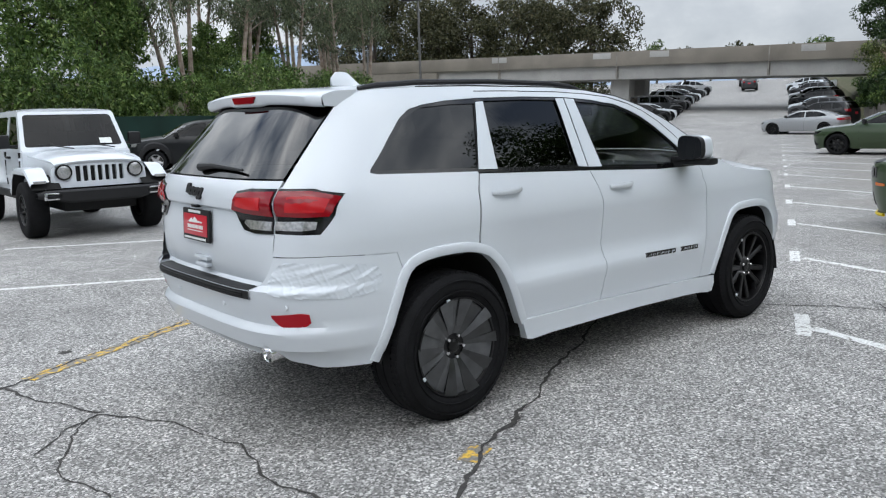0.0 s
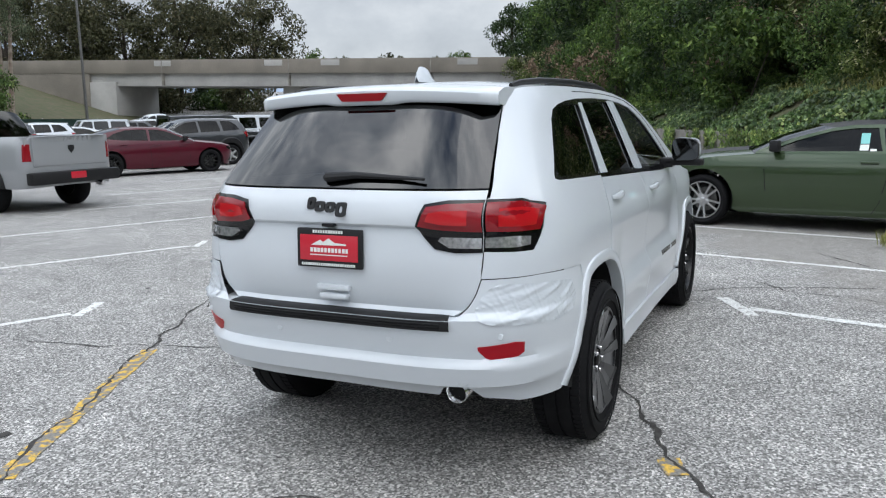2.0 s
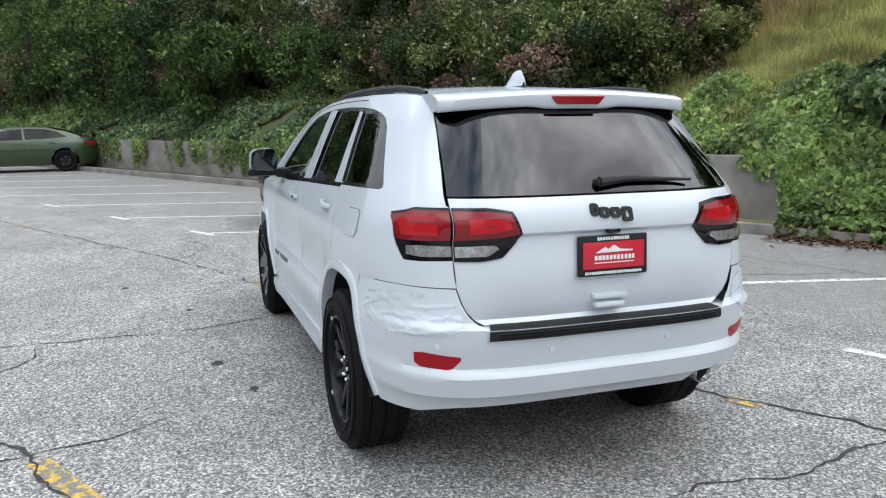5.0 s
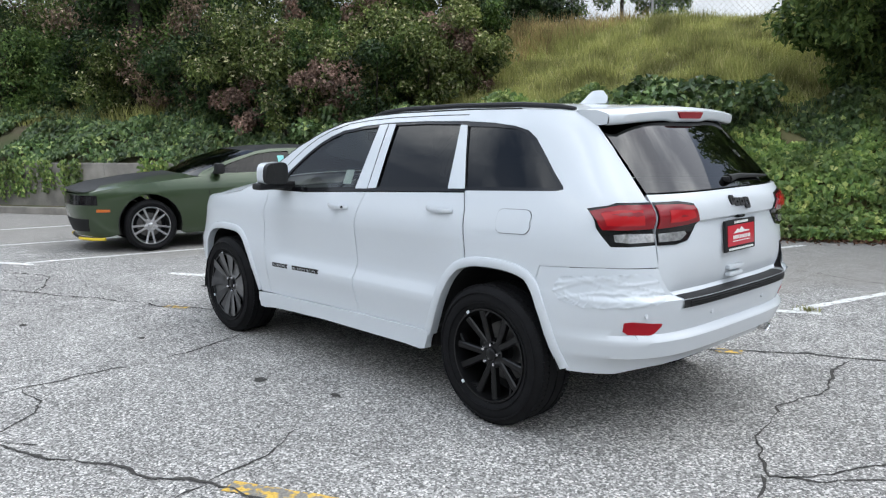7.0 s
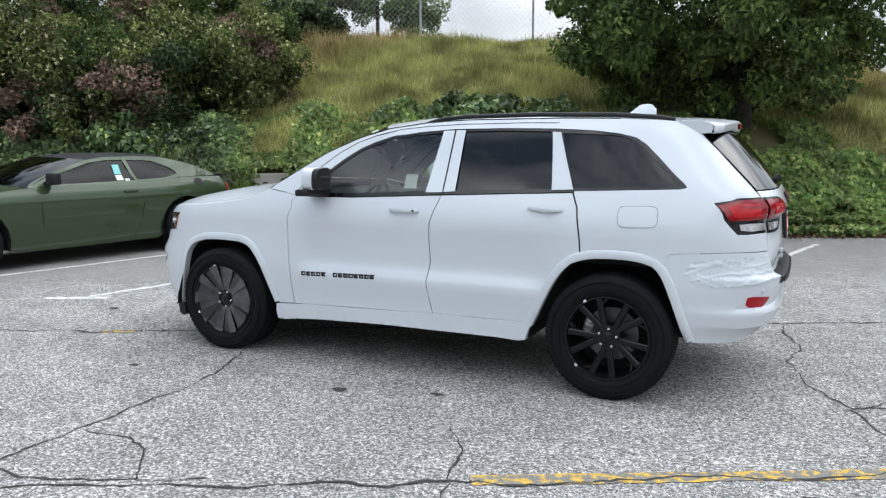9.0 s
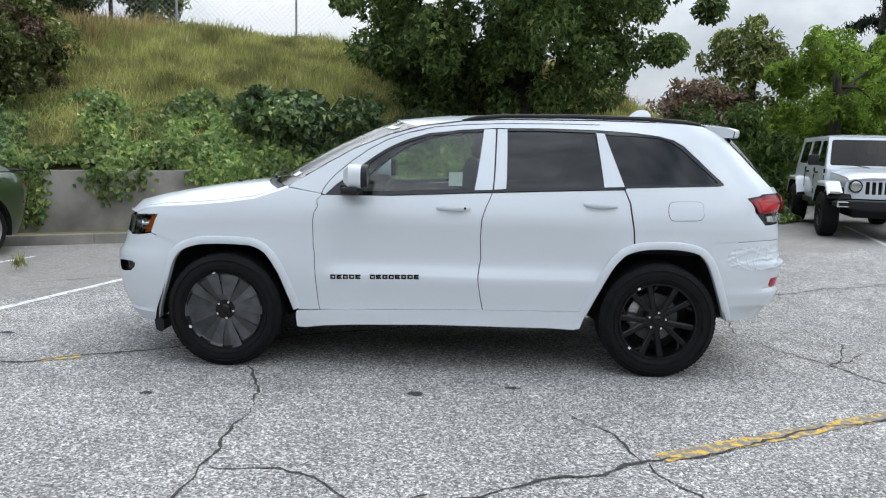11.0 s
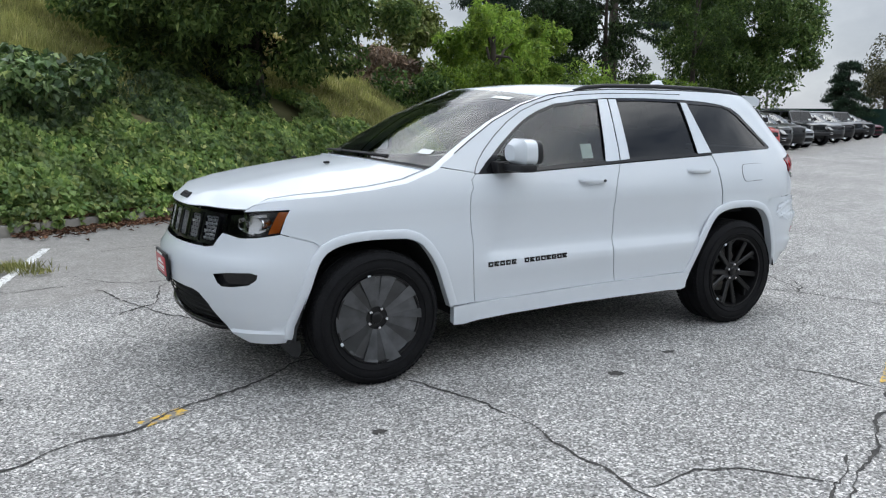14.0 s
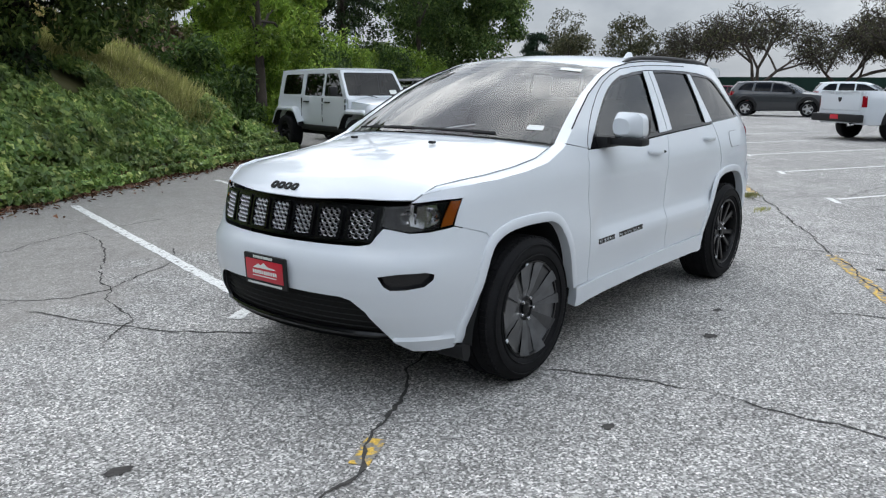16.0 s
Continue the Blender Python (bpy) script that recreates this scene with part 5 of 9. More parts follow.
    side_panel(SH, "bumper_bracket", X((1.72, 0.845), (1.74, 0.90), (1.90, 0.93), (1.96, 0.86), (1.90, 0.70), (1.85, 0.72)), WHITE, hero, s, step=0.06, off=-0.005, lip=0)
    side_panel(SH, "bumper_bracket", [("f", 0.535, 0.795), ("f", 0.562, 0.825), ("f", 0.600, 0.880), ("f", 0.64, 0.874), ("f", 0.72, 0.858), ("f", 0.72, 0.79)], WHITE, hero, s, step=0.04, off=-0.004, lip=0)
    side_panel(SH, "fog_lamp_pocket", fog, GLOSS_BLACK, hero, s, step=0.05, off=-0.035, lip=-0.034, label="black fog lamp pocket")
    # number plate sized badge bars and wipers come below

put = [(1.4575, 1, True), (1.4575, -1, False), (-1.4575, 1, False), (-1.4575, -1, True)]
for x, s, film in put:
    w = build_wheel(film=film)
    put_wheel(w, hero, x, s * 0.805, 0.386, 0, 11 if film else 29)

# ---- roof, hood, glass across the car ----
edge3 = lambda line: [tuple(SH.at(SH.ux(x, z), z)) for x, z in line]
roof_edge = [(0.18, 0.632, 1.645)] + edge3([p for p in ROOF_LINE if p[0] <= 0.2])
roof_c = [(0.38, 1.700), (0.36, 1.704), (0.02, 1.740), (-0.34, 1.752), (-1.05, 1.752), (-1.44, 1.738), (-1.70, 1.720), (-1.86, 1.702)]
loft(cross_strip(roof_edge, roof_c, 14, 2.2), "roof", WHITE, hero, lip=0.01, flip=True)
ws_edge = [(1.055, 0.800, 1.224), (0.935, 0.770, 1.300), (0.812, 0.742, 1.375), (0.61, 0.705, 1.489), (0.37, 0.665, 1.590), (0.18, 0.632, 1.645)]
ws_c = [(1.255, 1.262), (1.15, 1.325), (1.02, 1.40), (0.80, 1.515), (0.56, 1.625), (0.38, 1.700)]
pil = edge3([p for p in ROOF_LINE if p[0] > 0.1])
loft([[a, b] for a, b in zip(pil, ws_edge)], "windscreen_pillar", WHITE, hero, flip=False)
loft([[(a[0], -a[1], a[2]), (b[0], -b[1], b[2])] for a, b in zip(pil, ws_edge)], "windscreen_pillar", WHITE, hero, flip=True)
loft(cross_strip(ws_edge, ws_c, 14, 2.2), "windscreen", GLASS, hero, "clear windscreen with stickers", flip=True)
# black border round the windscreen and cowl
loft(cross_strip([(1.13, 0.785, 1.203), (1.05, 0.795, 1.220)], [(1.36, 1.235), (1.25, 1.258)], 14, 2.2), "cowl", PLASTIC, hero, flip=True)
hood_e = [(1.11, 0.800, 1.206), (1.26, 0.802, 1.154), (1.47, 0.795, 1.122), (1.70, 0.780, 1.100), (1.88, 0.760, 1.088), (2.02, 0.728, 1.069), (2.125, 0.690, 1.012)]
hood_c = [(1.30, 1.250), (1.45, 1.232), (1.64, 1.206), (1.88, 1.166), (2.08, 1.126), (2.25, 1.078), (2.335, 1.000)]
fend = edge3([(1.03, 1.222)] + hood_edge) + [(2.092, 0.716, 1.040)]
hood_in = [(1.055, 0.80, 1.224)] + hood_e[:6] + [(2.088, 0.703, 1.028)]
for s in (1, -1):
    rws = []
    for a, b in zip(fend, hood_in):
        rws.append([(a[0] + (b[0] - a[0]) * t, s * (a[1] + (b[1] - a[1]) * t), a[2] + (b[2] - a[2]) * t + 0.010 * math.sin(math.pi * t)) for t in (0, 0.25, 0.5, 0.75, 0.96)])
    loft(rws, "fender_top", WHITE, hero, flip=s < 0)
rows = cross_strip(hood_e, hood_c, 14, 2.6)
for i, r in enumerate(rows):
    for k, p in enumerate(r):
        b = 0.010 * math.exp(-((abs(p[1]) - 0.42) / 0.16) ** 2) * min(1, i / 2)
        r[k] = (p[0], p[1], p[2] + b)
loft(rows, "bonnet", WHITE, hero, "white bonnet with a few dirt marks", lip=0.007, flip=True)
# tailgate
gate = [(0.652, 1.276), (0.652, 1.05), (0.642, 0.93), (0.622, 0.871), (0.60, 0.832), (0.572, 0.802), (0.535, 0.782)]
gate = gate + [(-a, b) for a, b in gate[::-1]]
gate_panel = end_panel(SH, "tailgate", gate, -1, WHITE, hero, step=0.05, lip=0.02, label="white tailgate", levels=(0.80, 0.84, 0.90, 0.95, 1.128, 1.142, 1.19, 1.265), tuck=lambda y, z: np.interp(z, (0.78, 0.86, 0.98), (0.06, 0.028, 0)) * np.interp(abs(y), (0.50, 0.62), (1, 0.5)))
glass_out = [(0.655, 1.272), (0.636, 1.38), (0.612, 1.50), (0.588, 1.615)]
lo_e, hi_e = SH.face(np.array(0.653), np.array(1.284), -1), SH.face(np.array(0.588), np.array(1.625), -1)
lo_c, hi_c = SH.face(np.array(0.0), np.array(1.284), -1), SH.face(np.array(0.0), np.array(1.640), -1)
ts = np.linspace(0, 1, 9)
loft(cross_strip([tuple(lo_e + (hi_e - lo_e) * t + np.array((-0.006 - 0.018 * t * (1 - t), 0, 0))) for t in ts], [tuple((lo_c + (hi_c - lo_c) * t)[[0, 2]] + np.array((-0.002 - 0.03 * t * (1 - t), 0))) for t in ts], 16, 3.6), "rear_window", GLASS_DARK, hero, "dark rear window", lip=0.006)
# shelf of the bumper below the tailgate
loft([[(float(SH.face(np.array(y), np.array(0.77), -1)[0]) + dx, y, z) for dx, z in ((0.002, 0.771), (0.012, 0.7755), (0.14, 0.778))] for y in np.linspace(-0.62, 0.62, 21)], "bumper_shelf", WHITE, hero)
# step pad
bm = bmesh.new()
rows = []
for q in np.linspace(-1, 1, 23):
    row = []
    for back, half, z in ((-0.105, 0.505, 0.786), (-0.040, 0.520, 0.782), (-0.002, 0.532, 0.777), (0.009, 0.537, 0.769), (0.012, 0.538, 0.744), (0.007, 0.537, 0.731), (-0.004, 0.534, 0.727)):
        y = q * half
        row.append((float(SH.face(np.array(y), np.array(0.74), -1)[0]) - back, y, z))
    rows.append(row)
sp = loft(rows, "step_pad", PLASTIC, hero, "black ribbed bumper step pad")
for z in (0.761, 0.750, 0.739):
    bm = bmesh.new()
    tube(bm, [(float(SH.face(np.array(y), np.array(0.74), -1)[0]) - 0.0165, y, z) for y in np.linspace(-0.50, 0.50, 15)], 0.003, 5)
    part("rib", bm, PLASTIC, sp)
# spoiler with the high brake lamp
rows, under = [], []
for y in np.linspace(-0.60, 0.60, 49):
    q = abs(y) / 0.60
    lift = 0.030 * (1 - q**2)
    tip = -2.085 + 0.055 * q**2
    if q > 0.93:
        tip += 0.04 * (q - 0.93) / 0.07
    mid = 0.012 * (1 / (1 + math.exp((abs(y) - 0.175) / 0.014)))
    low = 1.606 + 0.85 * lift - mid
    rows.append([(-1.78, y, 1.687 + lift), (-1.92, y, 1.682 + lift), (tip + 0.03, y, 1.667 + lift), (tip + 0.008, y, 1.660 + lift), (tip, y, 1.650 + lift), (tip + 0.004, y, low + 0.012), (tip + 0.012, y, low + 0.003), (tip + 0.022, y, low)])
    under.append([(tip + 0.022, y, low), (tip + 0.05, y, low + 0.004), (-1.97 + 0.03 * q, y, 1.622 + 0.4 * lift), (-1.90, y, 1.62)])
spoiler = loft(rows, "roof_spoiler", WHITE, hero, "white roof spoiler with a red brake lamp")
# the black also stands in for shadow and dark reflection below the spoiler
loft(under, "spoiler_underside", PLASTIC, spoiler, "black underside")
bm = bmesh.new()
prism(bm, rounded([(-0.128, 1.671), (0.128, 1.671), (0.098, 1.637), (-0.098, 1.637)], 0.008, 3), -2.091, -2.04, lambda a, b, d: (d, a, b))
part("brake_lamp", bm, RED_LENS, spoiler, "narrow red high brake lamp")
for y0, y1 in ((-0.60, -0.596), (0.596, 0.60)):
    bm = bmesh.new()
    prism(bm, [(-1.78, 1.687), (-1.92, 1.682), (-1.975, 1.665), (-1.985, 1.65), (-1.975, 1.612), (-1.93, 1.608), (-1.88, 1.61)], y0, y1, lambda a, b, d: (a, d, b))
    part("spoiler_end", bm, WHITE, spoiler)
# aerial fin
rows = []
for t in np.linspace(0, 1, 10):
    x = -1.34 - 0.20 * t
    h = 0.078 * float(np.interp(t, (0, 0.08, 0.42, 0.55, 0.82, 0.92, 1.0), (0.0, 0.12, 0.86, 0.98, 1.0, 0.93, 0.62)))
    w = 0.035 * (0.4 + 0.6 * math.sin(math.pi * min(1, 0.15 + t * 0.85)))
    zb = 1.736
    rows.append([(x, w, zb), (x, w * 0.7, zb + h * 0.35), (x, w * 0.22, zb + h * 0.92), (x, 0, zb + h), (x, -w * 0.22, zb + h * 0.92), (x, -w * 0.7, zb + h * 0.35), (x, -w, zb)])
rows.append([(-1.545, a * 0.8, b) for _, a, b in rows[-1]])
rows.append([(-1.546, 0, 1.76)] * 7)
loft(rows, "aerial_fin", WHITE, hero, flip=False)
# tailgate and bonnet badges, as plain raised rings
def ring_badge(name, y0, y1, z0, z1, t, to, parent, material):
    out, inn = rounded([(y0, z0), (y1, z0), (y1, z1), (y0, z1)], 0.016, 4), rounded([(y0 - t, z0 + t), (y1 + t, z0 + t), (y1 + t, z1 - t), (y0 - t, z1 - t)], 0.008, 4)
    bm = bmesh.new()
    rows = [[bm.verts.new(to(a, b, d)) for a, b in ol] for ol, d in ((out, 0.0), (out, 0.012), (inn, 0.012), (inn, 0.0))]
    n = len(out)
    for r0, r1 in zip(rows, rows[1:]):
        for k in range(n):
            bm.faces.new((r0[k], r0[(k + 1) % n], r1[(k + 1) % n], r1[k]))
    bmesh.ops.recalc_face_normals(bm, faces=bm.faces[:])
    part(name, bm, material, parent)


xb = float(SH.face(np.array(0.05), np.array(1.21), -1)[0])
for y0, y1, z0, z1 in ((0.102, 0.066, 1.196, 1.246), (0.064, 0.018, 1.188, 1.230), (0.014, -0.032, 1.186, 1.228), (-0.038, -0.086, 1.170, 1.228)):
    ring_badge("tail_badge", y0, y1, z0, z1, 0.015, lambda a, b, d: (xb - d + 0.002 + (b - 1.21) * 0.35, a, b), hero, PLASTIC)
for k in range(4):
    y = 0.075 - 0.050 * k
    ring_badge("bonnet_badge", y, y - 0.042, 0.0, 0.042, 0.012, lambda a, b, d: (2.305 - b * 0.86 + d * 0.5, a, 1.026 + b * 0.66 + d * 0.5), hero, MATT_BLACK)


def dealer_plate(parent, x, z, tilt, end):
    """Red dealer plate in a black frame with pale bars for its writing; end: which way it looks."""
    hold = []
    m = pose(x, 0, z, 0, tilt, 0 if end > 0 else 180)
    bm = bmesh.new()
    box(bm, -0.012, 0.006, -0.158, 0.158, -0.082, 0.082, 0.008, m)
    fr = part("number_plate", bm, PLASTIC, parent, "red dealer plate in a black frame")
    bm = bmesh.new()
    box(bm, 0.006, 0.009, -0.140, 0.140, -0.052, 0.055, 0.001, m)
    part("plate_face", bm, PLATE_RED, fr)
    rnd = random.Random(4)
    for (y0, y1, zz, h) in ((-0.075, 0.075, 0.069, 0.013), (-0.132, 0.132, -0.068, 0.011), (-0.088, 0.088, -0.008, 0.018)):
        y = y0
        step = h * 0.95
        while y < y1 - 0.004:
            w = step * rnd.uniform(0.6, 0.78)
            bm = bmesh.new()
            box(bm, 0.0085, 0.0105, y, y + w, zz - h / 2, zz + h / 2, 0, m)
            part("plate_bar", bm, PAPER, fr)
            y += step
    bm = bmesh.new()
    prism(bm, [(-0.085, 0.012), (-0.04, 0.035), (-0.025, 0.026), (0.0, 0.042), (0.03, 0.024), (0.085, 0.020), (0.085, 0.014)], 0.0085, 0.0105, lambda a, b, d: m @ Vector((d, a, b)))
    part("plate_emblem", bm, PAPER, fr)
    bm = bmesh.new()
    box(bm, 0.0085, 0.0105, -0.09, 0.09, -0.030, -0.026, 0, m)
    part("plate_bar", bm, PAPER, fr)


dealer_plate(hero, -2.392, 1.036, -3, -1)
dealer_plate(hero, 2.452, 0.632, 3, 1)
# tailgate handle
for z0, z1, y in ((0.855, 0.880, 0.080), (0.818, 0.842, 0.068)):
    bm = bmesh.new()
    box(bm, -2.386, -2.350, -y, y, z0, z1, 0.010)
    part("tailgate_grip", bm, WHITE, hero)
bm = bmesh.new()
box(bm, -2.404, -2.37, -0.028, 0.028, 1.126, 1.142, 0.006)
part("rear_camera", bm, GLOSS_BLACK, hero)
# rear wiper
bm = bmesh.new()
wp = lambda y, z: tuple(SH.face(np.array(y), np.array(z), -1) + np.array((-0.03, 0, 0)))
tube(bm, [wp(0.035, 1.325), wp(-0.10, 1.335), wp(-0.41, 1.322)], [0.022, 0.014, 0.006], 8)
box(bm, -2.345, -2.30, 0.01, 0.05, 1.308, 1.338, 0.012)
part("rear_wiper", bm, PLASTIC, hero)
# tail pipe
bm = bmesh.new()
lathe(bm, [(-0.12, 0.036), (0.0, 0.040), (0.004, 0.043), (0.0, 0.046), (-0.14, 0.046)], 28)
bmesh.ops.transform(bm, matrix=pose(-2.315, -0.53, 0.452, 0, 0, 90) @ pose(0, 0, 0, -6, 0, 0), verts=bm.verts[:])
part("tail_pipe", bm, CHROME, hero, "chrome exhaust tip")
bm = bmesh.new()
lathe(bm, [(-0.05, 0.001), (-0.05, 0.037)], 20)
bmesh.ops.transform(bm, matrix=pose(-2.315, -0.53, 0.452, 0, 0, 90), verts=bm.verts[:])
part("tail_pipe_inside", bm, MATT_BLACK, hero)
# fuel flap on the left
side_panel(SH, "fuel_flap", X(*rounded([(-1.495, 1.180), (-1.725, 1.186), (-1.728, 1.066), (-1.50, 1.058)], 0.045, 5)), WHITE, hero, 1, off=0.0040, lip=0.0015, step=0.03)
side_panel(SH, "fuel_flap_gap", X(*rounded([(-1.4925, 1.1825), (-1.7275, 1.1885), (-1.7305, 1.0635), (-1.4975, 1.0555)], 0.046, 5)), MATT_BLACK, hero, 1, off=0.0012, lip=0, step=0.03)

# ---- grille ----
grille = end_panel(SH, "grille", [(0.585, 0.985), (0.30, 0.992), (0, 0.994), (-0.30, 0.992), (-0.585, 0.985), (-0.575, 0.83), (-0.545, 0.812), (0, 0.806), (0.545, 0.812), (0.575, 0.83)], 1, GLOSS_BLACK, hero, step=0.06, off=-0.020, lip=0, label="black grille with seven slots")
for k in range(7):
    yc = (k - 3) * 0.163
    out = rounded([(yc - 0.074, 0.980), (yc + 0.074, 0.980), (yc + 0.070, 0.822), (yc - 0.070, 0.822)], 0.022, 4)
    inn = rounded([(yc - 0.058, 0.968), (yc + 0.058, 0.968), (yc + 0.055, 0.834), (yc - 0.055, 0.834)], 0.016, 4)
    ring = end_panel(SH, "slot_ring", out, 1, GLOSS_BLACK, grille, holes=[inn], step=0.04, off=-0.004, lip=0.02)
    bm = bmesh.new()
    for r in range(7):
        for c in range(4):
            y, z = yc - 0.048 + (c + 0.5 * (r % 2)) * 0.032, 0.842 + r * 0.0200
            if abs(y - yc) > 0.056:
                continue
            c0 = SH.face(np.array(y), np.array(z), 1)
            ro, ri, rb = [], [], []
            for a in range(6):
                an = math.pi / 3 * a
                for ring_, k_, d_ in ((ro, 1.0, 0.010), (ri, 0.80, 0.012), (rb, 0.72, 0.030)):
                    yy, zz = y + 0.0200 * k_ * math.cos(an), z + 0.0112 * k_ * math.sin(an)
                    yy = yc + max(-0.058, min(0.058, yy - yc))
                    ring_.append(bm.verts.new((c0[0] - d_, yy, zz)))
            for a in range(6):
                bm.faces.new((ro[a], ro[(a + 1) % 6], ri[(a + 1) % 6], ri[a]))
                bm.faces.new((ri[a], ri[(a + 1) % 6], rb[(a + 1) % 6], rb[a]))
    part("honeycomb", bm, STEEL, ring, "silver honeycomb insert")
low = [(0.60, 0.352), (0.60, 0.385), (0.55, 0.48), (0.50, 0.555), (0.44, 0.572), (0, 0.58)]
low = low + [(-a, b) for a, b in low[-2::-1]] + [(-0.45, 0.335), (0, 0.33), (0.45, 0.335)]
lg = end_panel(SH, "lower_grille", low, 1, MATT_BLACK, hero, step=0.07, off=-0.055, lip=-0.03, label="black lower grille")
for z in np.arange(0.40, 0.55, 0.03):
    y1 = 0.64 - (z - 0.36) * 0.9
    bm = bmesh.new()
    pts = [tuple(SH.face(np.array(y), np.array(z), 1) + np.array((-0.035, 0, 0))) for y in np.linspace(-y1, y1, 15)]
    tube(bm, pts, 0.004, 5)
    part("grille_bar", bm, MATT_BLACK, lg)
bm = bmesh.new()
pts = [tuple(SH.face(np.array(y), np.array(0.365), 1) + np.array((-0.02, 0, 0))) for y in np.linspace(-0.62, 0.62, 19)]
tube(bm, pts, [0.008] + [0.018] * 17 + [0.008], 8)
part("lower_lip", bm, GLOSS_BLACK, hero)

# black air deflectors before the front wheels
for s in (1, -1):
    bm = bmesh.new()
    prism(bm, rounded([(1.90, 0.30), (1.965, 0.30), (1.955, 0.225), (1.915, 0.205), (1.895, 0.235)], 0.012, 3), 0.70, 0.86, lambda a, b, d: (a, s * d, b))
    part("air_deflector", bm, PLASTIC, hero)

# ---- underside and cabin ----
bm = bmesh.new()
box(bm, -2.05, 2.20, -0.54, 0.54, 0.33, 0.62, 0.05)
box(bm, -0.95, 0.92, -0.84, 0.84, 0.31, 0.60, 0.03)
part("underbody", bm, MATT_BLACK, hero)
bm = bmesh.new()
box(bm, 0.95, 2.10, -0.56, 0.56, 0.55, 0.98, 0.05)
part("engine_bay", bm, MATT_BLACK, hero)
for s in (-1, 1):
    bm = bmesh.new()
    box(bm, -1.0, 0.85, min(s * 0.80, s * 0.86), max(s * 0.80, s * 0.86), 0.45, 1.19, 0.01)
    box(bm, -2.0, -1.0, min(s * 0.70, s * 0.78), max(s * 0.70, s * 0.78), 0.92, 1.24, 0.01)
    part("door_lining", bm, CABIN, hero)
bm = bmesh.new()
box(bm, 0.55, 1.22, -0.78, 0.78, 0.80, 1.17, 0.05)
part("dashboard", bm, CABIN, hero)
bm = bmesh.new()
box(bm, -2.25, -1.15, -0.70, 0.70, 0.80, 0.95, 0.02)
part("boot_floor", bm, CABIN, hero)
bm = bmesh.new()
box(bm, -1.80, 0.10, -0.50, 0.50, 1.635, 1.655, 0.01)
part("roof_lining", bm, CABIN_PALE, hero)
for x0, ys in ((0.05, (0.38, -0.38)), (-0.85, (0.42, 0.0, -0.42))):
    for y in ys:
        bm = bmesh.new()
        box(bm, x0 - 0.02, x0 + 0.50, y - 0.25, y + 0.25, 0.70, 0.88, 0.05)
        box(bm, -0.07, 0.07, y - 0.24, y + 0.24, -0.02, 0.64, 0.05, pose(x0 - 0.10, 0, 0.80, 0, -16, 0))
        box(bm, -0.05, 0.05, y - 0.13, y + 0.13, 0.66, 0.84, 0.04, pose(x0 - 0.10, 0, 0.80, 0, -16, 0))
        part("seat", bm, CABIN, hero)
bm = bmesh.new()
ring = [(0.19 * math.cos(a), 0.19 * math.sin(a), 0) for a in np.linspace(0, 2 * math.pi, 29)]
tube(bm, ring, 0.016, 8, False)
tube(bm, [(-0.18, 0, 0), (0.18, 0, 0)], 0.02, 6)
tube(bm, [(0, 0, 0), (0, -0.18, 0)], 0.02, 6)
bmesh.ops.transform(bm, matrix=pose(0.47, 0.38, 1.10, 0, 62, 0), verts=bm.verts[:])
part("steering_wheel", bm, PLASTIC, hero)
bm = bmesh.new()
box(bm, -0.01, 0.01, -0.11, 0.11, -0.03, 0.03, 0.008, pose(0.62, 0, 1.56, 0, 10, 0))
part("rear_view_mirror", bm, PLASTIC, hero)
# stickers on the glass
c = SH.at(SH.ux(0.01, 1.29), 1.29)
side_panel(SH, "window_sticker", X((-0.041, 1.258), (-0.132, 1.260), (-0.134, 1.352), (-0.043, 1.350)), PAPER, hero, 1, off=-0.016, lip=0, step=0.08)
rowsW = cross_strip(ws_edge, ws_c, 14, 2.2)


def on_screen(i, k):
    """A place on the windscreen: i along its rows from the cowl, k across from the left edge."""
    i0, k0 = int(i), int(k)
    g = lambda a, b: Vector(rowsW[min(a, 5)][min(b, 28)])
    return g(i0, k0).lerp(g(i0 + 1, k0), i - i0).lerp(g(i0, k0 + 1).lerp(g(i0 + 1, k0 + 1), i - i0), k - k0)


for i0, i1, k0, k1 in ((0.75, 1.1, 1.5, 3.0), (4.35, 4.6, 2.0, 4.6)):
    bm = bmesh.new()
    g = [[bm.verts.new(on_screen(i, k) + Vector((0.002, 0, 0.003))) for k in np.linspace(k0, k1, 4)] for i in np.linspace(i0, i1, 3)]
    for r0, r1 in zip(g, g[1:]):
        for k in range(3):
            bm.faces.new((r0[k], r0[k + 1], r1[k + 1], r1[k]))
    part("windscreen_sticker", bm, PAPER, hero)
for y0, y1 in ((0.50, -0.12), (-0.05, -0.58)):
    bm = bmesh.new()
    kk = lambda y: (0.80 - y) / 0.80 * 14
    tube(bm, [on_screen(0.06, kk(y)) + Vector((0.02, 0, 0.022)) for y in np.linspace(y0, y1, 7)], [0.012, 0.011, 0.010, 0.009, 0.008, 0.007, 0.006], 6)
    part("front_wiper", bm, PLASTIC, hero)
for y in (0.30, -0.30):
    bm = bmesh.new()
    box(bm, 1.50, 1.53, y - 0.016, y + 0.016, 1.225, 1.240, 0.004)
    part("washer_jet", bm, PLASTIC, hero)

# ---- other cars ----
def arch_pts(cx, R, zb, n=13):
    """A wheel-arch opening from rear to front, as (x, z)."""
    a0 = math.asin(max(-0.6, min(0.9, (zb - R) / (R + 0.06))))
    return [(cx - (R + 0.06) * math.cos(a), R + 0.02 + (R + 0.06) * math.sin(a)) for a in np.linspace(a0, math.pi - a0, n)]


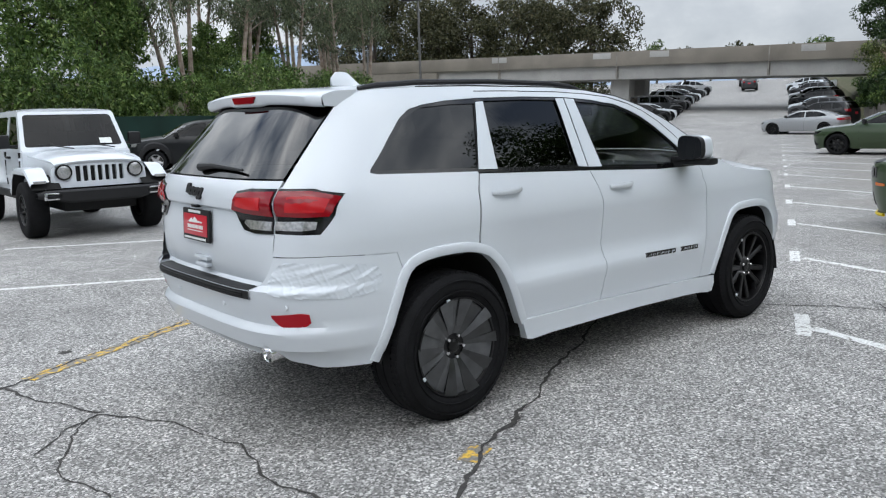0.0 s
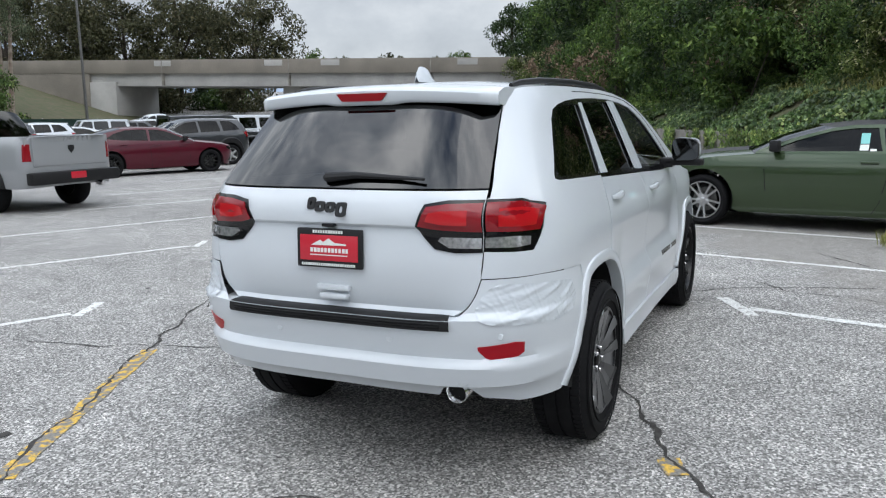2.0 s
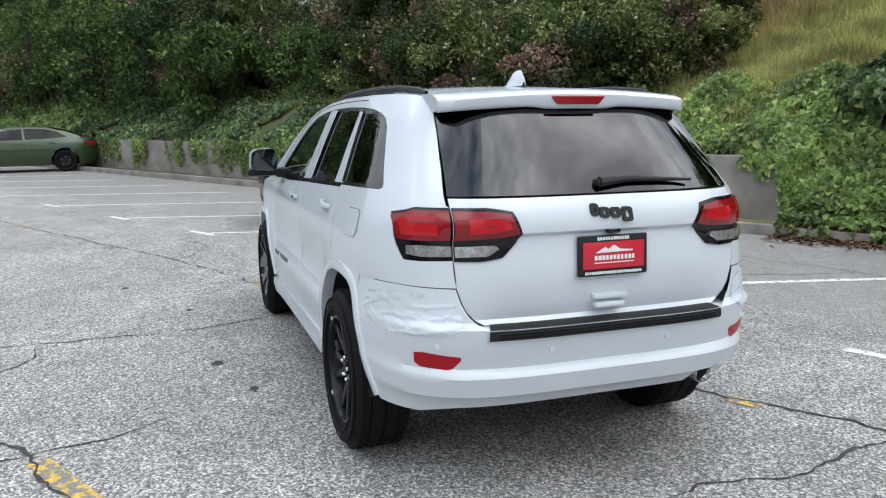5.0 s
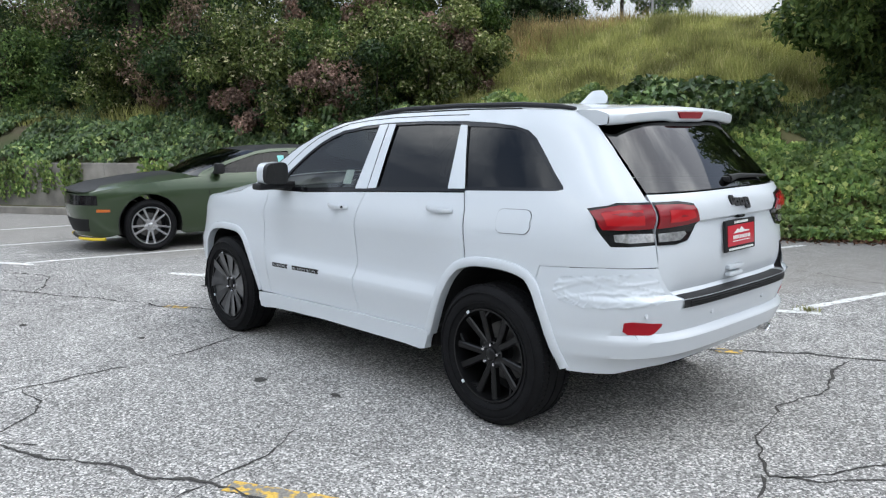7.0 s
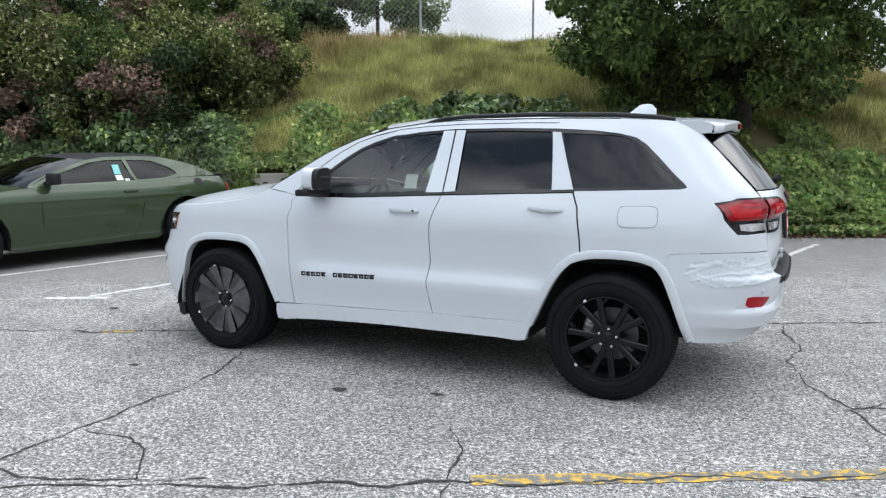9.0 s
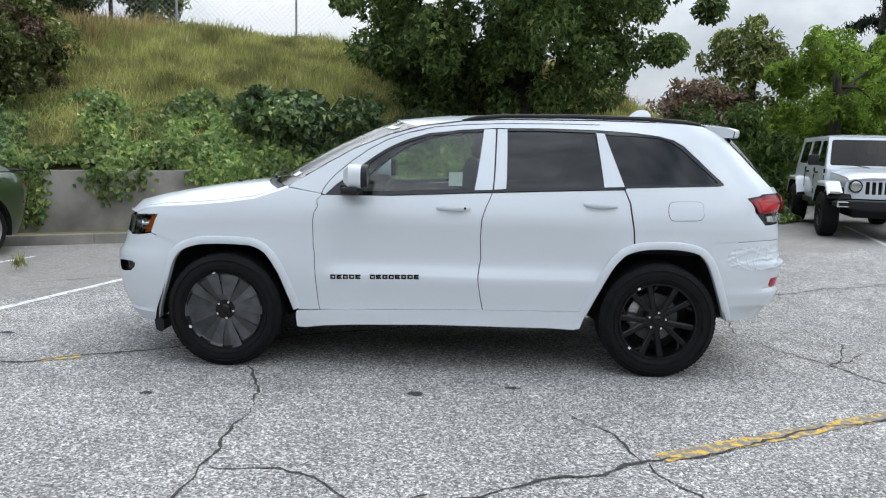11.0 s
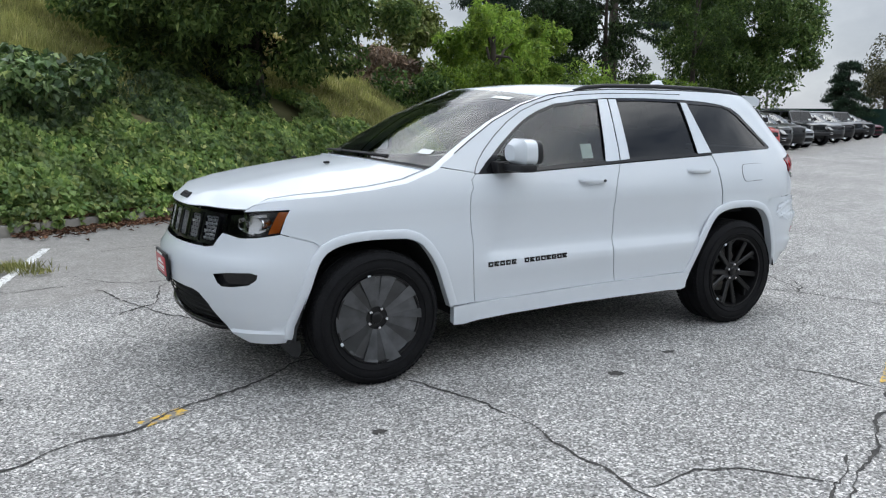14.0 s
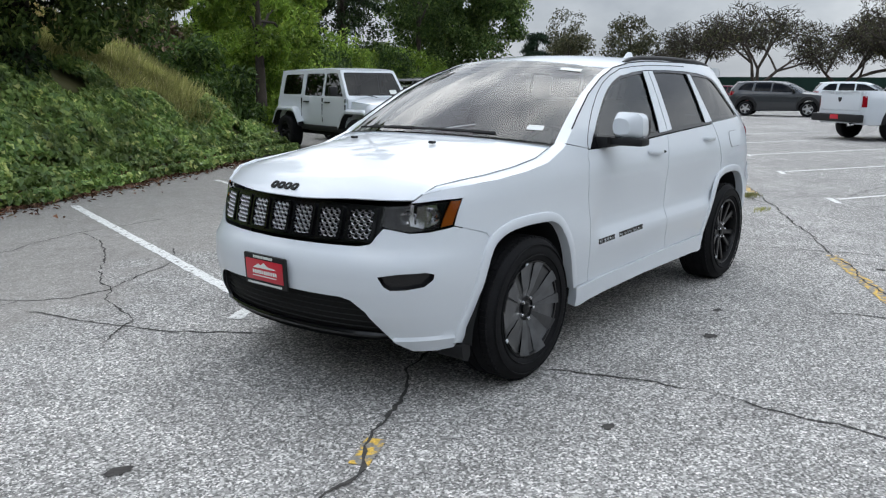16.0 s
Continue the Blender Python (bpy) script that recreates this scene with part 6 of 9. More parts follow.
def build_car(spec, paint, label, category="car", wheels=None, name=None):
    """A car of one of the kinds below; x forward, standing on z = 0."""
    s_ = spec
    car = tagged(new(name or s_["name"]), label, category)
    sh = Shell(s_["af"], s_["ar"], s_["w"], front=s_.get("front", (8, 2.6)), rear=s_.get("rear", (9, 3.0)))
    wx, R, zb = s_["axles"], s_["R"], s_["zb"]
    line = s_["line"]
    bottom = [("r", 0.0, zb + 0.06), ("r", 0.5, zb + 0.05), ("x", wx[1] - R - 0.35, zb + 0.03)]
    for cx in (wx[1], wx[0]):
        bottom += [("x", a, b) for a, b in arch_pts(cx, R, zb + 0.02)]
        if cx == wx[1]:
            bottom += [("x", cx + R + 0.12, zb), ("x", wx[0] - R - 0.12, zb)]
    bottom += [("x", wx[0] + R + 0.2, zb), ("f", 0.5, zb + 0.02), ("f", 0.0, zb + 0.02)]
    f0, r0 = line[0], line[-1]
    top = [("f", 0.0, f0[1] - 0.01), ("f", 0.55, f0[1] - 0.005)] + [("x", a, b) for a, b in line] + [("r", 0.55, r0[1]), ("r", 0.0, r0[1])]
    e3 = lambda pts: [tuple(sh.at(sh.ux(x, z), z)) for x, z in pts]
    for s in (1, -1):
        side_panel(sh, "body_side", bottom + top, paint, car, s, step=0.11, lip=0.012, levels=s_.get("levels", ()))
        if s_.get("frame"):
            side_panel(sh, "window_frame", [("x", a, b) for a, b in s_["frame"]], s_.get("frame_mat", paint), car, s, holes=[[("x", a, b) for a, b in h] for h in s_["windows"]], step=0.12, off=0.0, lip=0.012)
            for k, h in enumerate(s_["windows"]):
                side_panel(sh, "side_window", [("x", a, b) for a, b in h], GLASS_MID if k else s_.get("glass", GLASS_MID), car, s, step=0.2, off=-0.012, lip=0)
        for gap in s_.get("gaps", ()):
            for (xa, za), (xb_, zb_) in zip(gap, gap[1:]):
                side_panel(sh, "door_gap", [("x", xa - 0.004, za), ("x", xa + 0.005, za), ("x", xb_ + 0.005, zb_), ("x", xb_ - 0.004, zb_)], MATT_BLACK, car, s, step=0.3, off=0.0016, lip=0)
        for x, z in s_.get("handles", ()):
            y = float(sh.at(sh.ux(x, z), z)[1])
            bm = bmesh.new()
            box(bm, x - 0.10, x + 0.10, min(s * (y - 0.01), s * (y + 0.028)), max(s * (y - 0.01), s * (y + 0.028)), z - 0.015, z + 0.015, 0.012)
            part("door_handle", bm, s_.get("handle_mat", paint), car)
        for nm, poly, m_, off in s_.get("lamps", ()):
            side_panel(sh, nm, poly, m_, car, s, step=0.08, off=off, lip=0.012)
        # arch lining
        for cx in wx:
            rows = [[(cx + (x - cx), s * y, z) for x, z in arch_pts(cx, R, zb + 0.02, 17)] for y in (s_["track"] + 0.14, s_["track"] - 0.18)]
            loft(rows, "wheel_well", MATT_BLACK, car)
            if s_.get("flare"):
                ring, out = arch_pts(cx, R - 0.01, zb + 0.02, 21), arch_pts(cx, R + s_["flare"], zb + 0.02, 21)
                rws = []
                for f, o in ((0.0, 0.03), (0.1, 0.045), (0.8, 0.045), (1.0, 0.0)):
                    row = []
                    for (xa, za), (xb_, zb_) in zip(ring, out):
                        x, z = xa + (xb_ - xa) * f, za + (zb_ - za) * f
                        row.append((x, s * (float(sh.at(sh.ux(x, max(z, zb)), max(z, zb))[1]) + o), z))
                    rws.append(row)
                loft(rws, "arch_moulding", s_.get("flare_mat", PLASTIC), car)
        # mirror
        mx, mz = s_["mirror"]
        y = float(sh.at(sh.ux(mx, mz), mz)[1])
        bm = bmesh.new()
        box(bm, mx - 0.06, mx + 0.06, min(s * (y + 0.03), s * (y + 0.22)), max(s * (y + 0.03), s * (y + 0.22)), mz, mz + 0.15, 0.035)
        box(bm, mx - 0.03, mx + 0.05, min(s * (y - 0.05), s * (y + 0.08)), max(s * (y - 0.05), s * (y + 0.08)), mz - 0.01, mz + 0.04, 0.01)
        part("side_mirror", bm, s_.get("mirror_mat", PLASTIC), car)
    for nm, edge, centre, m_, pw in s_["strips"]:
        loft(cross_strip(e3(edge), centre, 8, pw), nm, paint if m_ is None else m_, car, lip=0.01 if m_ is None else 0, flip=True)
    for nm, poly, end, m_, off in s_.get("ends", ()):
        end_panel(sh, nm, poly, end, m_, car, step=0.12, off=off, lip=0.015)
    bm = bmesh.new()
    box(bm, wx[1] - 0.5, wx[0] + 0.55, -0.55, 0.55, zb, zb + 0.25, 0.04)
    box(bm, wx[1] + R + 0.12, wx[0] - R - 0.12, -0.8, 0.8, zb + 0.02, zb + 0.2, 0.04)
    part("underbody", bm, MATT_BLACK, car)
    if s_.get("cabin"):
        x0, x1, z0 = s_["cabin"]
        bm = bmesh.new()
        box(bm, x0, x1, -0.66, 0.66, z0 - 0.3, z0, 0.05)
        part("cabin", bm, CABIN, car)
        for x in s_["seats"]:
            for y in (0.36, -0.36):
                bm = bmesh.new()
                box(bm, -0.06, 0.06, y - 0.23, y + 0.23, -0.1, 0.42, 0.05, pose(x, 0, z0, 0, -15, 0))
                part("seat", bm, CABIN, car)
    for fn in s_.get("extra", ()):
        fn(car, sh, paint)
    for x in wx:
        for s in (1, -1):
            w = copy_thing(wheels, Matrix())
            put_wheel(w, car, x, s * s_["track"], R, 0, random.Random(int(x * 7) + s).uniform(0, 70))
    return car


def two(*pts):
    """An outline with its mirror image across the car."""
    return list(pts) + [(-a, b) for a, b in pts[::-1]]


def low_lip(z, x):
    def fn(car, sh, paint):
        bm = bmesh.new()
        pts = [tuple(sh.face(np.array(y), np.array(z), 1)) for y in np.linspace(-0.72, 0.72, 13)]
        tube(bm, [(a + 0.015, b, c) for a, b, c in pts], 0.02, 6)
        part("front_lip", bm, PLASTIC, car)
    return fn


def yellow_lip(car, sh, paint):
    """Yellow transport guards on the front splitter."""
    for s in (1, -1):
        bm = bmesh.new()
        pts = [tuple(sh.face(np.array(s * y), np.array(0.19), 1)) for y in np.linspace(0.36, 0.74, 6)]
        tube(bm, [(a + 0.04, b, c) for a, b, c in pts], 0.022, 6)
        part("splitter_guard", bm, SAFETY_YELLOW, car, "yellow transport guard")


def deck_spoiler(car, sh, paint):
    bm = bmesh.new()
    box(bm, -2.50, -2.28, -0.72, 0.72, 1.052, 1.075, 0.01)
    for y in (-0.45, 0.45):
        box(bm, -2.44, -2.34, y - 0.04, y + 0.04, 0.99, 1.06, 0.01)
    part("rear_spoiler", bm, PLASTIC, car)


def bonnet_stripe(car, sh, paint):
    """Matt black centre of the bonnet."""
    ed = [(0.88, 0.72, 1.008), (1.4, 0.74, 0.962), (1.95, 0.72, 0.897), (2.27, 0.66, 0.834)]
    loft(cross_strip(ed, [(1.06, 1.062), (1.62, 1.022), (2.14, 0.952), (2.42, 0.862)], 8, 2.4), "bonnet_stripe", PLASTIC, car, flip=True)


SAFETY_YELLOW = mat("safety_yellow", (0.75, 0.55, 0.02), rough=0.5)

CHALLENGER = dict(
    name="coupe_car", axles=(1.475, -1.475), R=0.355, zb=0.21, track=0.81,
    af=[(0.15, 2.30), (0.35, 2.38), (0.60, 2.43), (0.80, 2.41), (1.0, 2.3), (1.06, 2.6), (1.5, 3.0)],
    ar=[(0.15, 2.40), (0.40, 2.52), (0.70, 2.57), (0.95, 2.56), (1.06, 2.45), (1.2, 2.6), (1.5, 3.0)],
    w=[(0.15, 0.84), (0.30, 0.90), (0.50, 0.932), (0.72, 0.948), (0.82, 0.958), (0.85, 0.952), (0.95, 0.922), (1.03, 0.875), (1.10, 0.81), (1.25, 0.73), (1.40, 0.62), (1.45, 0.55)],
    line=[(2.28, 0.815), (1.9, 0.885), (1.3, 0.955), (0.75, 1.000), (0.2, 1.008), (-0.6, 1.005), (-1.0, 1.02), (-1.5, 1.055), (-2.0, 1.05), (-2.42, 1.015)], levels=(0.62, 0.72, 0.82, 0.85, 0.95),
    frame=[(0.80, 1.003), (0.35, 1.20), (-0.12, 1.328), (-0.35, 1.36), (-0.9, 1.365), (-1.25, 1.345), (-1.75, 1.22), (-2.12, 1.065), (-1.5, 1.058), (-1.0, 1.022), (-0.6, 1.007), (0.2, 1.010)],
    windows=[[(0.60, 1.035), (0.30, 1.17), (-0.10, 1.285), (-0.35, 1.316), (-0.62, 1.32), (-0.70, 1.04), (0.2, 1.03)], [(-0.74, 1.045), (-0.68, 1.313), (-0.9, 1.312), (-1.08, 1.29), (-1.33, 1.19), (-1.42, 1.11), (-1.20, 1.06)]],
    gaps=[[(0.62, 0.98), (0.66, 0.80), (0.60, 0.26)], [(-0.74, 1.0), (-0.78, 0.75), (-0.70, 0.40), (-0.62, 0.26)]], handles=[(-0.58, 0.90)],
    lamps=[("tail_lamp", [("r", 0.80, 0.93), ("r", 0.05, 0.95), ("r", 0.05, 0.82), ("r", 0.80, 0.80)], RED_DEEP, 0.004), ("side_marker", [("x", -2.22, 0.68), ("x", -2.34, 0.68), ("x", -2.34, 0.645), ("x", -2.22, 0.645)], RED_LENS, 0.003),
           ("side_marker", [("x", 1.98, 0.60), ("x", 2.14, 0.605), ("x", 2.14, 0.565), ("x", 1.98, 0.565)], AMBER, 0.003), ("front_grille", [("f", 0.0, 0.80), ("f", 0.80, 0.79), ("f", 0.80, 0.66), ("f", 0.0, 0.66)], GLOSS_BLACK, 0.004),
           ("lower_intake", [("f", 0.0, 0.47), ("f", 0.68, 0.47), ("f", 0.62, 0.30), ("f", 0.0, 0.28)], MATT_BLACK, 0.004), ("headlamp", [("f", 0.76, 0.775), ("f", 0.62, 0.775), ("f", 0.62, 0.68), ("f", 0.76, 0.68)], GLOSS_BLACK, 0.010), ("fuel_cap", [("x", -1.72 + 0.075 * math.cos(a), 0.98 + 0.055 * math.sin(a)) for a in np.linspace(0, 6.28, 13)[:-1]], PLASTIC, 0.006)],
    mirror=(0.52, 1.03), strips=[("bonnet", [(2.26, 0.82), (1.9, 0.885), (1.3, 0.955), (0.78, 1.0)], [(2.40, 0.845), (2.1, 0.935), (1.45, 1.02), (0.95, 1.055)], None, 2.6), ("windscreen", [(0.80, 1.003), (0.35, 1.20), (-0.12, 1.328)], [(1.02, 1.045), (0.62, 1.24), (0.18, 1.368)], GLASS_MID, 2.4),
            ("roof", [(-0.12, 1.328), (-0.35, 1.36), (-0.9, 1.365), (-1.25, 1.345)], [(0.18, 1.368), (-0.30, 1.412), (-0.9, 1.412), (-1.32, 1.382)], PLASTIC, 2.4), ("rear_window", [(-1.25, 1.345), (-1.75, 1.22), (-2.05, 1.09)], [(-1.32, 1.382), (-1.82, 1.26), (-2.15, 1.12)], GLASS_DARK, 2.4),
            ("boot_lid", [(-2.0, 1.052), (-2.2, 1.045), (-2.42, 1.016)], [(-2.1, 1.12), (-2.3, 1.085), (-2.55, 1.03)], None, 2.4)],
    cabin=(-1.6, 0.9, 0.95), seats=(-0.25, -1.1), extra=[low_lip(0.20, 0), yellow_lip, deck_spoiler, bonnet_stripe])

SEDAN = dict(
    name="sedan_car", axles=(1.525, -1.525), R=0.35, zb=0.21, track=0.80,
    af=[(0.15, 2.34), (0.35, 2.42), (0.60, 2.46), (0.78, 2.43), (0.95, 2.3), (1.06, 2.6), (1.5, 3.0)],
    ar=[(0.15, 2.42), (0.40, 2.53), (0.70, 2.57), (0.95, 2.57), (1.08, 2.5), (1.2, 2.6), (1.5, 3.0)],
    w=[(0.15, 0.84), (0.30, 0.895), (0.50, 0.935), (0.70, 0.945), (0.85, 0.93), (0.97, 0.91), (1.04, 0.87), (1.12, 0.81), (1.28, 0.72), (1.43, 0.60), (1.48, 0.54)],
    line=[(2.30, 0.79), (1.9, 0.87), (1.3, 0.94), (0.95, 0.985), (0.3, 1.0), (-0.6, 1.02), (-1.3, 1.055), (-1.9, 1.085), (-2.42, 1.07)], levels=(0.60, 0.78, 0.82),
    frame=[(1.0, 0.985), (0.6, 1.19), (0.22, 1.35), (0.0, 1.41), (-0.6, 1.435), (-1.1, 1.41), (-1.6, 1.30), (-2.12, 1.095), (-1.6, 1.075), (-1.0, 1.04), (-0.3, 1.015), (0.3, 1.003)],
    windows=[[(0.80, 1.02), (0.55, 1.16), (0.20, 1.315), (0.0, 1.362), (-0.30, 1.375), (-0.34, 1.04), (0.3, 1.025)], [(-0.40, 1.045), (-0.37, 1.378), (-0.6, 1.385), (-1.0, 1.368), (-1.35, 1.28), (-1.62, 1.13), (-1.2, 1.075)]],
    gaps=[[(0.82, 0.97), (0.88, 0.75), (0.80, 0.27)], [(-0.38, 1.0), (-0.36, 0.7), (-0.33, 0.27)], [(-1.3, 1.04), (-1.28, 0.86), (-1.12, 0.62)]], handles=[(-0.18, 0.90), (-1.15, 0.94)],
    lamps=[("tail_lamp", [("r", 0.84, 0.97), ("r", 0.0, 0.99), ("r", 0.0, 0.86), ("r", 0.84, 0.85)], RED_DEEP, 0.004), ("front_grille", [("f", 0.0, 0.74), ("f", 0.58, 0.735), ("f", 0.55, 0.60), ("f", 0.0, 0.59)], GLOSS_BLACK, 0.004),
           ("headlamp", [("x", 2.05, 0.79), ("f", 0.62, 0.745), ("f", 0.60, 0.66), ("x", 2.20, 0.68)], GLOSS_BLACK, 0.005), ("lower_intake", [("f", 0.0, 0.50), ("f", 0.60, 0.50), ("f", 0.74, 0.32), ("f", 0.0, 0.30)], MATT_BLACK, 0.004)],
    mirror=(0.70, 1.02), strips=[("bonnet", [(2.28, 0.795), (1.9, 0.87), (1.3, 0.94), (0.98, 0.983)], [(2.42, 0.82), (2.1, 0.93), (1.5, 1.0), (1.2, 1.03)], None, 2.6), ("windscreen", [(1.0, 0.985), (0.6, 1.19), (0.22, 1.35)], [(1.22, 1.03), (0.85, 1.22), (0.48, 1.385)], GLASS, 2.4),
            ("roof", [(0.22, 1.35), (0.0, 1.41), (-0.6, 1.435), (-1.1, 1.41)], [(0.48, 1.385), (0.05, 1.455), (-0.6, 1.48), (-1.2, 1.445)], None, 2.4), ("rear_window", [(-1.1, 1.41), (-1.6, 1.30), (-2.05, 1.12)], [(-1.2, 1.445), (-1.72, 1.32), (-2.18, 1.14)], GLASS_DARK, 2.4),
            ("boot_lid", [(-2.0, 1.087), (-2.2, 1.08), (-2.42, 1.07)], [(-2.12, 1.14), (-2.35, 1.12), (-2.56, 1.085)], None, 2.4)],
    cabin=(-1.7, 1.1, 0.93), seats=(0.0, -1.0), extra=[low_lip(0.2, 0)])

SUV = dict(
    name="suv_car", axles=(1.42, -1.42), R=0.37, zb=0.28, track=0.80,
    af=[(0.25, 2.24), (0.45, 2.34), (0.65, 2.37), (0.95, 2.32), (1.08, 2.2), (1.16, 2.5), (1.7, 3.0)],
    ar=[(0.25, 2.15), (0.45, 2.32), (0.80, 2.36), (1.15, 2.32), (1.25, 2.30), (1.45, 2.20), (1.65, 2.06), (1.72, 2.0)],
    w=[(0.25, 0.85), (0.45, 0.91), (0.68, 0.925), (0.85, 0.915), (1.02, 0.91), (1.12, 0.885), (1.22, 0.84), (1.45, 0.75), (1.62, 0.67), (1.70, 0.60)],
    line=[(2.12, 0.99), (1.8, 1.055), (1.3, 1.10), (1.0, 1.125), (0.2, 1.15), (-0.8, 1.18), (-1.9, 1.22)], levels=(0.70, 0.74, 1.02),
    frame=[(1.08, 1.125), (0.75, 1.32), (0.40, 1.52), (0.15, 1.61), (-0.4, 1.655), (-1.2, 1.655), (-1.85, 1.61), (-2.02, 1.43), (-2.16, 1.235), (-1.6, 1.21), (-0.8, 1.183), (0.2, 1.153)],
    windows=[[(0.85, 1.165), (0.65, 1.32), (0.36, 1.48), (0.14, 1.565), (-0.22, 1.60), (-0.25, 1.20), (0.2, 1.175)], [(-0.33, 1.205), (-0.30, 1.603), (-1.0, 1.605), (-1.08, 1.225)], [(-1.18, 1.23), (-1.12, 1.602), (-1.5, 1.585), (-1.72, 1.45), (-1.84, 1.27)]],
    gaps=[[(0.86, 1.12), (0.92, 0.95), (0.82, 0.40)], [(-0.28, 1.14), (-0.24, 0.75), (-0.28, 0.40)], [(-1.12, 1.17), (-1.16, 0.95), (-1.02, 0.65)]], handles=[(-0.12, 1.05), (-0.98, 1.08)],
    lamps=[("tail_lamp", [("x", -1.98, 1.18), ("r", 0.50, 1.19), ("r", 0.50, 1.02), ("x", -2.10, 1.0)], RED_LENS, 0.005), ("front_grille", [("f", 0.0, 0.96), ("f", 0.56, 0.95), ("f", 0.54, 0.80), ("f", 0.0, 0.79)], GLOSS_BLACK, 0.005),
           ("headlamp", [("x", 1.95, 0.99), ("f", 0.60, 0.95), ("f", 0.60, 0.86), ("x", 2.04, 0.87)], CLEAR_LENS, 0.005), ("lower_intake", [("f", 0.0, 0.58), ("f", 0.55, 0.57), ("f", 0.68, 0.40), ("f", 0.0, 0.38)], PLASTIC, 0.005), ("number_plate", [("r", 0.0, 1.0), ("r", 0.16, 1.0), ("r", 0.16, 0.85), ("r", 0.0, 0.85)], PLATE_RED, 0.006)],
    flare=0.10, mirror=(0.72, 1.17), strips=[("bonnet", [(2.10, 1.0), (1.8, 1.055), (1.3, 1.10), (1.05, 1.123)], [(2.28, 1.02), (2.0, 1.13), (1.5, 1.19), (1.28, 1.215)], None, 2.6), ("windscreen", [(1.08, 1.125), (0.75, 1.32), (0.40, 1.52)], [(1.30, 1.2), (0.98, 1.38), (0.62, 1.575)], GLASS, 2.4),
            ("roof", [(0.40, 1.52), (0.15, 1.61), (-0.4, 1.655), (-1.2, 1.655), (-1.85, 1.61)], [(0.62, 1.575), (0.2, 1.68), (-0.4, 1.715), (-1.2, 1.71), (-2.05, 1.67)], None, 2.4), ("rear_window", [(-1.85, 1.61), (-2.02, 1.43), (-2.15, 1.25)], [(-2.0, 1.63), (-2.18, 1.45), (-2.30, 1.25)], GLASS_DARK, 3.0),
            ],
    cabin=(-2.0, 1.1, 1.08), seats=(0.0, -0.9), extra=[])

PICKUP = dict(
    name="pickup_truck", axles=(1.785, -1.785), R=0.40, zb=0.42, track=0.85,
    af=[(0.3, 2.68), (0.5, 2.78), (0.8, 2.82), (1.1, 2.76), (1.25, 2.6), (1.33, 3.4), (2.0, 4.0)],
    ar=[(0.3, 2.85), (0.5, 2.90), (0.8, 2.92), (1.35, 2.92), (1.45, 3.2), (2.0, 3.6)],
    w=[(0.3, 0.90), (0.5, 0.965), (0.75, 0.985), (1.0, 0.98), (1.2, 0.965), (1.30, 0.93), (1.38, 0.88), (1.6, 0.80), (1.83, 0.70), (1.9, 0.62)], rear=(26, 8),
    line=[(2.55, 1.10), (2.1, 1.19), (1.6, 1.23), (1.4, 1.25), (0.3, 1.27), (-0.62, 1.29), (-0.66, 1.36), (-2.86, 1.37)], levels=(0.75, 0.80, 1.15),
    frame=[(1.45, 1.25), (1.1, 1.45), (0.75, 1.66), (0.45, 1.78), (-0.1, 1.82), (-0.50, 1.80), (-0.62, 1.55), (-0.64, 1.292), (0.3, 1.273)],
    windows=[[(1.22, 1.29), (1.0, 1.46), (0.72, 1.62), (0.45, 1.725), (0.28, 1.74), (0.26, 1.31)], [(0.18, 1.31), (0.20, 1.745), (-0.1, 1.765), (-0.42, 1.755), (-0.54, 1.55), (-0.55, 1.33)]],
    gaps=[[(1.15, 1.22), (1.2, 1.0), (1.1, 0.52)], [(0.22, 1.25), (0.24, 0.52)], [(-0.60, 1.27), (-0.60, 0.52)], [(-0.66, 1.33), (-0.66, 0.50)]], handles=[(0.36, 1.18), (-0.46, 1.2)],
    lamps=[("tail_lamp", [("x", -2.82, 1.24), ("r", 0.80, 1.24), ("r", 0.80, 0.94), ("x", -2.82, 0.94)], RED_LENS, 0.008), ("front_grille", [("f", 0.0, 1.10), ("f", 0.55, 1.10), ("f", 0.5, 0.80), ("f", 0.0, 0.78)], GLOSS_BLACK, 0.01), ("headlamp", [("x", 2.55, 1.08), ("f", 0.62, 1.08), ("f", 0.62, 0.92), ("x", 2.6, 0.92)], CLEAR_LENS, 0.005)],
    flare=0.09, mirror=(1.05, 1.30), strips=[("bonnet", [(2.55, 1.105), (2.1, 1.19), (1.6, 1.23), (1.43, 1.248)], [(2.72, 1.13), (2.3, 1.27), (1.8, 1.32), (1.64, 1.335)], None, 2.8), ("windscreen", [(1.45, 1.25), (1.1, 1.45), (0.75, 1.66)], [(1.66, 1.33), (1.35, 1.52), (0.98, 1.72)], GLASS, 2.4),
            ("roof", [(0.75, 1.66), (0.45, 1.78), (-0.1, 1.82), (-0.50, 1.80)], [(0.98, 1.72), (0.5, 1.86), (-0.1, 1.90), (-0.58, 1.87)], None, 2.6), ("rear_window", [(-0.50, 1.80), (-0.62, 1.55), (-0.64, 1.30)], [(-0.58, 1.87), (-0.66, 1.6), (-0.68, 1.30)], GLASS_DARK, 4.0)],
    cabin=(-0.5, 1.5, 1.15), seats=(0.4, -0.3), extra=[])


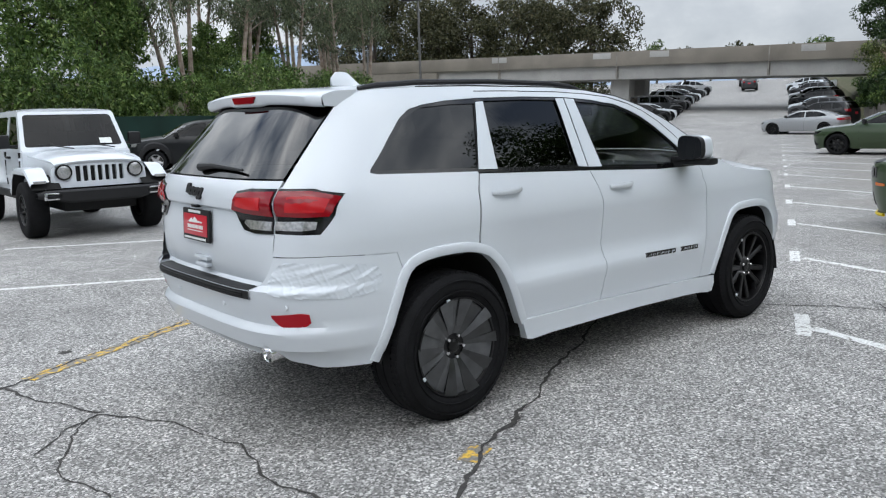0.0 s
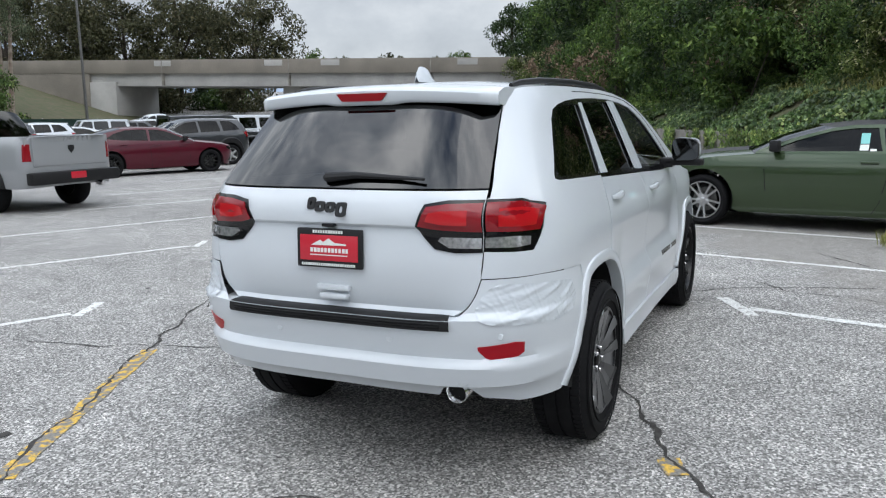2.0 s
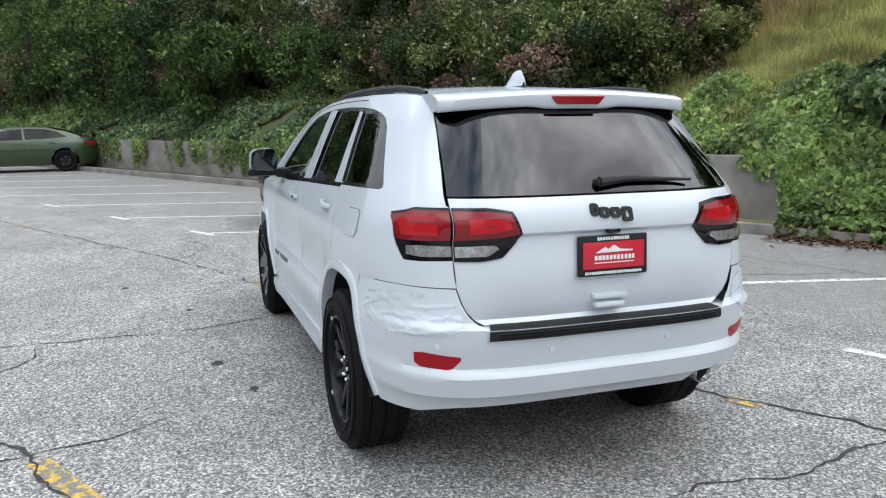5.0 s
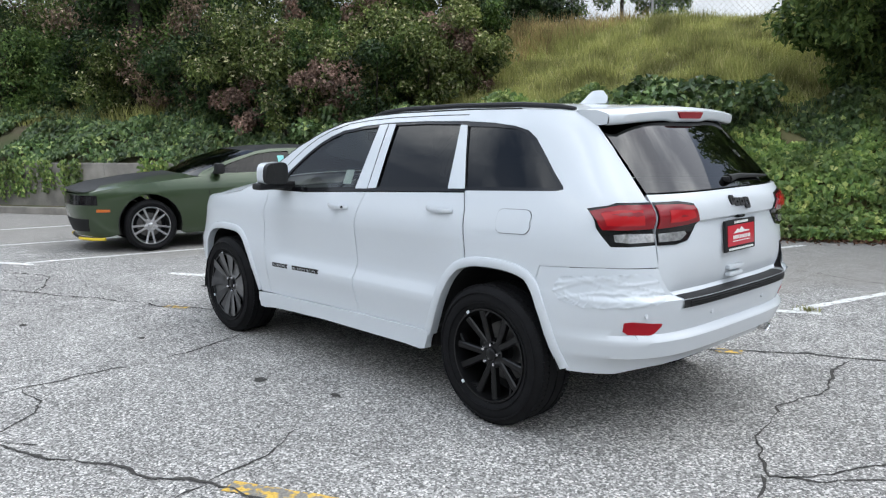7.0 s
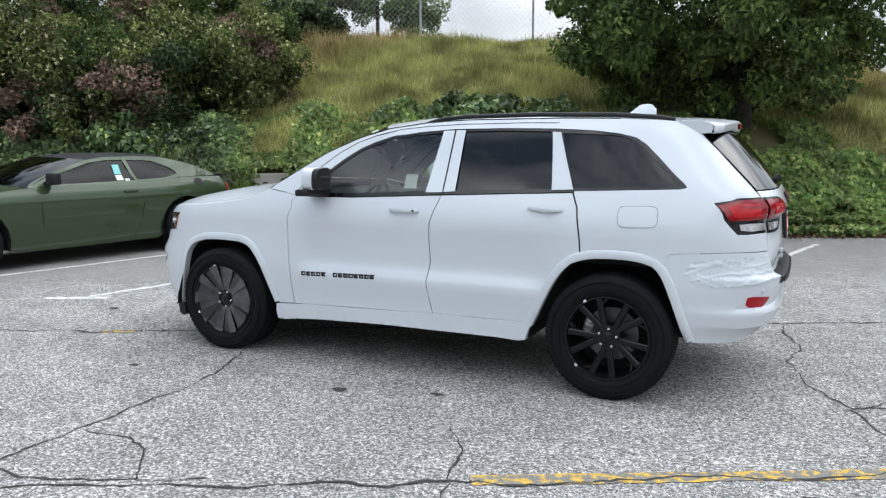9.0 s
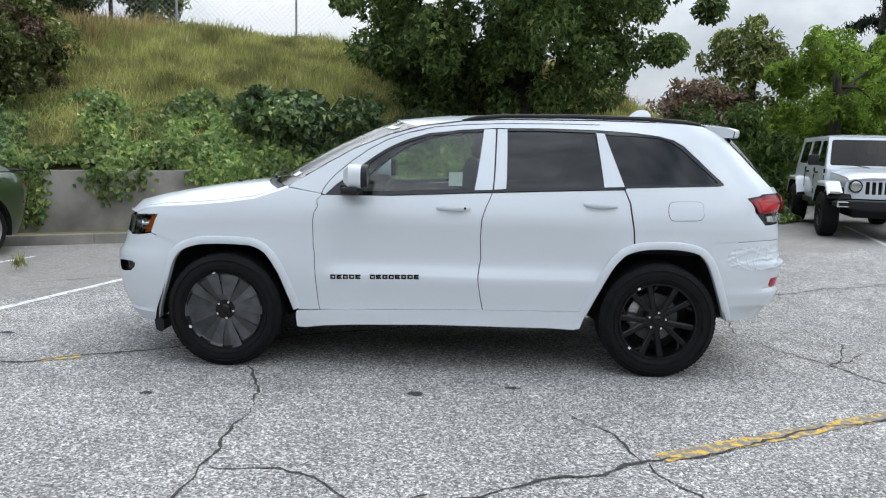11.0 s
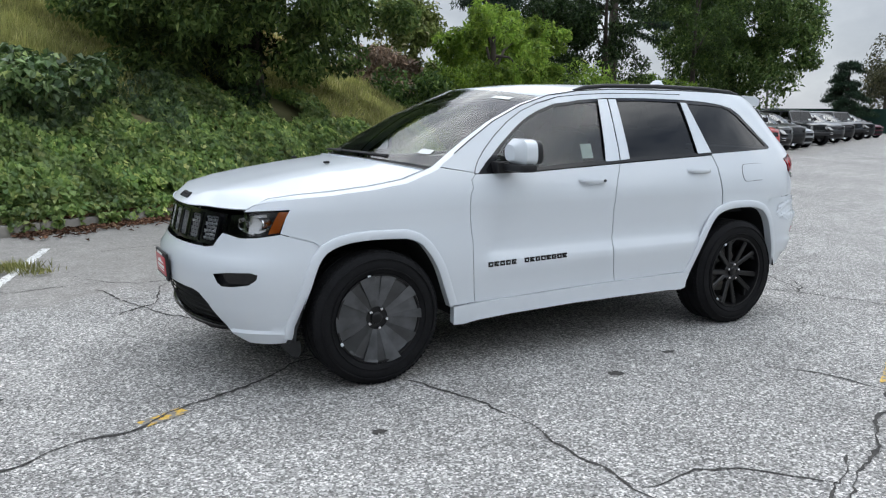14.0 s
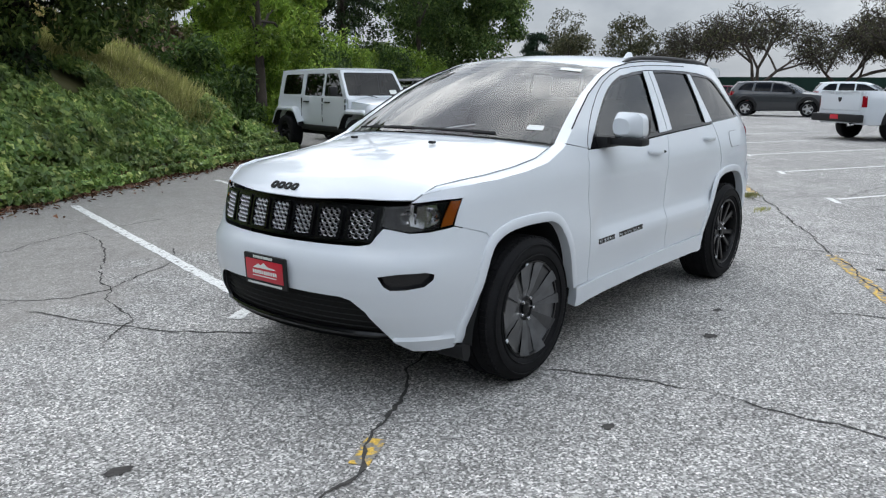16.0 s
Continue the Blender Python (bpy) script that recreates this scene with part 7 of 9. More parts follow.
def pickup_bed(car, sh, paint):
    for s in (1, -1):
        bm = bmesh.new()
        box(bm, -2.86, -0.68, min(s * 0.80, s * 0.88), max(s * 0.80, s * 0.88), 0.85, 1.375, 0.015)
        part("bed_wall", bm, paint, car)
    bm = bmesh.new()
    box(bm, -2.86, -0.68, -0.80, 0.80, 0.80, 0.86, 0.01)
    part("bed_floor", bm, PLASTIC, car)
    bm = bmesh.new()
    box(bm, -2.93, -2.86, -0.78, 0.78, 0.84, 1.375, 0.02)
    part("tailgate", bm, paint, car)
    bm = bmesh.new()
    box(bm, -0.70, -0.62, -0.86, 0.86, 0.60, 1.32, 0.02)
    part("cab_wall", bm, paint, car)
    bm = bmesh.new()
    box(bm, -3.08, -2.90, -0.94, 0.94, 0.52, 0.74, 0.04)
    part("rear_bumper", bm, PLASTIC, car)
    bm = bmesh.new()
    box(bm, -3.09, -3.07, -0.16, 0.16, 0.60, 0.72, 0.004)
    part("number_plate", bm, PLATE_RED, car)
    bm = bmesh.new()
    prism(bm, [(-0.06, 1.20), (0.06, 1.20), (0.06, 1.13), (0.0, 1.06), (-0.06, 1.13)], -2.945, -2.93, lambda a, b, d: (d, a, b))
    part("tailgate_badge", bm, PLASTIC, car)
    bm = bmesh.new()
    tube(bm, [(-2.9, -0.55, 0.47), (-3.06, -0.55, 0.46)], 0.05, 10)
    part("tail_pipe", bm, CHROME, car)


PICKUP["extra"] = [pickup_bed]


def outward(p, f, way):
    """Triangles turned to face a way."""
    n = np.cross(p[f[:, 1]] - p[f[:, 0]], p[f[:, 2]] - p[f[:, 0]]).sum(0)
    return f if n @ np.array(way) > 0 else f[:, ::-1]


def build_jeep(paint, label, wheels, soft_top=False, bed=False, name="off_road_car"):
    """A square off-road car with separate wings, seven-slot grille and hard top."""
    car = tagged(new(name), label, "car")
    wb, R = 3.0, 0.405
    fx, rx = wb / 2, -wb / 2
    top_mat = PLASTIC if soft_top else paint

    def bx(nm, m_, *a, bev=0.03, mtx=None, lab=""):
        bm = bmesh.new()
        box(bm, *a, bev, mtx)
        return part(nm, bm, m_, car, lab)

    # tub and doors
    for s in (1, -1):
        bm = bmesh.new()
        out = [(1.0, 0.62), (1.0, 1.20), (-2.02, 1.20), (-2.08, 1.14), (-2.08, 0.78), (-2.0, 0.66)] + [(rx + (R + 0.10) * math.cos(a), R + 0.02 + (R + 0.10) * math.sin(a)) for a in np.linspace(math.pi - 0.45, 0.35, 10)]
        lo, hi = (0.74, 0.80)
        v, f = fill(out, (), 0.2)
        yy = lambda z: 0.80 - 0.03 * max(0, (z - 0.95)) / 0.25 - 0.03 * max(0, 0.8 - z) / 0.2
        p = np.array([(a, yy(b), b) for a, b in v])
        if np.cross(p[f[:, 1]] - p[f[:, 0]], p[f[:, 2]] - p[f[:, 0]]).sum(0)[1] < 0:
            f = f[:, ::-1]
        part("body_side", sheet(p, f, 0.05, side=s), paint, car)
        # hard top side with windows, leaning in
        outer = [(0.98, 1.20), (0.62, 1.78), (0.45, 1.82), (-1.92, 1.80), (-2.04, 1.20)]
        wins = [[(0.83, 1.25), (0.52, 1.73), (0.06, 1.73), (0.04, 1.25)], [(-0.04, 1.25), (-0.02, 1.73), (-0.80, 1.73), (-0.84, 1.25)], [(-0.98, 1.27), (-0.96, 1.72), (-1.80, 1.71), (-1.88, 1.27)]]
        v, f = fill(rounded(outer, 0.06, 3, skip=(0, 4)), [rounded(w, 0.05, 3) for w in wins], 0.2)
        yz = lambda z: 0.775 - 0.10 * (z - 1.2) / 0.6
        p = np.array([(a, yz(b), b) for a, b in v])
        if np.cross(p[f[:, 1]] - p[f[:, 0]], p[f[:, 2]] - p[f[:, 0]]).sum(0)[1] < 0:
            f = f[:, ::-1]
        part("window_frame", sheet(p, f, 0.03, side=s), paint, car)
        for k, w in enumerate(wins):
            v, f = fill(rounded(w, 0.04, 3), (), 0.5)
            p = np.array([(a, yz(b) - 0.012, b) for a, b in v])
            part("side_window", sheet(p, outward(p, f, (0, 1, 0)), 0, side=s), GLASS_DARK, car)
        for x in (0.95, 0.0, -0.93):
            bm = bmesh.new()
            box(bm, x - 0.004, x + 0.004, min(s * 0.77, s * 0.803), max(s * 0.77, s * 0.803), 0.70, 1.20)
            part("door_gap", bm, MATT_BLACK, car)
        for x in (0.12, -0.80):
            bx("door_handle", PLASTIC, x, x + 0.2, min(s * 0.76, s * 0.825), max(s * 0.76, s * 0.825), 1.10, 1.135, bev=0.01)
        for x in (0.90, -0.06):
            for z in (0.80, 1.08):
                bx("hinge", paint, x, x + 0.10, min(s * 0.77, s * 0.815), max(s * 0.77, s * 0.815), z, z + 0.04, bev=0.01)
        # wings
        for cx, m_ in ((fx, paint), (rx, paint)):
            prof = [(cx - 0.62, 0.66), (cx - 0.46, 0.90), (cx - 0.34, 0.985), (cx + 0.34, 0.985), (cx + 0.46, 0.93), (cx + 0.66, 0.80 if cx > 0 else 0.66)]
            rows = []
            for y, dz in ((0.70, 0.02), (0.86, 0.015), (0.93, 0.0), (0.945, -0.03), (0.935, -0.075)):
                rows.append([(x, s * y, z + dz) for x, z in dense(prof, 0.12, False)])
            loft(rows, "wing", m_, car)
            rows = [[(x, s * y, z - 0.08) for x, z in dense(prof, 0.12, False)] for y in (0.93, 0.55)]
            loft(rows, "wheel_well", MATT_BLACK, car)
        if True:
            bx("wing_lamp", CLEAR_LENS, fx + 0.50, fx + 0.665, min(s * 0.74, s * 0.90), max(s * 0.74, s * 0.90), 0.80, 0.84, bev=0.01)
        bx("sill_step", PLASTIC, -0.92, 0.92, min(s * 0.66, s * 0.82), max(s * 0.66, s * 0.82), 0.50, 0.62, bev=0.03)
        bx("tail_lamp", RED_LENS, -2.13, -2.06, min(s * 0.60, s * 0.76), max(s * 0.60, s * 0.76), 0.94, 1.14, bev=0.02)
        bx("side_mirror", PLASTIC, 0.70, 0.80, min(s * 0.86, s * 1.05), max(s * 0.86, s * 1.05), 1.26, 1.46, bev=0.03)
        bx("mirror_arm", PLASTIC, 0.72, 0.78, min(s * 0.74, s * 0.90), max(s * 0.74, s * 0.90), 1.27, 1.31, bev=0.01)
    # bonnet, cowl, grille
    ed = [(1.0, 0.70, 1.13), (1.5, 0.66, 1.10), (1.95, 0.60, 1.055), (2.05, 0.585, 1.01)]
    loft(cross_strip(ed, [(1.0, 1.22), (1.5, 1.19), (1.97, 1.13), (2.09, 1.06)], 8, 3.5), "bonnet", paint, car, lip=0.03, flip=True)
    for s in (1, -1):
        rows = [[(x, s * y, z), (x, s * (y + 0.02), z - 0.12), (x, s * (y + 0.02), 0.72)] for x, y, z in ed]
        loft(rows, "bonnet_side", paint, car)
    bx("bulkhead", paint, 0.86, 1.06, -0.775, 0.775, 0.62, 1.205, bev=0.03)
    bm = bmesh.new()
    outg = rounded(two((0.66, 0.72), (0.64, 0.98), (0.56, 1.06)), 0.04, 3)
    slots = [rounded([(y - 0.032, 0.80), (y + 0.032, 0.80), (y + 0.032, 1.015), (y - 0.032, 1.015)], 0.012, 2) for y in [(k - 3) * 0.098 for k in range(7)]]
    v, f = fill(outg, slots, 0.15)
    p = np.array([(2.075 - 0.05 * (a / 0.65) ** 2 + 0.03 * (1.06 - b), a, b) for a, b in v])
    if np.cross(p[f[:, 1]] - p[f[:, 0]], p[f[:, 2]] - p[f[:, 0]]).sum(0)[0] < 0:
        f = f[:, ::-1]
    part("grille", sheet(p, f, 0.05), paint, car, "seven-slot grille")
    bx("radiator", MATT_BLACK, 1.7, 2.02, -0.56, 0.56, 0.60, 1.02, bev=0.02)
    for s in (1, -1):
        for nm, m_, r, d in (("headlamp", GLOSS_BLACK, 0.112, 0.012), ("headlamp_lens", CLEAR_LENS, 0.088, 0.026)):
            bm = bmesh.new()
            lathe(bm, [(d, 0.001), (d, r * 0.7), (d - 0.008, r), (-0.03, r)], 24)
            bmesh.ops.transform(bm, matrix=pose(2.075, s * 0.485, 0.935, 0, 0, -90), verts=bm.verts[:])
            part(nm, bm, m_, car)
    # bumpers
    rows = []
    for y in np.linspace(-0.86, 0.86, 19):
        x, low = 2.30 - 0.10 * (abs(y) / 0.85) ** 3, 0.52 + 0.05 * min(1.0, max(0.0, abs(y) - 0.5) / 0.15)
        k = 0.0 if abs(y) < 0.855 else 0.03
        rows.append([(x - 0.16, y, 0.70 - k), (x - 0.02 - k, y, 0.70 - k), (x - k, y, 0.68 - k), (x - k, y, low + 0.03 + k), (x - 0.03 - k, y, low + k), (x - 0.16, y, low + k)])
    loft(rows, "front_bumper", PLASTIC, car, "black plastic bumper")
    bm = bmesh.new()
    box(bm, -0.002, 0.002, -0.09, 0.09, -0.05, 0.05, 0, pose(1.0 - 0.40 * 0.14 / 0.6 + 0.004, 0.46, 1.34, 0, -33.7, 0))
    part("windscreen_sticker", bm, PAPER, car)
    for s in (1, -1):
        bx("fog_lamp_ring", CHROME, 2.225, 2.262, min(s * 0.50, s * 0.80), max(s * 0.50, s * 0.80), 0.575, 0.675, bev=0.015)
        bx("fog_lamp", GLOSS_BLACK, 2.225, 2.268, min(s * 0.53, s * 0.77), max(s * 0.53, s * 0.77), 0.592, 0.658, bev=0.012)
    bx("rear_bumper", PLASTIC, -2.26, -2.06, -0.86, 0.86, 0.54, 0.72, bev=0.03)
    bx("tailgate", paint, -2.10, -2.06, -0.76, 0.76, 0.72, 1.20, bev=0.015)
    bx("underbody", MATT_BLACK, -2.0, 2.0, -0.5, 0.5, 0.38, 0.75, bev=0.04)
    # windscreen and top
    bm = bmesh.new()
    outw = two((0.765, 1.205), (0.685, 1.80))
    v, f = fill(rounded(outw, 0.04, 3), [rounded(two((0.70, 1.27), (0.63, 1.75)), 0.05, 3)], 0.2)
    wxz = lambda b: 1.0 - 0.40 * (b - 1.2) / 0.6
    p = np.array([(wxz(b), a, b) for a, b in v])
    if np.cross(p[f[:, 1]] - p[f[:, 0]], p[f[:, 2]] - p[f[:, 0]]).sum(0)[0] < 0:
        f = f[:, ::-1]
    part("windscreen_frame", sheet(p, f, 0.04), paint, car)
    v, f = fill(two((0.715, 1.26), (0.64, 1.76)), (), 0.4)
    p = np.array([(wxz(b) - 0.012, a, b) for a, b in v])
    part("windscreen", sheet(p, outward(p, f, (1, 0, 0)), 0), GLASS_MID, car, "windscreen with stickers")
    loft(cross_strip([(0.60, 0.675, 1.80), (0.2, 0.675, 1.815), (-1.0, 0.675, 1.81), (-1.95, 0.67, 1.795)], [(0.60, 1.835), (0.2, 1.855), (-1.0, 1.855), (-1.97, 1.835)], 8, 4), "hard_top", top_mat, car, lip=0.03, flip=True)
    v, f = fill(two((0.76, 1.20), (0.67, 1.80)), [rounded(two((0.62, 1.30), (0.56, 1.72)), 0.04, 3)], 0.3)
    p = np.array([(-2.05 + 0.08 * (b - 1.2) / 0.6, a, b) for a, b in v])
    part("rear_frame", sheet(p, f, 0.02), top_mat, car)
    v, f = fill(two((0.64, 1.28), (0.58, 1.74)), (), 0.4)
    p = np.array([(-2.04 + 0.08 * (b - 1.2) / 0.6, a, b) for a, b in v])
    part("rear_window", sheet(p, outward(p, f, (-1, 0, 0)), 0), GLASS_DARK, car)
    for x in (0.2, -0.75):
        for y in (0.36, -0.36):
            bx("seat", CABIN, -0.06, 0.06, y - 0.22, y + 0.22, 0.9, 1.5, bev=0.05, mtx=pose(x, 0, 0, 0, -8, 0))
    bx("dashboard", CABIN, 0.70, 0.92, -0.70, 0.70, 0.95, 1.25, bev=0.04)
    bx("floor_pan", CABIN, -2.02, 0.9, -0.72, 0.72, 0.66, 0.90, bev=0.02)
    sp = copy_thing(wheels, Matrix())
    sp.name = "spare_wheel"
    sp.parent = car
    sp.matrix_basis = pose(-2.24, 0.05, 1.02, 0, 0, 90)
    for y0 in (0.05, -0.55):
        bm = bmesh.new()
        tube(bm, [(1.06, y0 + 0.5, 1.235), (1.02, y0 + 0.25, 1.28), (0.99, y0 + 0.02, 1.30)], 0.009, 5)
        part("wiper", bm, PLASTIC, car)
    for x in (fx, rx):
        for s in (1, -1):
            w = copy_thing(wheels, Matrix())
            put_wheel(w, car, x, s * 0.80, R, 0, 20)
    return car


def drop_thing(ob):
    """Take a pattern away once its copies stand."""
    for o in (*ob.children_recursive, ob):
        bpy.data.objects.remove(o)


W_BLACK = build_wheel(0.36, 0.255, 0.25, "ten", RIM_BLACK, fine=False)
W_BRIGHT = build_wheel(0.355, 0.262, 0.26, "split", STEEL, fine=False)
W_SILVER = build_wheel(0.365, 0.24, 0.25, "five", STEEL, fine=False)
W_OFF = build_wheel(0.405, 0.225, 0.27, "ten", RIM_BLACK, fine=False)
W_OFFB = build_wheel(0.405, 0.225, 0.27, "ten", RIM_BLACK, fine=False)


def place(car, x, y, heading, z=0.0):
    car.matrix_world = pose(x, y, z, 0, 0, heading)
    return car


challenger = place(build_car(CHALLENGER, GREEN, "dark green coupe with matt black bonnet and bright split-spoke wheels", wheels=W_BRIGHT), 6.94, -2.09, 78.7)
_sh = Shell(CHALLENGER["af"], CHALLENGER["ar"], CHALLENGER["w"], front=CHALLENGER.get("front", (8, 2.6)), rear=CHALLENGER.get("rear", (9, 3.0)))
for x0, z0, w_, h_, m_ in ((-0.44, 1.13, 0.10, 0.13, PAPER_TEAL), (-0.44, 1.05, 0.10, 0.07, PAPER), (-0.56, 1.02, 0.07, 0.05, PAPER)):
    side_panel(_sh, "window_sticker", [("x", x0, z0), ("x", x0 - w_, z0), ("x", x0 - w_, z0 + h_), ("x", x0, z0 + h_)], m_, challenger, 1, off=-0.006, lip=0, step=0.1)
green_sedan = place(build_car(SEDAN, GREEN, "dark green sedan with black wheels parked in a stall", wheels=W_BLACK), 24.2, 6.3, 97)
grey_sedan = place(build_car(SEDAN, GREY, "grey sedan parked at the row's end", wheels=W_BLACK), 44.2, 18.7, 94)
red_sedan = place(build_car(SEDAN, RED, "dark red sedan with black wheels", wheels=W_BLACK), 13.8, 17.05, -26.4)
white_sedan = place(build_car(SEDAN, WHITE, "white sedan with black wheels parked below the shrubs", wheels=W_BLACK), -10.6, -11.2, 76)
truck = place(build_car(PICKUP, GREY, "grey crew-cab pickup truck with black bumper", "pickup truck", wheels=W_OFFB), 5.4, 13.5, 88)
dark_suv = place(build_car(SUV, DARK, "dark grey sport utility car with black trim", wheels=W_SILVER), 17.2, 18.9, 153.6)
white_suv = place(build_car(SUV, WHITE, "white sport utility car in a far row", wheels=W_BLACK), 30, 30, 153.6)
jeep_white = place(build_jeep(WHITE, "white four-door off-road car with black bumper and seven-slot grille", W_OFF), -0.38, 9.95, -91)
jeep_grey = place(build_jeep(DARK, "dark grey four-door off-road car", W_OFFB), 20.4, 20.3, -26.4)


def again(ob, x, y, heading, z=0.0, label="", group=""):
    c = copy_thing(ob, pose(x, y, z, 0, 0, heading))
    return tagged(c, label, group=group)


def repaint(car, old, paint):
    """Give a copied car another paint on meshes of its own."""
    for o in car.children_recursive:
        if o.type == "MESH" and old.name in [m.name for m in o.data.materials if m]:
            o.data = o.data.copy()
            for i, m in enumerate(o.data.materials):
                if m.name == old.name:
                    o.data.materials[i] = paint
    return car


again(jeep_white, -7.85, -9.7, 77, label="white four-door off-road car at the foot of the hill")
again(jeep_white, 23.6, 21.9, 153.6, label="white off-road car seen from behind in the row")
black_suv = repaint(again(dark_suv, 7.4, 22.1, 150, label="black sport utility car before the green fence"), DARK, BLACKP)
red_suv = repaint(again(dark_suv, -21.0, -16.2, 76, label="red sport utility car in the row below the trees"), DARK, BRIGHT_RED)
silver_sedan = repaint(again(grey_sedan, 62, 18.0, 95, lot_z(63), label="silver sedan beyond the bridge"), GREY, SILVER)
blue_truck = repaint(again(truck, -17.4, 3.2, 140, label="dark blue pickup truck"), GREY, BLUE)
white_truck = repaint(again(truck, -22.3, -0.6, 143, label="white pickup truck with black bumper"), GREY, WHITE)
PATTERN = {"suv_w": white_suv, "suv_d": dark_suv, "sed_w": white_sedan, "sed_r": red_sedan, "sed_g": grey_sedan, "jeep_d": jeep_grey, "jeep_w": jeep_white, "truck": truck, "suv_b": black_suv, "sed_s": silver_sedan, "green": green_sedan, "suv_r": red_suv, "truck_w": white_truck}
NAMES = {"suv_w": "white sport utility car", "suv_d": "dark grey sport utility car", "sed_w": "white sedan", "sed_r": "dark red sedan", "sed_g": "grey sedan", "jeep_d": "dark grey off-road car", "jeep_w": "white off-road car", "truck": "grey pickup truck", "suv_b": "black sport utility car", "sed_s": "silver sedan", "green": "dark green sedan", "suv_r": "red sport utility car", "truck_w": "white pickup truck"}


def thin_out(car):
    """Leave off what cannot be seen from far away."""
    for o in list(car.children_recursive):
        if o.name.split(".")[0] in ("brake_disc", "dust_shield", "hub_cap", "seat", "door_gap", "hinge", "wiper", "cabin", "side_marker", "floor_pan", "radiator"):
            bpy.data.objects.remove(o)


def row_of(kinds, u0, v0, du, dv, heading, where, group):
    for k, kd in enumerate(kinds):
        if kd is None:
            continue
        u, v = u0 + du * k, v0 + dv * k
        p = lot(u, v)
        far = again(PATTERN[kd], p.x, p.y, heading + (3 * math.sin(k * 2.3)), lot_z(u), f"{NAMES[kd]} parked in {where}", group)
        if abs(u) > 30:
            thin_out(far)


row_of(["green", "suv_d", "sed_r", "suv_r", "jeep_d", "suv_d", "suv_b", "sed_g"], -17.3, -5.2, -2.96, -0.1, 76, "the lower row", "cars below the trees")
row_of(["sed_w", "suv_w", "suv_w", "sed_g", "suv_d", "suv_b", "sed_w", "jeep_d", "suv_d", "sed_s", "suv_w", "suv_d", "sed_w", "suv_b", "sed_g", "truck", "suv_w"], 37, 8.0, 4.2, 0.05, -26.4, "a row", "cars of the long row")
row_of(["suv_b", "suv_d", "sed_w", "suv_b", "suv_w", "sed_w", "suv_d", "suv_w", "truck_w", "suv_b"], 54, -4.4, 5.4, -0.05, 80, "a row by the wall", "cars along the wall")
row_of(["suv_w", "sed_w", "suv_d", "suv_w", "sed_w", "jeep_w", "suv_d", "suv_w", "truck_w"], 21, 19.5, 4.3, 0.1, 153.6, "a row", "cars of the second row")
row_of(["suv_d", "suv_w", "jeep_d", "suv_w"], 108, 2.0, 6.5, 0.4, 26, "the top of the slope", "cars at the top")
row_of(["jeep_d", "suv_d", "suv_b", "jeep_d", "suv_b", "sed_r"], -41.4, -5.7, -4.1, 0.12, 80, "a far row", "cars by the fence")
again(dark_suv, -36.6, -8.8, 100, label="dark grey sport utility car across the lot")
again(white_suv, -42.0, -6.2, 100, label="white sport utility car behind a dark one")
again(red_sedan, -44.0, -13.5, 100, label="dark red sedan in the far row")
again(black_suv, -44.5, -17.5, 100, label="black sport utility car in the far row")
again(white_sedan, -12.9, 3.4, 150, label="white sedan at the end of a row")
for pattern in (W_BLACK, W_BRIGHT, W_SILVER, W_OFF, W_OFFB):
    drop_thing(pattern)

# ---- plants ----
RNG = np.random.default_rng(7)
L_TREE = leaf_mat("leaf_tree", (0.028, 0.058, 0.016), (0.10, 0.16, 0.04), (0.23, 0.30, 0.085), through=0.3)
L_IVY = leaf_mat("leaf_ivy", (0.095, 0.175, 0.05), (0.30, 0.40, 0.12), (0.58, 0.60, 0.22), rough=0.38, through=0.3, spec=0.45)
# dark ivy green, taken darker to carry the shade under the broad tree
L_IVY_DEEP = leaf_mat("leaf_ivy_deep", (0.04, 0.082, 0.03), (0.155, 0.23, 0.082), (0.39, 0.45, 0.165), rough=0.36, through=0.2, spec=0.5)
L_DARK = leaf_mat("leaf_dark", (0.013, 0.030, 0.011), (0.045, 0.078, 0.023), (0.085, 0.12, 0.04), through=0.15)
L_BRIGHT = leaf_mat("leaf_bright", (0.115, 0.20, 0.033), (0.26, 0.375, 0.06), (0.41, 0.50, 0.10), through=0.45)
L_BROWN = leaf_mat("leaf_brown", (0.125, 0.09, 0.062), (0.32, 0.225, 0.16), (0.58, 0.44, 0.33))
L_MIX = leaf_mat("leaf_mixed", (0.035, 0.055, 0.016), (0.17, 0.21, 0.06), (0.58, 0.53, 0.33))
L_PALE = leaf_mat("leaf_pale", (0.075, 0.105, 0.03), (0.27, 0.31, 0.10), (0.64, 0.58, 0.36))
L_PINK = leaf_mat("leaf_withered", (0.16, 0.10, 0.08), (0.36, 0.235, 0.18), (0.60, 0.43, 0.35))
L_BROAD = leaf_mat("leaf_broad", (0.045, 0.085, 0.027), (0.18, 0.255, 0.075), (0.42, 0.48, 0.17), through=0.3)
L_GUM = leaf_mat("leaf_gum", (0.06, 0.08, 0.045), (0.16, 0.19, 0.11), (0.25, 0.25, 0.15))
L_BANK = leaf_mat("leaf_bank", (0.052, 0.10, 0.03), (0.165, 0.245, 0.07), (0.33, 0.40, 0.14), through=0.35)
L_FAR = leaf_mat("leaf_far", (0.04, 0.045, 0.022), (0.10, 0.10, 0.05), (0.15, 0.13, 0.07))
L_CEDAR = leaf_mat("leaf_cedar", (0.012, 0.028, 0.016), (0.035, 0.065, 0.035), (0.05, 0.08, 0.045))
L_GRASS = leaf_mat("grass", (0.24, 0.26, 0.085), (0.46, 0.45, 0.17), (0.62, 0.55, 0.30), rough=0.7, through=0.4)
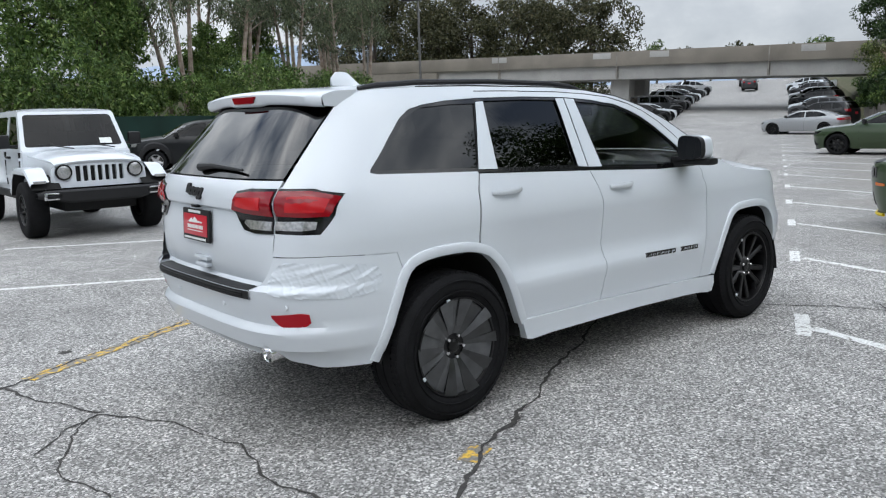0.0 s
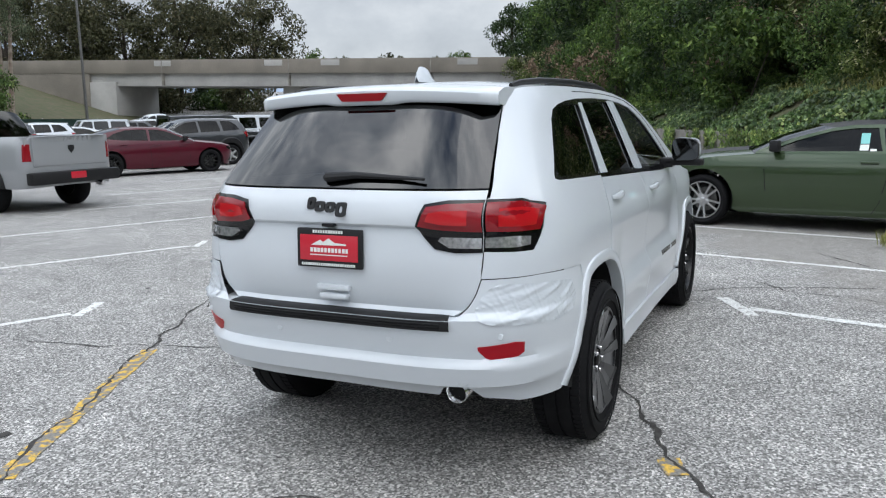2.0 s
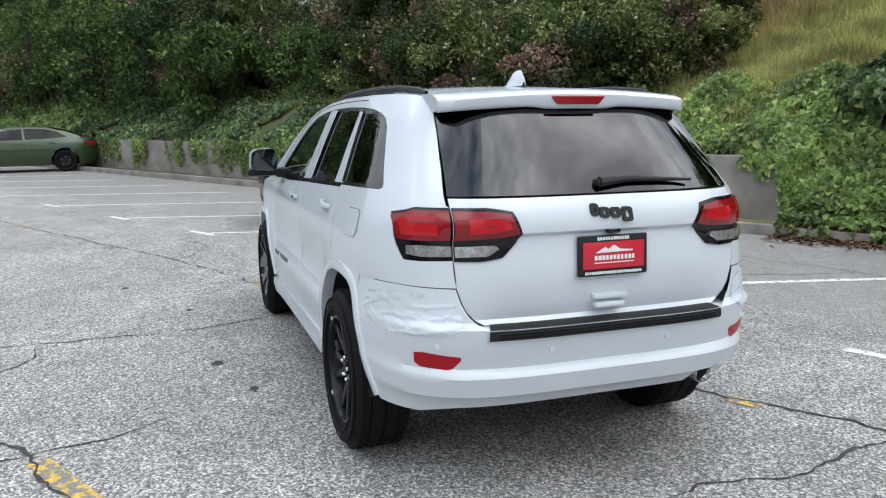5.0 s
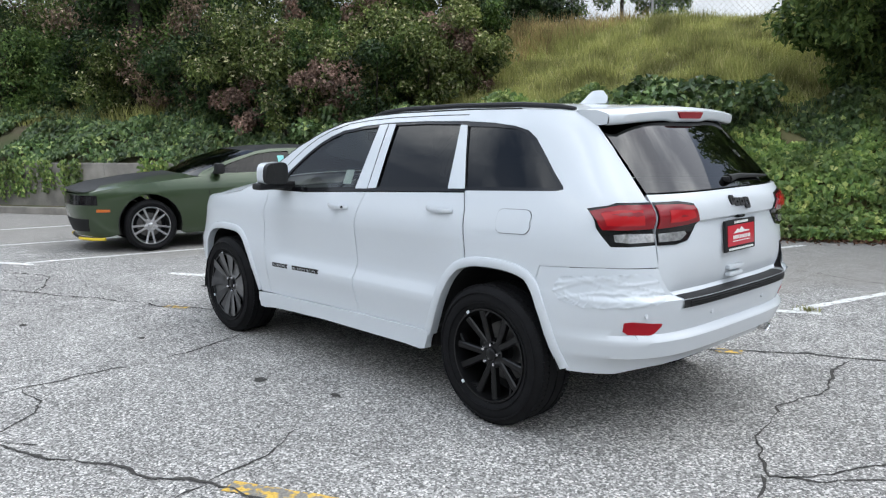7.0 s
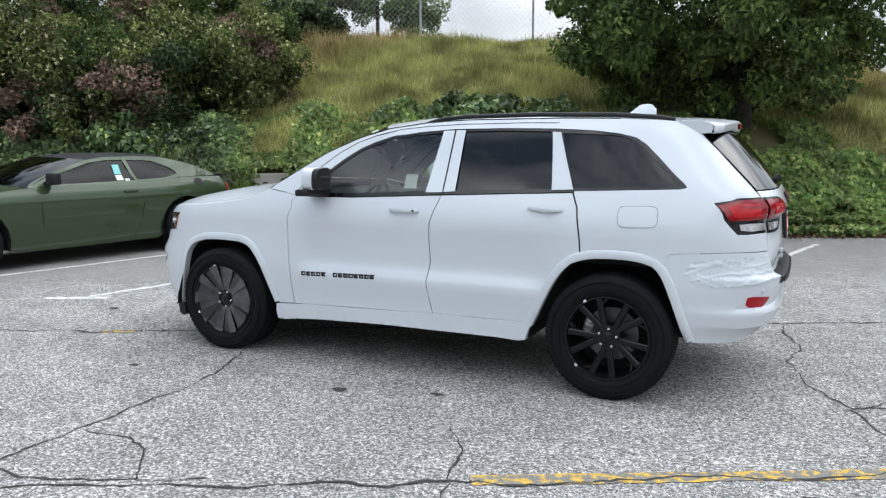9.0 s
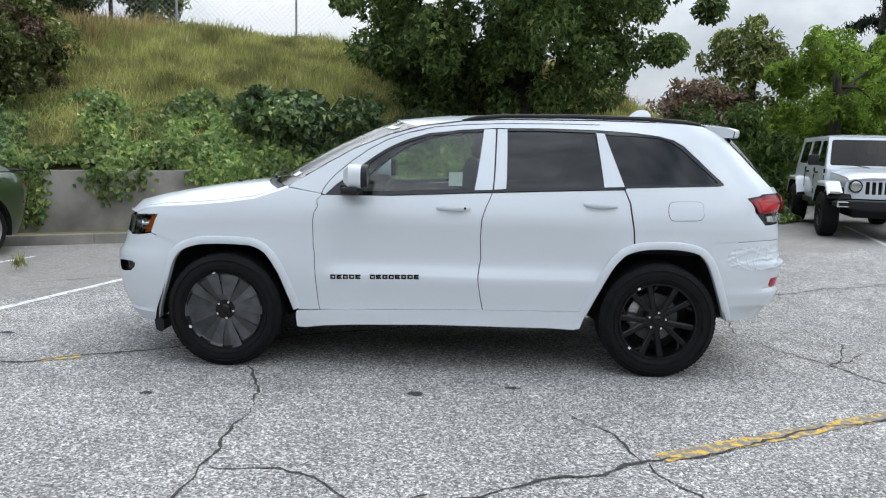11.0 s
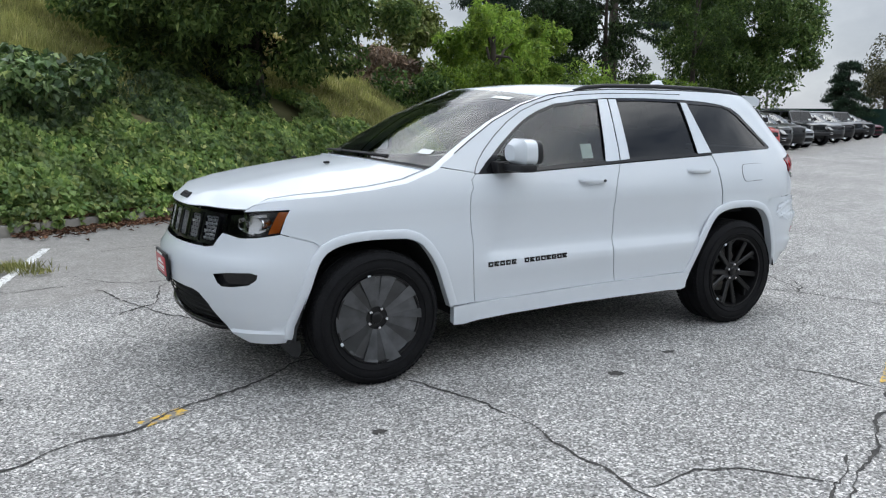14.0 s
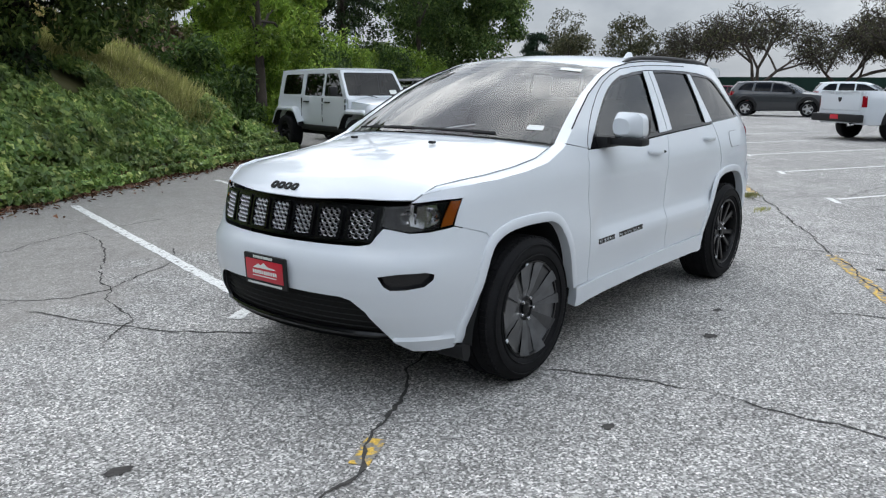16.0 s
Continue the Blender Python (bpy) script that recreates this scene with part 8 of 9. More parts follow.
L_LITTER = leaf_mat("leaf_litter", (0.06, 0.03, 0.018), (0.17, 0.085, 0.05), (0.30, 0.20, 0.12), rough=0.8, through=0.0)


def kites(name, c, axis, up, length, width, material, parent=None, fold=0.25):
    """Many leaves at places c, each a folded kite along axis, facing up."""
    n = len(c)
    a = axis / (np.linalg.norm(axis, axis=1, keepdims=True) + 1e-9)
    s = np.cross(a, up)
    s /= np.linalg.norm(s, axis=1, keepdims=True) + 1e-9
    t = np.cross(s, a)
    L, W = np.reshape(length, (-1, 1)) * np.ones((n, 1)), np.reshape(width, (-1, 1)) * np.ones((n, 1))
    base, tip = c - a * L / 2, c + a * L / 2 - t * L * 0.12
    l, r = c - a * L * 0.08 - s * W / 2 + t * W * fold, c - a * L * 0.08 + s * W / 2 + t * W * fold
    v = np.stack([base, r, tip, l], 1).reshape(-1, 3)
    i = np.arange(n)[:, None] * 4
    f = np.concatenate([np.c_[i, i + 1, i + 2], np.c_[i, i + 2, i + 3]], 1).reshape(-1, 3)
    return raw(name, v, f, material, parent)


def unit(n):
    d = RNG.normal(size=(n, 3))
    return d / np.linalg.norm(d, axis=1, keepdims=True)


def clumps(centres, radii, per, squash=0.8, shell=0.55):
    """Leaf places in round clumps, thicker towards their outsides, and the way out from each clump."""
    cs, ds = [], []
    for c, r in zip(centres, radii):
        d = unit(per)
        k = RNG.uniform(shell, 1.0, (per, 1)) * r
        p = d * k
        p[:, 2] *= squash
        cs.append(np.asarray(c) + p)
        ds.append(d)
    return np.concatenate(cs), np.concatenate(ds)


def leaf_set(name, centres, radii, per, length, width, material, parent=None, droop=0.35, squash=0.8, shell=0.5):
    c, d = clumps(centres, radii, per, squash, shell)
    n = len(c)
    axis = d * 0.6 + unit(n) * 0.9 + np.array([0, 0, -droop])
    up = d * 0.7 + np.array([0, 0, 0.8]) + unit(n) * 0.5
    return kites(name, c, axis, up, length * RNG.uniform(0.6, 1.25, n), width * RNG.uniform(0.7, 1.2, n), material, parent)


def crown_points(n, rx, ry, rz, low=-1.0, hollow=0.35):
    """Clump centres within an uneven round crown."""
    out = []
    while len(out) < n:
        p = RNG.uniform(-1, 1, 3)
        r = np.linalg.norm(p)
        if r > 1 or r < hollow or p[2] < low:
            continue
        w = 1 + 0.28 * noise.noise(Vector(p * 2.2 + RNG.uniform(0, 0.05)))
        out.append((p[0] * rx * w, p[1] * ry * w, p[2] * rz * w))
    return np.array(out)


def tree(x, y, z, height, rx, rz, material, label, bark=BARK, trunk_r=0.18, n=70, clump=0.75, per=220, leaf=(0.16, 0.06), lean=0.0, low=-0.9, forks=5, crown_z=None, droop=0.35, hollow=0.35, shift=(0, 0), name="tree"):
    """Tapered trunk, limbs to the crown, and a crown of leaf clumps."""
    t = tagged(new(name), label, "tree")
    t.location = (x, y, z - 0.15)
    cz = crown_z if crown_z else height - rz * 0.9
    bm = bmesh.new()
    k = RNG.uniform(-0.25, 0.25, (4, 2)) * lean
    pts = [(0, 0, 0), (k[0][0], k[0][1], cz * 0.35), (k[1][0] * 1.6, k[1][1] * 1.6, cz * 0.7), (k[2][0] * 2, k[2][1] * 2, cz), (k[2][0] * 2.2, k[2][1] * 2.2, cz + rz * 0.6)]
    tube(bm, pts, [trunk_r * 1.25, trunk_r, trunk_r * 0.82, trunk_r * 0.55, trunk_r * 0.15], 10)
    part("trunk", bm, bark, t)
    pc = crown_points(n, rx, rx, rz, low, hollow) + np.array((shift[0], shift[1], 0))
    for j in range(forks):
        q = pc[int(RNG.integers(0, len(pc)))]
        s = Vector(pts[1]).lerp(Vector(pts[3]), RNG.uniform(0.4, 1.0))
        e = Vector((pts[3][0] + q[0] * 0.9, pts[3][1] + q[1] * 0.9, cz + q[2] * 0.9))
        bm = bmesh.new()
        m = s.lerp(e, 0.5) + Vector((0, 0, 0.15 * rz))
        tube(bm, [s, m, e], [trunk_r * 0.45, trunk_r * 0.28, trunk_r * 0.08], 6)
        part("limb", bm, bark, t)
    c = pc + np.array((pts[3][0], pts[3][1], cz))
    leaf_set("crown", c, RNG.uniform(0.6, 1.15, len(c)) * clump, per, leaf[0], leaf[1], material, t, droop)
    return t


def bush(x, y, z, r, h, material, label, n=16, per=260, leaf=(0.11, 0.055), name="bush"):
    """A shrub: stems and leaf clumps from the ground up."""
    b = tagged(new(name), label, "bush")
    b.location = (x, y, z - 0.1)
    pc = crown_points(n, r, r, h * 0.55, -0.8, 0.2) + np.array((0, 0, h * 0.5))
    leaf_set("foliage", pc, RNG.uniform(0.7, 1.2, n) * r * 0.42, per, leaf[0], leaf[1], material, b)
    for j in range(4):
        q = pc[int(RNG.integers(0, n))]
        bm = bmesh.new()
        tube(bm, [(q[0] * 0.1, q[1] * 0.1, 0), (q[0] * 0.5, q[1] * 0.5, q[2] * 0.5), tuple(q)], [0.03, 0.02, 0.008], 5)
        part("stem", bm, BARK, b)
    return b


def hill_at(u, v):
    p = lot(u, v)
    return p.x, p.y, hill_z(u, v)


# ivy over the wall and the foot of the bank
def ivy_patch(label, n, u0, u1, d0, d1, size, material=L_IVY, lift=0.10, keep=lambda u, d: True, name="ivy"):
    u, d = RNG.uniform(u0, u1, n), RNG.uniform(d0, d1, n)
    ok = np.array([keep(a, b) for a, b in zip(u, d)])
    u, d = u[ok], d[ok]
    pts = np.array([(*lot(a, KERB_V - 0.16 - b)[:2], hill_z(a, KERB_V - 0.16 - b)) for a, b in zip(u, d)])
    bump = np.array([max(0.0, noise.noise(Vector((a * 1.1, b * 1.1, 5.0))) + 0.25) for a, b in zip(u, d)])
    pts[:, 2] += RNG.uniform(0, lift, len(u)) + 0.38 * bump * RNG.uniform(0.75, 1.0, len(u))
    out = np.array(lot(0, 1))[None] * 0.55 + np.array((0, 0, 0.85))[None]
    up = out + unit(len(u)) * 0.55
    axis = np.array(lot(0, 1))[None] * 0.5 + np.array((0, 0, -0.7)) + unit(len(u)) * 0.8
    ob = kites(name, pts, axis, up, size * RNG.uniform(0.6, 1.3, len(u)), size * 0.85 * RNG.uniform(0.7, 1.2, len(u)), material)
    return tagged(ob, label, "ivy", kind="stuff")


def bank_ivy(u, d):
    """Where ivy covers the bank: up to a wavering line, and over the wall only."""
    return d < (2.35 + 0.35 * math.sin(u * 0.9)) + (0.35 if -7.5 < u < -3.5 else 0) - 1.2 * min(1, max(0, (-6.2 - u) / 2.4)) and (u < 0.1 or d > 0.74) and d > 0.12 + 0.12 * math.sin(u * 3.1)


def deep_ivy(u, d):
    """The dark broad-leaved ivy round the tree, its leaf colour also holding the tree's shade; paler creepers grow
    beyond it.
    """
    w = noise.noise(Vector((u * 0.8, d * 1.1, 2.0)))
    return u > 3.4 + w or u < 0.5 + w and w * 1.2 + d > 1.35 + 0.9 * max(0.0, u + 1.0) + 0.8 * max(0.0, -3.4 - u)


ivy_patch("dark green broad-leaved ivy over the bank", 50000, -8.0, 4.5, 0.0, 3.7, 0.135, L_IVY_DEEP, keep=lambda u, d: bank_ivy(u, d) and deep_ivy(u, d))
ivy_patch("creepers with green and yellowish leaves over the bank", 60000, -11.2, 4.5, 0.0, 3.7, 0.125, keep=lambda u, d: bank_ivy(u, d) and not deep_ivy(u, d) and (d < 1.3 or noise.noise(Vector((u * 1.2, d * 1.2, 6.0))) > (-0.15 if u < 0.3 else -0.05)))
ivy_patch("ivy with green leaves on the slope above the wall", 30000, 4.0, 26.0, 0.74, 3.4, 0.13, L_IVY_DEEP, keep=lambda u, d: noise.noise(Vector((u * 0.4, d, 1.0))) > -0.35)
ivy_patch("ivy with green leaves on the far slope", 9000, 26.0, 60.0, 0.74, 3.4, 0.22)

# ivy that creeps over the kerb on to the asphalt
n = 19000
u, d = RNG.uniform(-11.5, 0.2, n), RNG.uniform(-0.75, 0.7, n)
reach = np.array([-0.42 + 0.38 * noise.noise(Vector((a * 0.8, 2.0, 0))) + 0.12 * noise.noise(Vector((a * 4.0, 7.0, 0))) + max(0.0, a + 4.2) * 0.05 for a in u])
ok = d > reach
u, d = u[ok], d[ok]
m = len(u)
pts = np.array([(*lot(a, KERB_V - 0.16 - b)[:2], 0.0) for a, b in zip(u, d)])
pts[:, 2] = np.where(d < -0.17, 0.03, 0.16) + RNG.uniform(0, 0.14, m) + np.maximum(0, d) * 0.6
out = np.array(lot(0, 1))[None] * 0.4 + np.array((0, 0, 0.9))[None] + unit(m) * 0.5
tagged(kites("creeping_ivy", pts, unit(m) + np.array((0, 0, -0.2)), out, 0.105 * RNG.uniform(0.6, 1.3, m), 0.09 * RNG.uniform(0.7, 1.2, m), L_IVY), "ivy creeping over the kerb on to the asphalt", "ivy", kind="stuff")

# strands that hang over the wall
hang = []
for k in range(430):
    u = RNG.uniform(1.6, 30) if k % 3 else (RNG.uniform(0.1, 8) if k % 15 else RNG.uniform(0.05, 0.35))
    if 0.35 < u < 2.2 and k % 4 or noise.noise(Vector((u * 0.55, 3.0, 0))) < (-0.30 if u < 9 else -0.12):
        continue
    for j in range(int(RNG.integers(14, 46))):
        f = j / 46
        hang.append((*lot(u + RNG.normal() * 0.08, KERB_V - 0.73 + RNG.uniform(0.0, 0.07))[:2], 1.06 - f * (0.9 if u > 2.2 or u < 0.35 else 0.55) + RNG.normal() * 0.03))
hang = np.array(hang)
n = len(hang)
ob = kites("hanging_ivy", hang, np.array((0, 0, -1.0)) + unit(n) * 0.7, np.array(lot(0, 1)) + unit(n) * 0.45, 0.10 * RNG.uniform(0.6, 1.3, n), 0.085 * RNG.uniform(0.7, 1.2, n), L_IVY)
tagged(ob, "ivy strands hanging over the concrete wall", "ivy", kind="stuff")
# leafy mound of ivy
for (u, d, rx, rz, nn) in ((-1.2, 1.9, 1.0, 0.40, 18), (5.2, 1.5, 0.9, 0.35, 12)):
    x, y, z = hill_at(u, KERB_V - 0.16 - d)
    b = tagged(new("ivy_mound"), "heaped ivy with broad dark green leaves", "ivy")
    b.location = (x, y, z)
    pc = crown_points(nn * 2, rx * 1.5, rx, rz, -0.6, 0.05) + np.array((0, 0, 0.22))
    leaf_set("foliage", pc, RNG.uniform(0.6, 1.2, nn * 2) * 0.34, 150, 0.15, 0.12, L_IVY_DEEP, b, 0.5)


# grass on the bank
def grass(label, n, u0, u1, d0, d1, h, material=L_GRASS, keep=lambda u, d: True, lean=0.35):
    u, d = RNG.uniform(u0, u1, n), RNG.uniform(d0, d1, n)
    ok = np.array([keep(a, b) for a, b in zip(u, d)])
    u, d = u[ok], d[ok]
    m = len(u)
    base = np.array([(*lot(a, KERB_V - 0.16 - b)[:2], hill_z(a, KERB_V - 0.16 - b)) for a, b in zip(u, d)])
    hh = h * RNG.uniform(0.4, 1.3, (m, 1)) * np.array([[0.75 + 0.6 * max(-0.5, noise.noise(Vector((a * 0.7, b * 0.7, 9.0))))] for a, b in zip(u, d)])
    way = unit(m) * lean + np.array((0, 0, 1.0)) + np.array(lot(0, 1)) * 0.15
    side = np.cross(way, unit(m))
    side /= np.linalg.norm(side, axis=1, keepdims=True)
    mid, tip = base + way * hh * 0.55, base + way * hh + unit(m) * hh * 0.25
    w = 0.007 + 0.004 * hh
    v = np.stack([base - side * w, base + side * w, mid + side * w * 0.7, tip, mid - side * w * 0.7], 1).reshape(-1, 3)
    i = np.arange(m)[:, None] * 5
    f = np.concatenate([np.c_[i, i + 1, i + 2], np.c_[i, i + 2, i + 4], np.c_[i + 2, i + 3, i + 4]], 1).reshape(-1, 3)
    return tagged(raw("grass", v, f, material), label, "grass", kind="stuff")


grass("long green and dry grass on the bank", 230000, -13.0, 5.0, 0.5, 10.5, 0.20, lean=0.95, keep=lambda u, d: d > (1.95 - 0.95 * min(1, max(0, u + 1.0)) + 0.35 * math.sin(u * 0.9)) + (0.35 if -7.5 < u < -3.5 else 0) - 1.2 * min(1, max(0, (-6.2 - u) / 2.4)))
grass("long grass between the shrubs", 26000, 5.0, 16.0, 2.2, 9.0, 0.36)
L_DRY = leaf_mat("dry_grass", (0.26, 0.20, 0.09), (0.45, 0.34, 0.16), (0.58, 0.42, 0.25), rough=0.8)
grass("tall dry brown grass along the crest", 16000, 0.2, 4.4, 4.2, 9.5, 0.36, L_DRY, lean=0.7, keep=lambda u, d: d > 8.6 - 1.2 * u + 0.8 * noise.noise(Vector((u * 2, d * 2, 0))))
grass("tall dry grass on the lower bank", 5000, -10.5, -6.5, 3.6, 6.5, 0.36, L_DRY)

# shrubs on the bank, thick towards the bridge
SHRUBS = ((L_PALE, "yellowish green shrub with pale flower heads"), (L_PINK, "withered shrub with pinkish brown leaves"), (L_MIX, "dark shrub with pale flower heads"), (L_PALE, "yellowish green shrub with pale flower heads"))
DEEP_SHRUBS = ((L_BANK, "thick green shrub on the bank"), (L_BROWN, "half-withered shrub with reddish brown leaves"), (L_DARK, "dense dark green shrub on the bank"), (L_MIX, "shrub with mixed green and withered leaves"))
for k in range(30):
    u = 3.8 + 0.62 * k + RNG.uniform(-0.3, 0.3)
    d = 3.0 + 1.9 * ((k * 0.618) % 1.0)
    if 7.6 < u < 9.6 and d > 3.0:
        d -= 1.2
    if u < 7.5:
        continue
    x, y, z = hill_at(u, KERB_V - 0.16 - d)
    m_, lb = (SHRUBS if u < 7.0 else DEEP_SHRUBS)[(k * 7 + k // 3) % 4]
    s_ = RNG.uniform(0.85, 1.3)
    bush(x, y, z, 1.15 * s_, 2.1 * s_, m_, lb, 24, 190, (0.11, 0.06))
for k in range(64):
    u = 3.1 + 0.088 * k + RNG.uniform(-0.3, 0.3)
    d = 1.5 + 5.2 * ((k * 0.618) % 1.0)
    if d < 4.6 - 1.1 * (u - 2.2):
        d = 4.6 - 1.1 * (u - 2.2) if u < 4.4 else d
    x, y, z = hill_at(u, KERB_V - 0.16 - d)
    m_, lb = ((L_PALE, "yellowish green shrub with pale flower heads"), (L_PINK, "withered shrub with pinkish brown leaves"), (L_MIX, "dark shrub with pale flower heads"), (L_TREE, "dense green shrub on the bank"), (L_MIX, "dark shrub with pale flower heads"), (L_DARK, "dense dark green shrub on the bank"), (L_PALE, "yellowish green shrub with pale flower heads"))[(k * 3) % 7]
    s_ = RNG.uniform(0.7, 1.15)
    bush(x, y, z, 0.72 * s_, (1.1 + 0.22 * d) * s_, m_, lb, 15, 150, (0.10, 0.06))
for k in range(22):
    u = 4.4 + 1.1 * k + RNG.uniform(-0.4, 0.4)
    if 7.4 < u < 9.8 or u < 5.2:
        continue
    d = 5.6 + 2.2 * ((k * 0.38) % 1.0)
    x, y, z = hill_at(u, KERB_V - 0.16 - d)
    m_, lb = (SHRUBS if u < 7.0 else DEEP_SHRUBS)[(k * 5 + 1) % 4]
    s_ = RNG.uniform(1.0, 1.5)
    bush(x, y, z, 1.4 * s_, 2.6 * s_, m_, lb, 16, 200, (0.13, 0.065))
for k in range(34):
    u = 17.5 + 1.55 * k + RNG.uniform(-0.5, 0.5)
    d = 1.9 + 3.4 * ((k * 0.618) % 1.0)
    x, y, z = hill_at(u, KERB_V - 0.16 - d)
    m_, lb = ((L_TREE, "thick green shrub above the wall"), (L_MIX, "shrub with mixed green and withered leaves"), (L_DARK, "dense dark green shrub above the wall"), (L_BROWN, "half-withered shrub with reddish brown leaves"), (L_TREE, "thick green shrub above the wall"))[k % 5]
    s_ = RNG.uniform(0.85, 1.3)
    bush(x, y, z, 1.7 * s_, 3.8 * s_, m_, lb, 20, 150, (0.22, 0.11))
for k in range(9):
    u = 42 + 2.3 * k + RNG.uniform(-0.5, 0.5)
    p = lot(u, KERB_V - 1.25)
    bush(p.x, p.y, 1.7, 1.25, 2.3, (L_TREE, L_DARK)[k % 2], "dark green shrub hanging over the tall wall", 16, 130, (0.24, 0.13))
# tall trees along the top of the bank
for k in range(1, 13):
    u = 5.5 + 3.6 * k + RNG.uniform(-0.8, 0.8)
    d = 8.2 + 3.0 * ((k * 0.618) % 1.0)
    x, y, z = hill_at(u, KERB_V - 0.16 - d)
    hgt = RNG.uniform(6.5, 9.0)
    tree(x, y, z, hgt, RNG.uniform(2.4, 3.2), hgt * 0.40, (L_BANK, L_TREE)[k % 2], "leafy dark green tree on top of the bank", n=80, clump=0.9, per=170, leaf=(0.20, 0.09), trunk_r=0.16, lean=1.0)
for k in range(12):
    u = 50 + 7 * k + RNG.uniform(-2, 2)
    p = lot(u, -14 - RNG.uniform(0, 7))
    tree(p.x, p.y, lot_z(u) + 2.0, RNG.uniform(9, 13), RNG.uniform(3.5, 5), 4.6, (L_TREE, L_DARK)[k % 2], "leafy green tree by the far bank", n=46, clump=1.5, per=120, leaf=(0.42, 0.22), trunk_r=0.22)
# trunk wrapped in ivy
x, y, z = hill_at(11.6, KERB_V - 0.16 - 3.3)
tree(x, y, z, 7.5, 1.3, 3.4, L_DARK, "tall trunk thickly wrapped in dark ivy", n=46, clump=0.62, per=260, leaf=(0.13, 0.10), trunk_r=0.2, crown_z=3.6, droop=0.6)
# the broad tree above the parked cars
x, y, z = hill_at(-5.9, KERB_V - 0.16 - 2.2)
tree(x, y, z, 7.2, 3.5, 2.75, L_BROAD, "broad leafy tree with a dark trunk on the bank", n=215, clump=0.56, per=400, leaf=(0.155, 0.075), trunk_r=0.24, low=-0.95, forks=9, crown_z=3.05, droop=0.4, hollow=0.45, shift=(0.3, 0.15))
ivy_c = np.array([(RNG.normal() * 0.28, RNG.normal() * 0.28, h) for h in np.linspace(0.1, 1.9, 12)])
b = tagged(new("ivy_mound"), "ivy climbing round the broad tree's trunk", "ivy")
b.location = (x, y, z)
leaf_set("foliage", ivy_c, np.full(12, 0.42), 160, 0.12, 0.10, L_DARK, b, 0.5)

# shrubs and trees behind the lower row
for k in range(20):
    u = -12.5 - 1.9 * k + RNG.uniform(-0.5, 0.5)
    v = -9.9 - 2.6 * ((k * 0.618) % 1.0) - 0.05 * k
    p = lot(u, v)
    s_ = RNG.uniform(0.85, 1.35)
    bush(p.x, p.y, max(0.0, hill_z(u, v)), 1.6 * s_, 2.9 * s_, L_BRIGHT if k % 5 else L_TREE, "bright green feathery shrub behind the parked cars", 44 if k < 8 else 26, 190, (0.22, 0.085))
for (x, y, h, r, m_, lb) in ((-10.0, -15.6, 3.9, 1.6, L_BRIGHT, "light green young tree on the bank"), (-8.5, -18.0, 4.3, 1.2, L_PALE, "feathery pale green young tree on the bank"), (-13.5, -19.0, 4.2, 1.7, L_BRIGHT, "light green young tree on the bank"), (-7.0, -17.5, 2.5, 1.3, L_BROWN, "withered brownish shrub tree on the bank"), (-19.5, -25.6, 6.3, 1.9, L_DARK, "airy dark green tree on the bank"), (-22.0, -24.5, 8.0, 2.6, L_DARK, "dark green tree on the bank"), (-31.0, -27.5, 9.0, 3.0, L_TREE, "leafy green tree on the bank")):
    tree(x, y, 1.0, h, r, h * 0.36, m_, lb, n=60 if h > 5 else 30, clump=0.5 if h < 5 else (0.8 if h < 10 else 1.4), per=170, leaf=(0.22, 0.09) if h < 10 else (0.36, 0.16), trunk_r=0.14)


def cedar(x, y, z, h, label):
    """A dark conifer with level tiers of drooping branches and gaps between."""
    t = tagged(new("cedar_tree"), label, "tree")
    t.location = (x, y, z)
    bm = bmesh.new()
    tube(bm, [(0, 0, 0), (0.1, 0, h * 0.5), (0, 0, h)], [0.32, 0.2, 0.04], 9)
    part("trunk", bm, BARK, t)
    cs, rs = [], []
    for i in range(11):
        zz = h * (0.30 + 0.065 * i)
        reach = (1 - i / 12) * h * 0.26 + 0.5
        for j in range(int(RNG.integers(2, 5))):
            a = RNG.uniform(0, 6.28)
            e = Vector((math.cos(a) * reach, math.sin(a) * reach, zz - 0.25))
            bm = bmesh.new()
            tube(bm, [(0, 0, zz), (e.x * 0.5, e.y * 0.5, zz + 0.15), e], [0.07, 0.05, 0.015], 5)
            part("limb", bm, BARK, t)
            for f in np.linspace(0.35, 1.0, 5):
                cs.append((e.x * f, e.y * f, zz + 0.05 - 0.3 * f * f))
                rs.append(RNG.uniform(0.4, 0.75))
    leaf_set("crown", np.array(cs), rs, 110, 0.26, 0.055, L_CEDAR, t, 0.9, 0.5, 0.1)
    return t


tree(-37.0, -30.0, 0.5, 13.0, 4.7, 6.2, L_BANK, "large round green tree by the lot", n=150, clump=1.25, per=300, leaf=(0.30, 0.14), trunk_r=0.3, crown_z=7.2, hollow=0.45)
cedar(-26.8, -29.4, 1.0, 17, "tall dark cedar with tiered branches")
cedar(-15.6, -24.7, 1.0, 6.6, "dark cedar with tiered branches")
cedar(-63.0, -39.5, 0.0, 6.4, "dark cedar behind the far row")


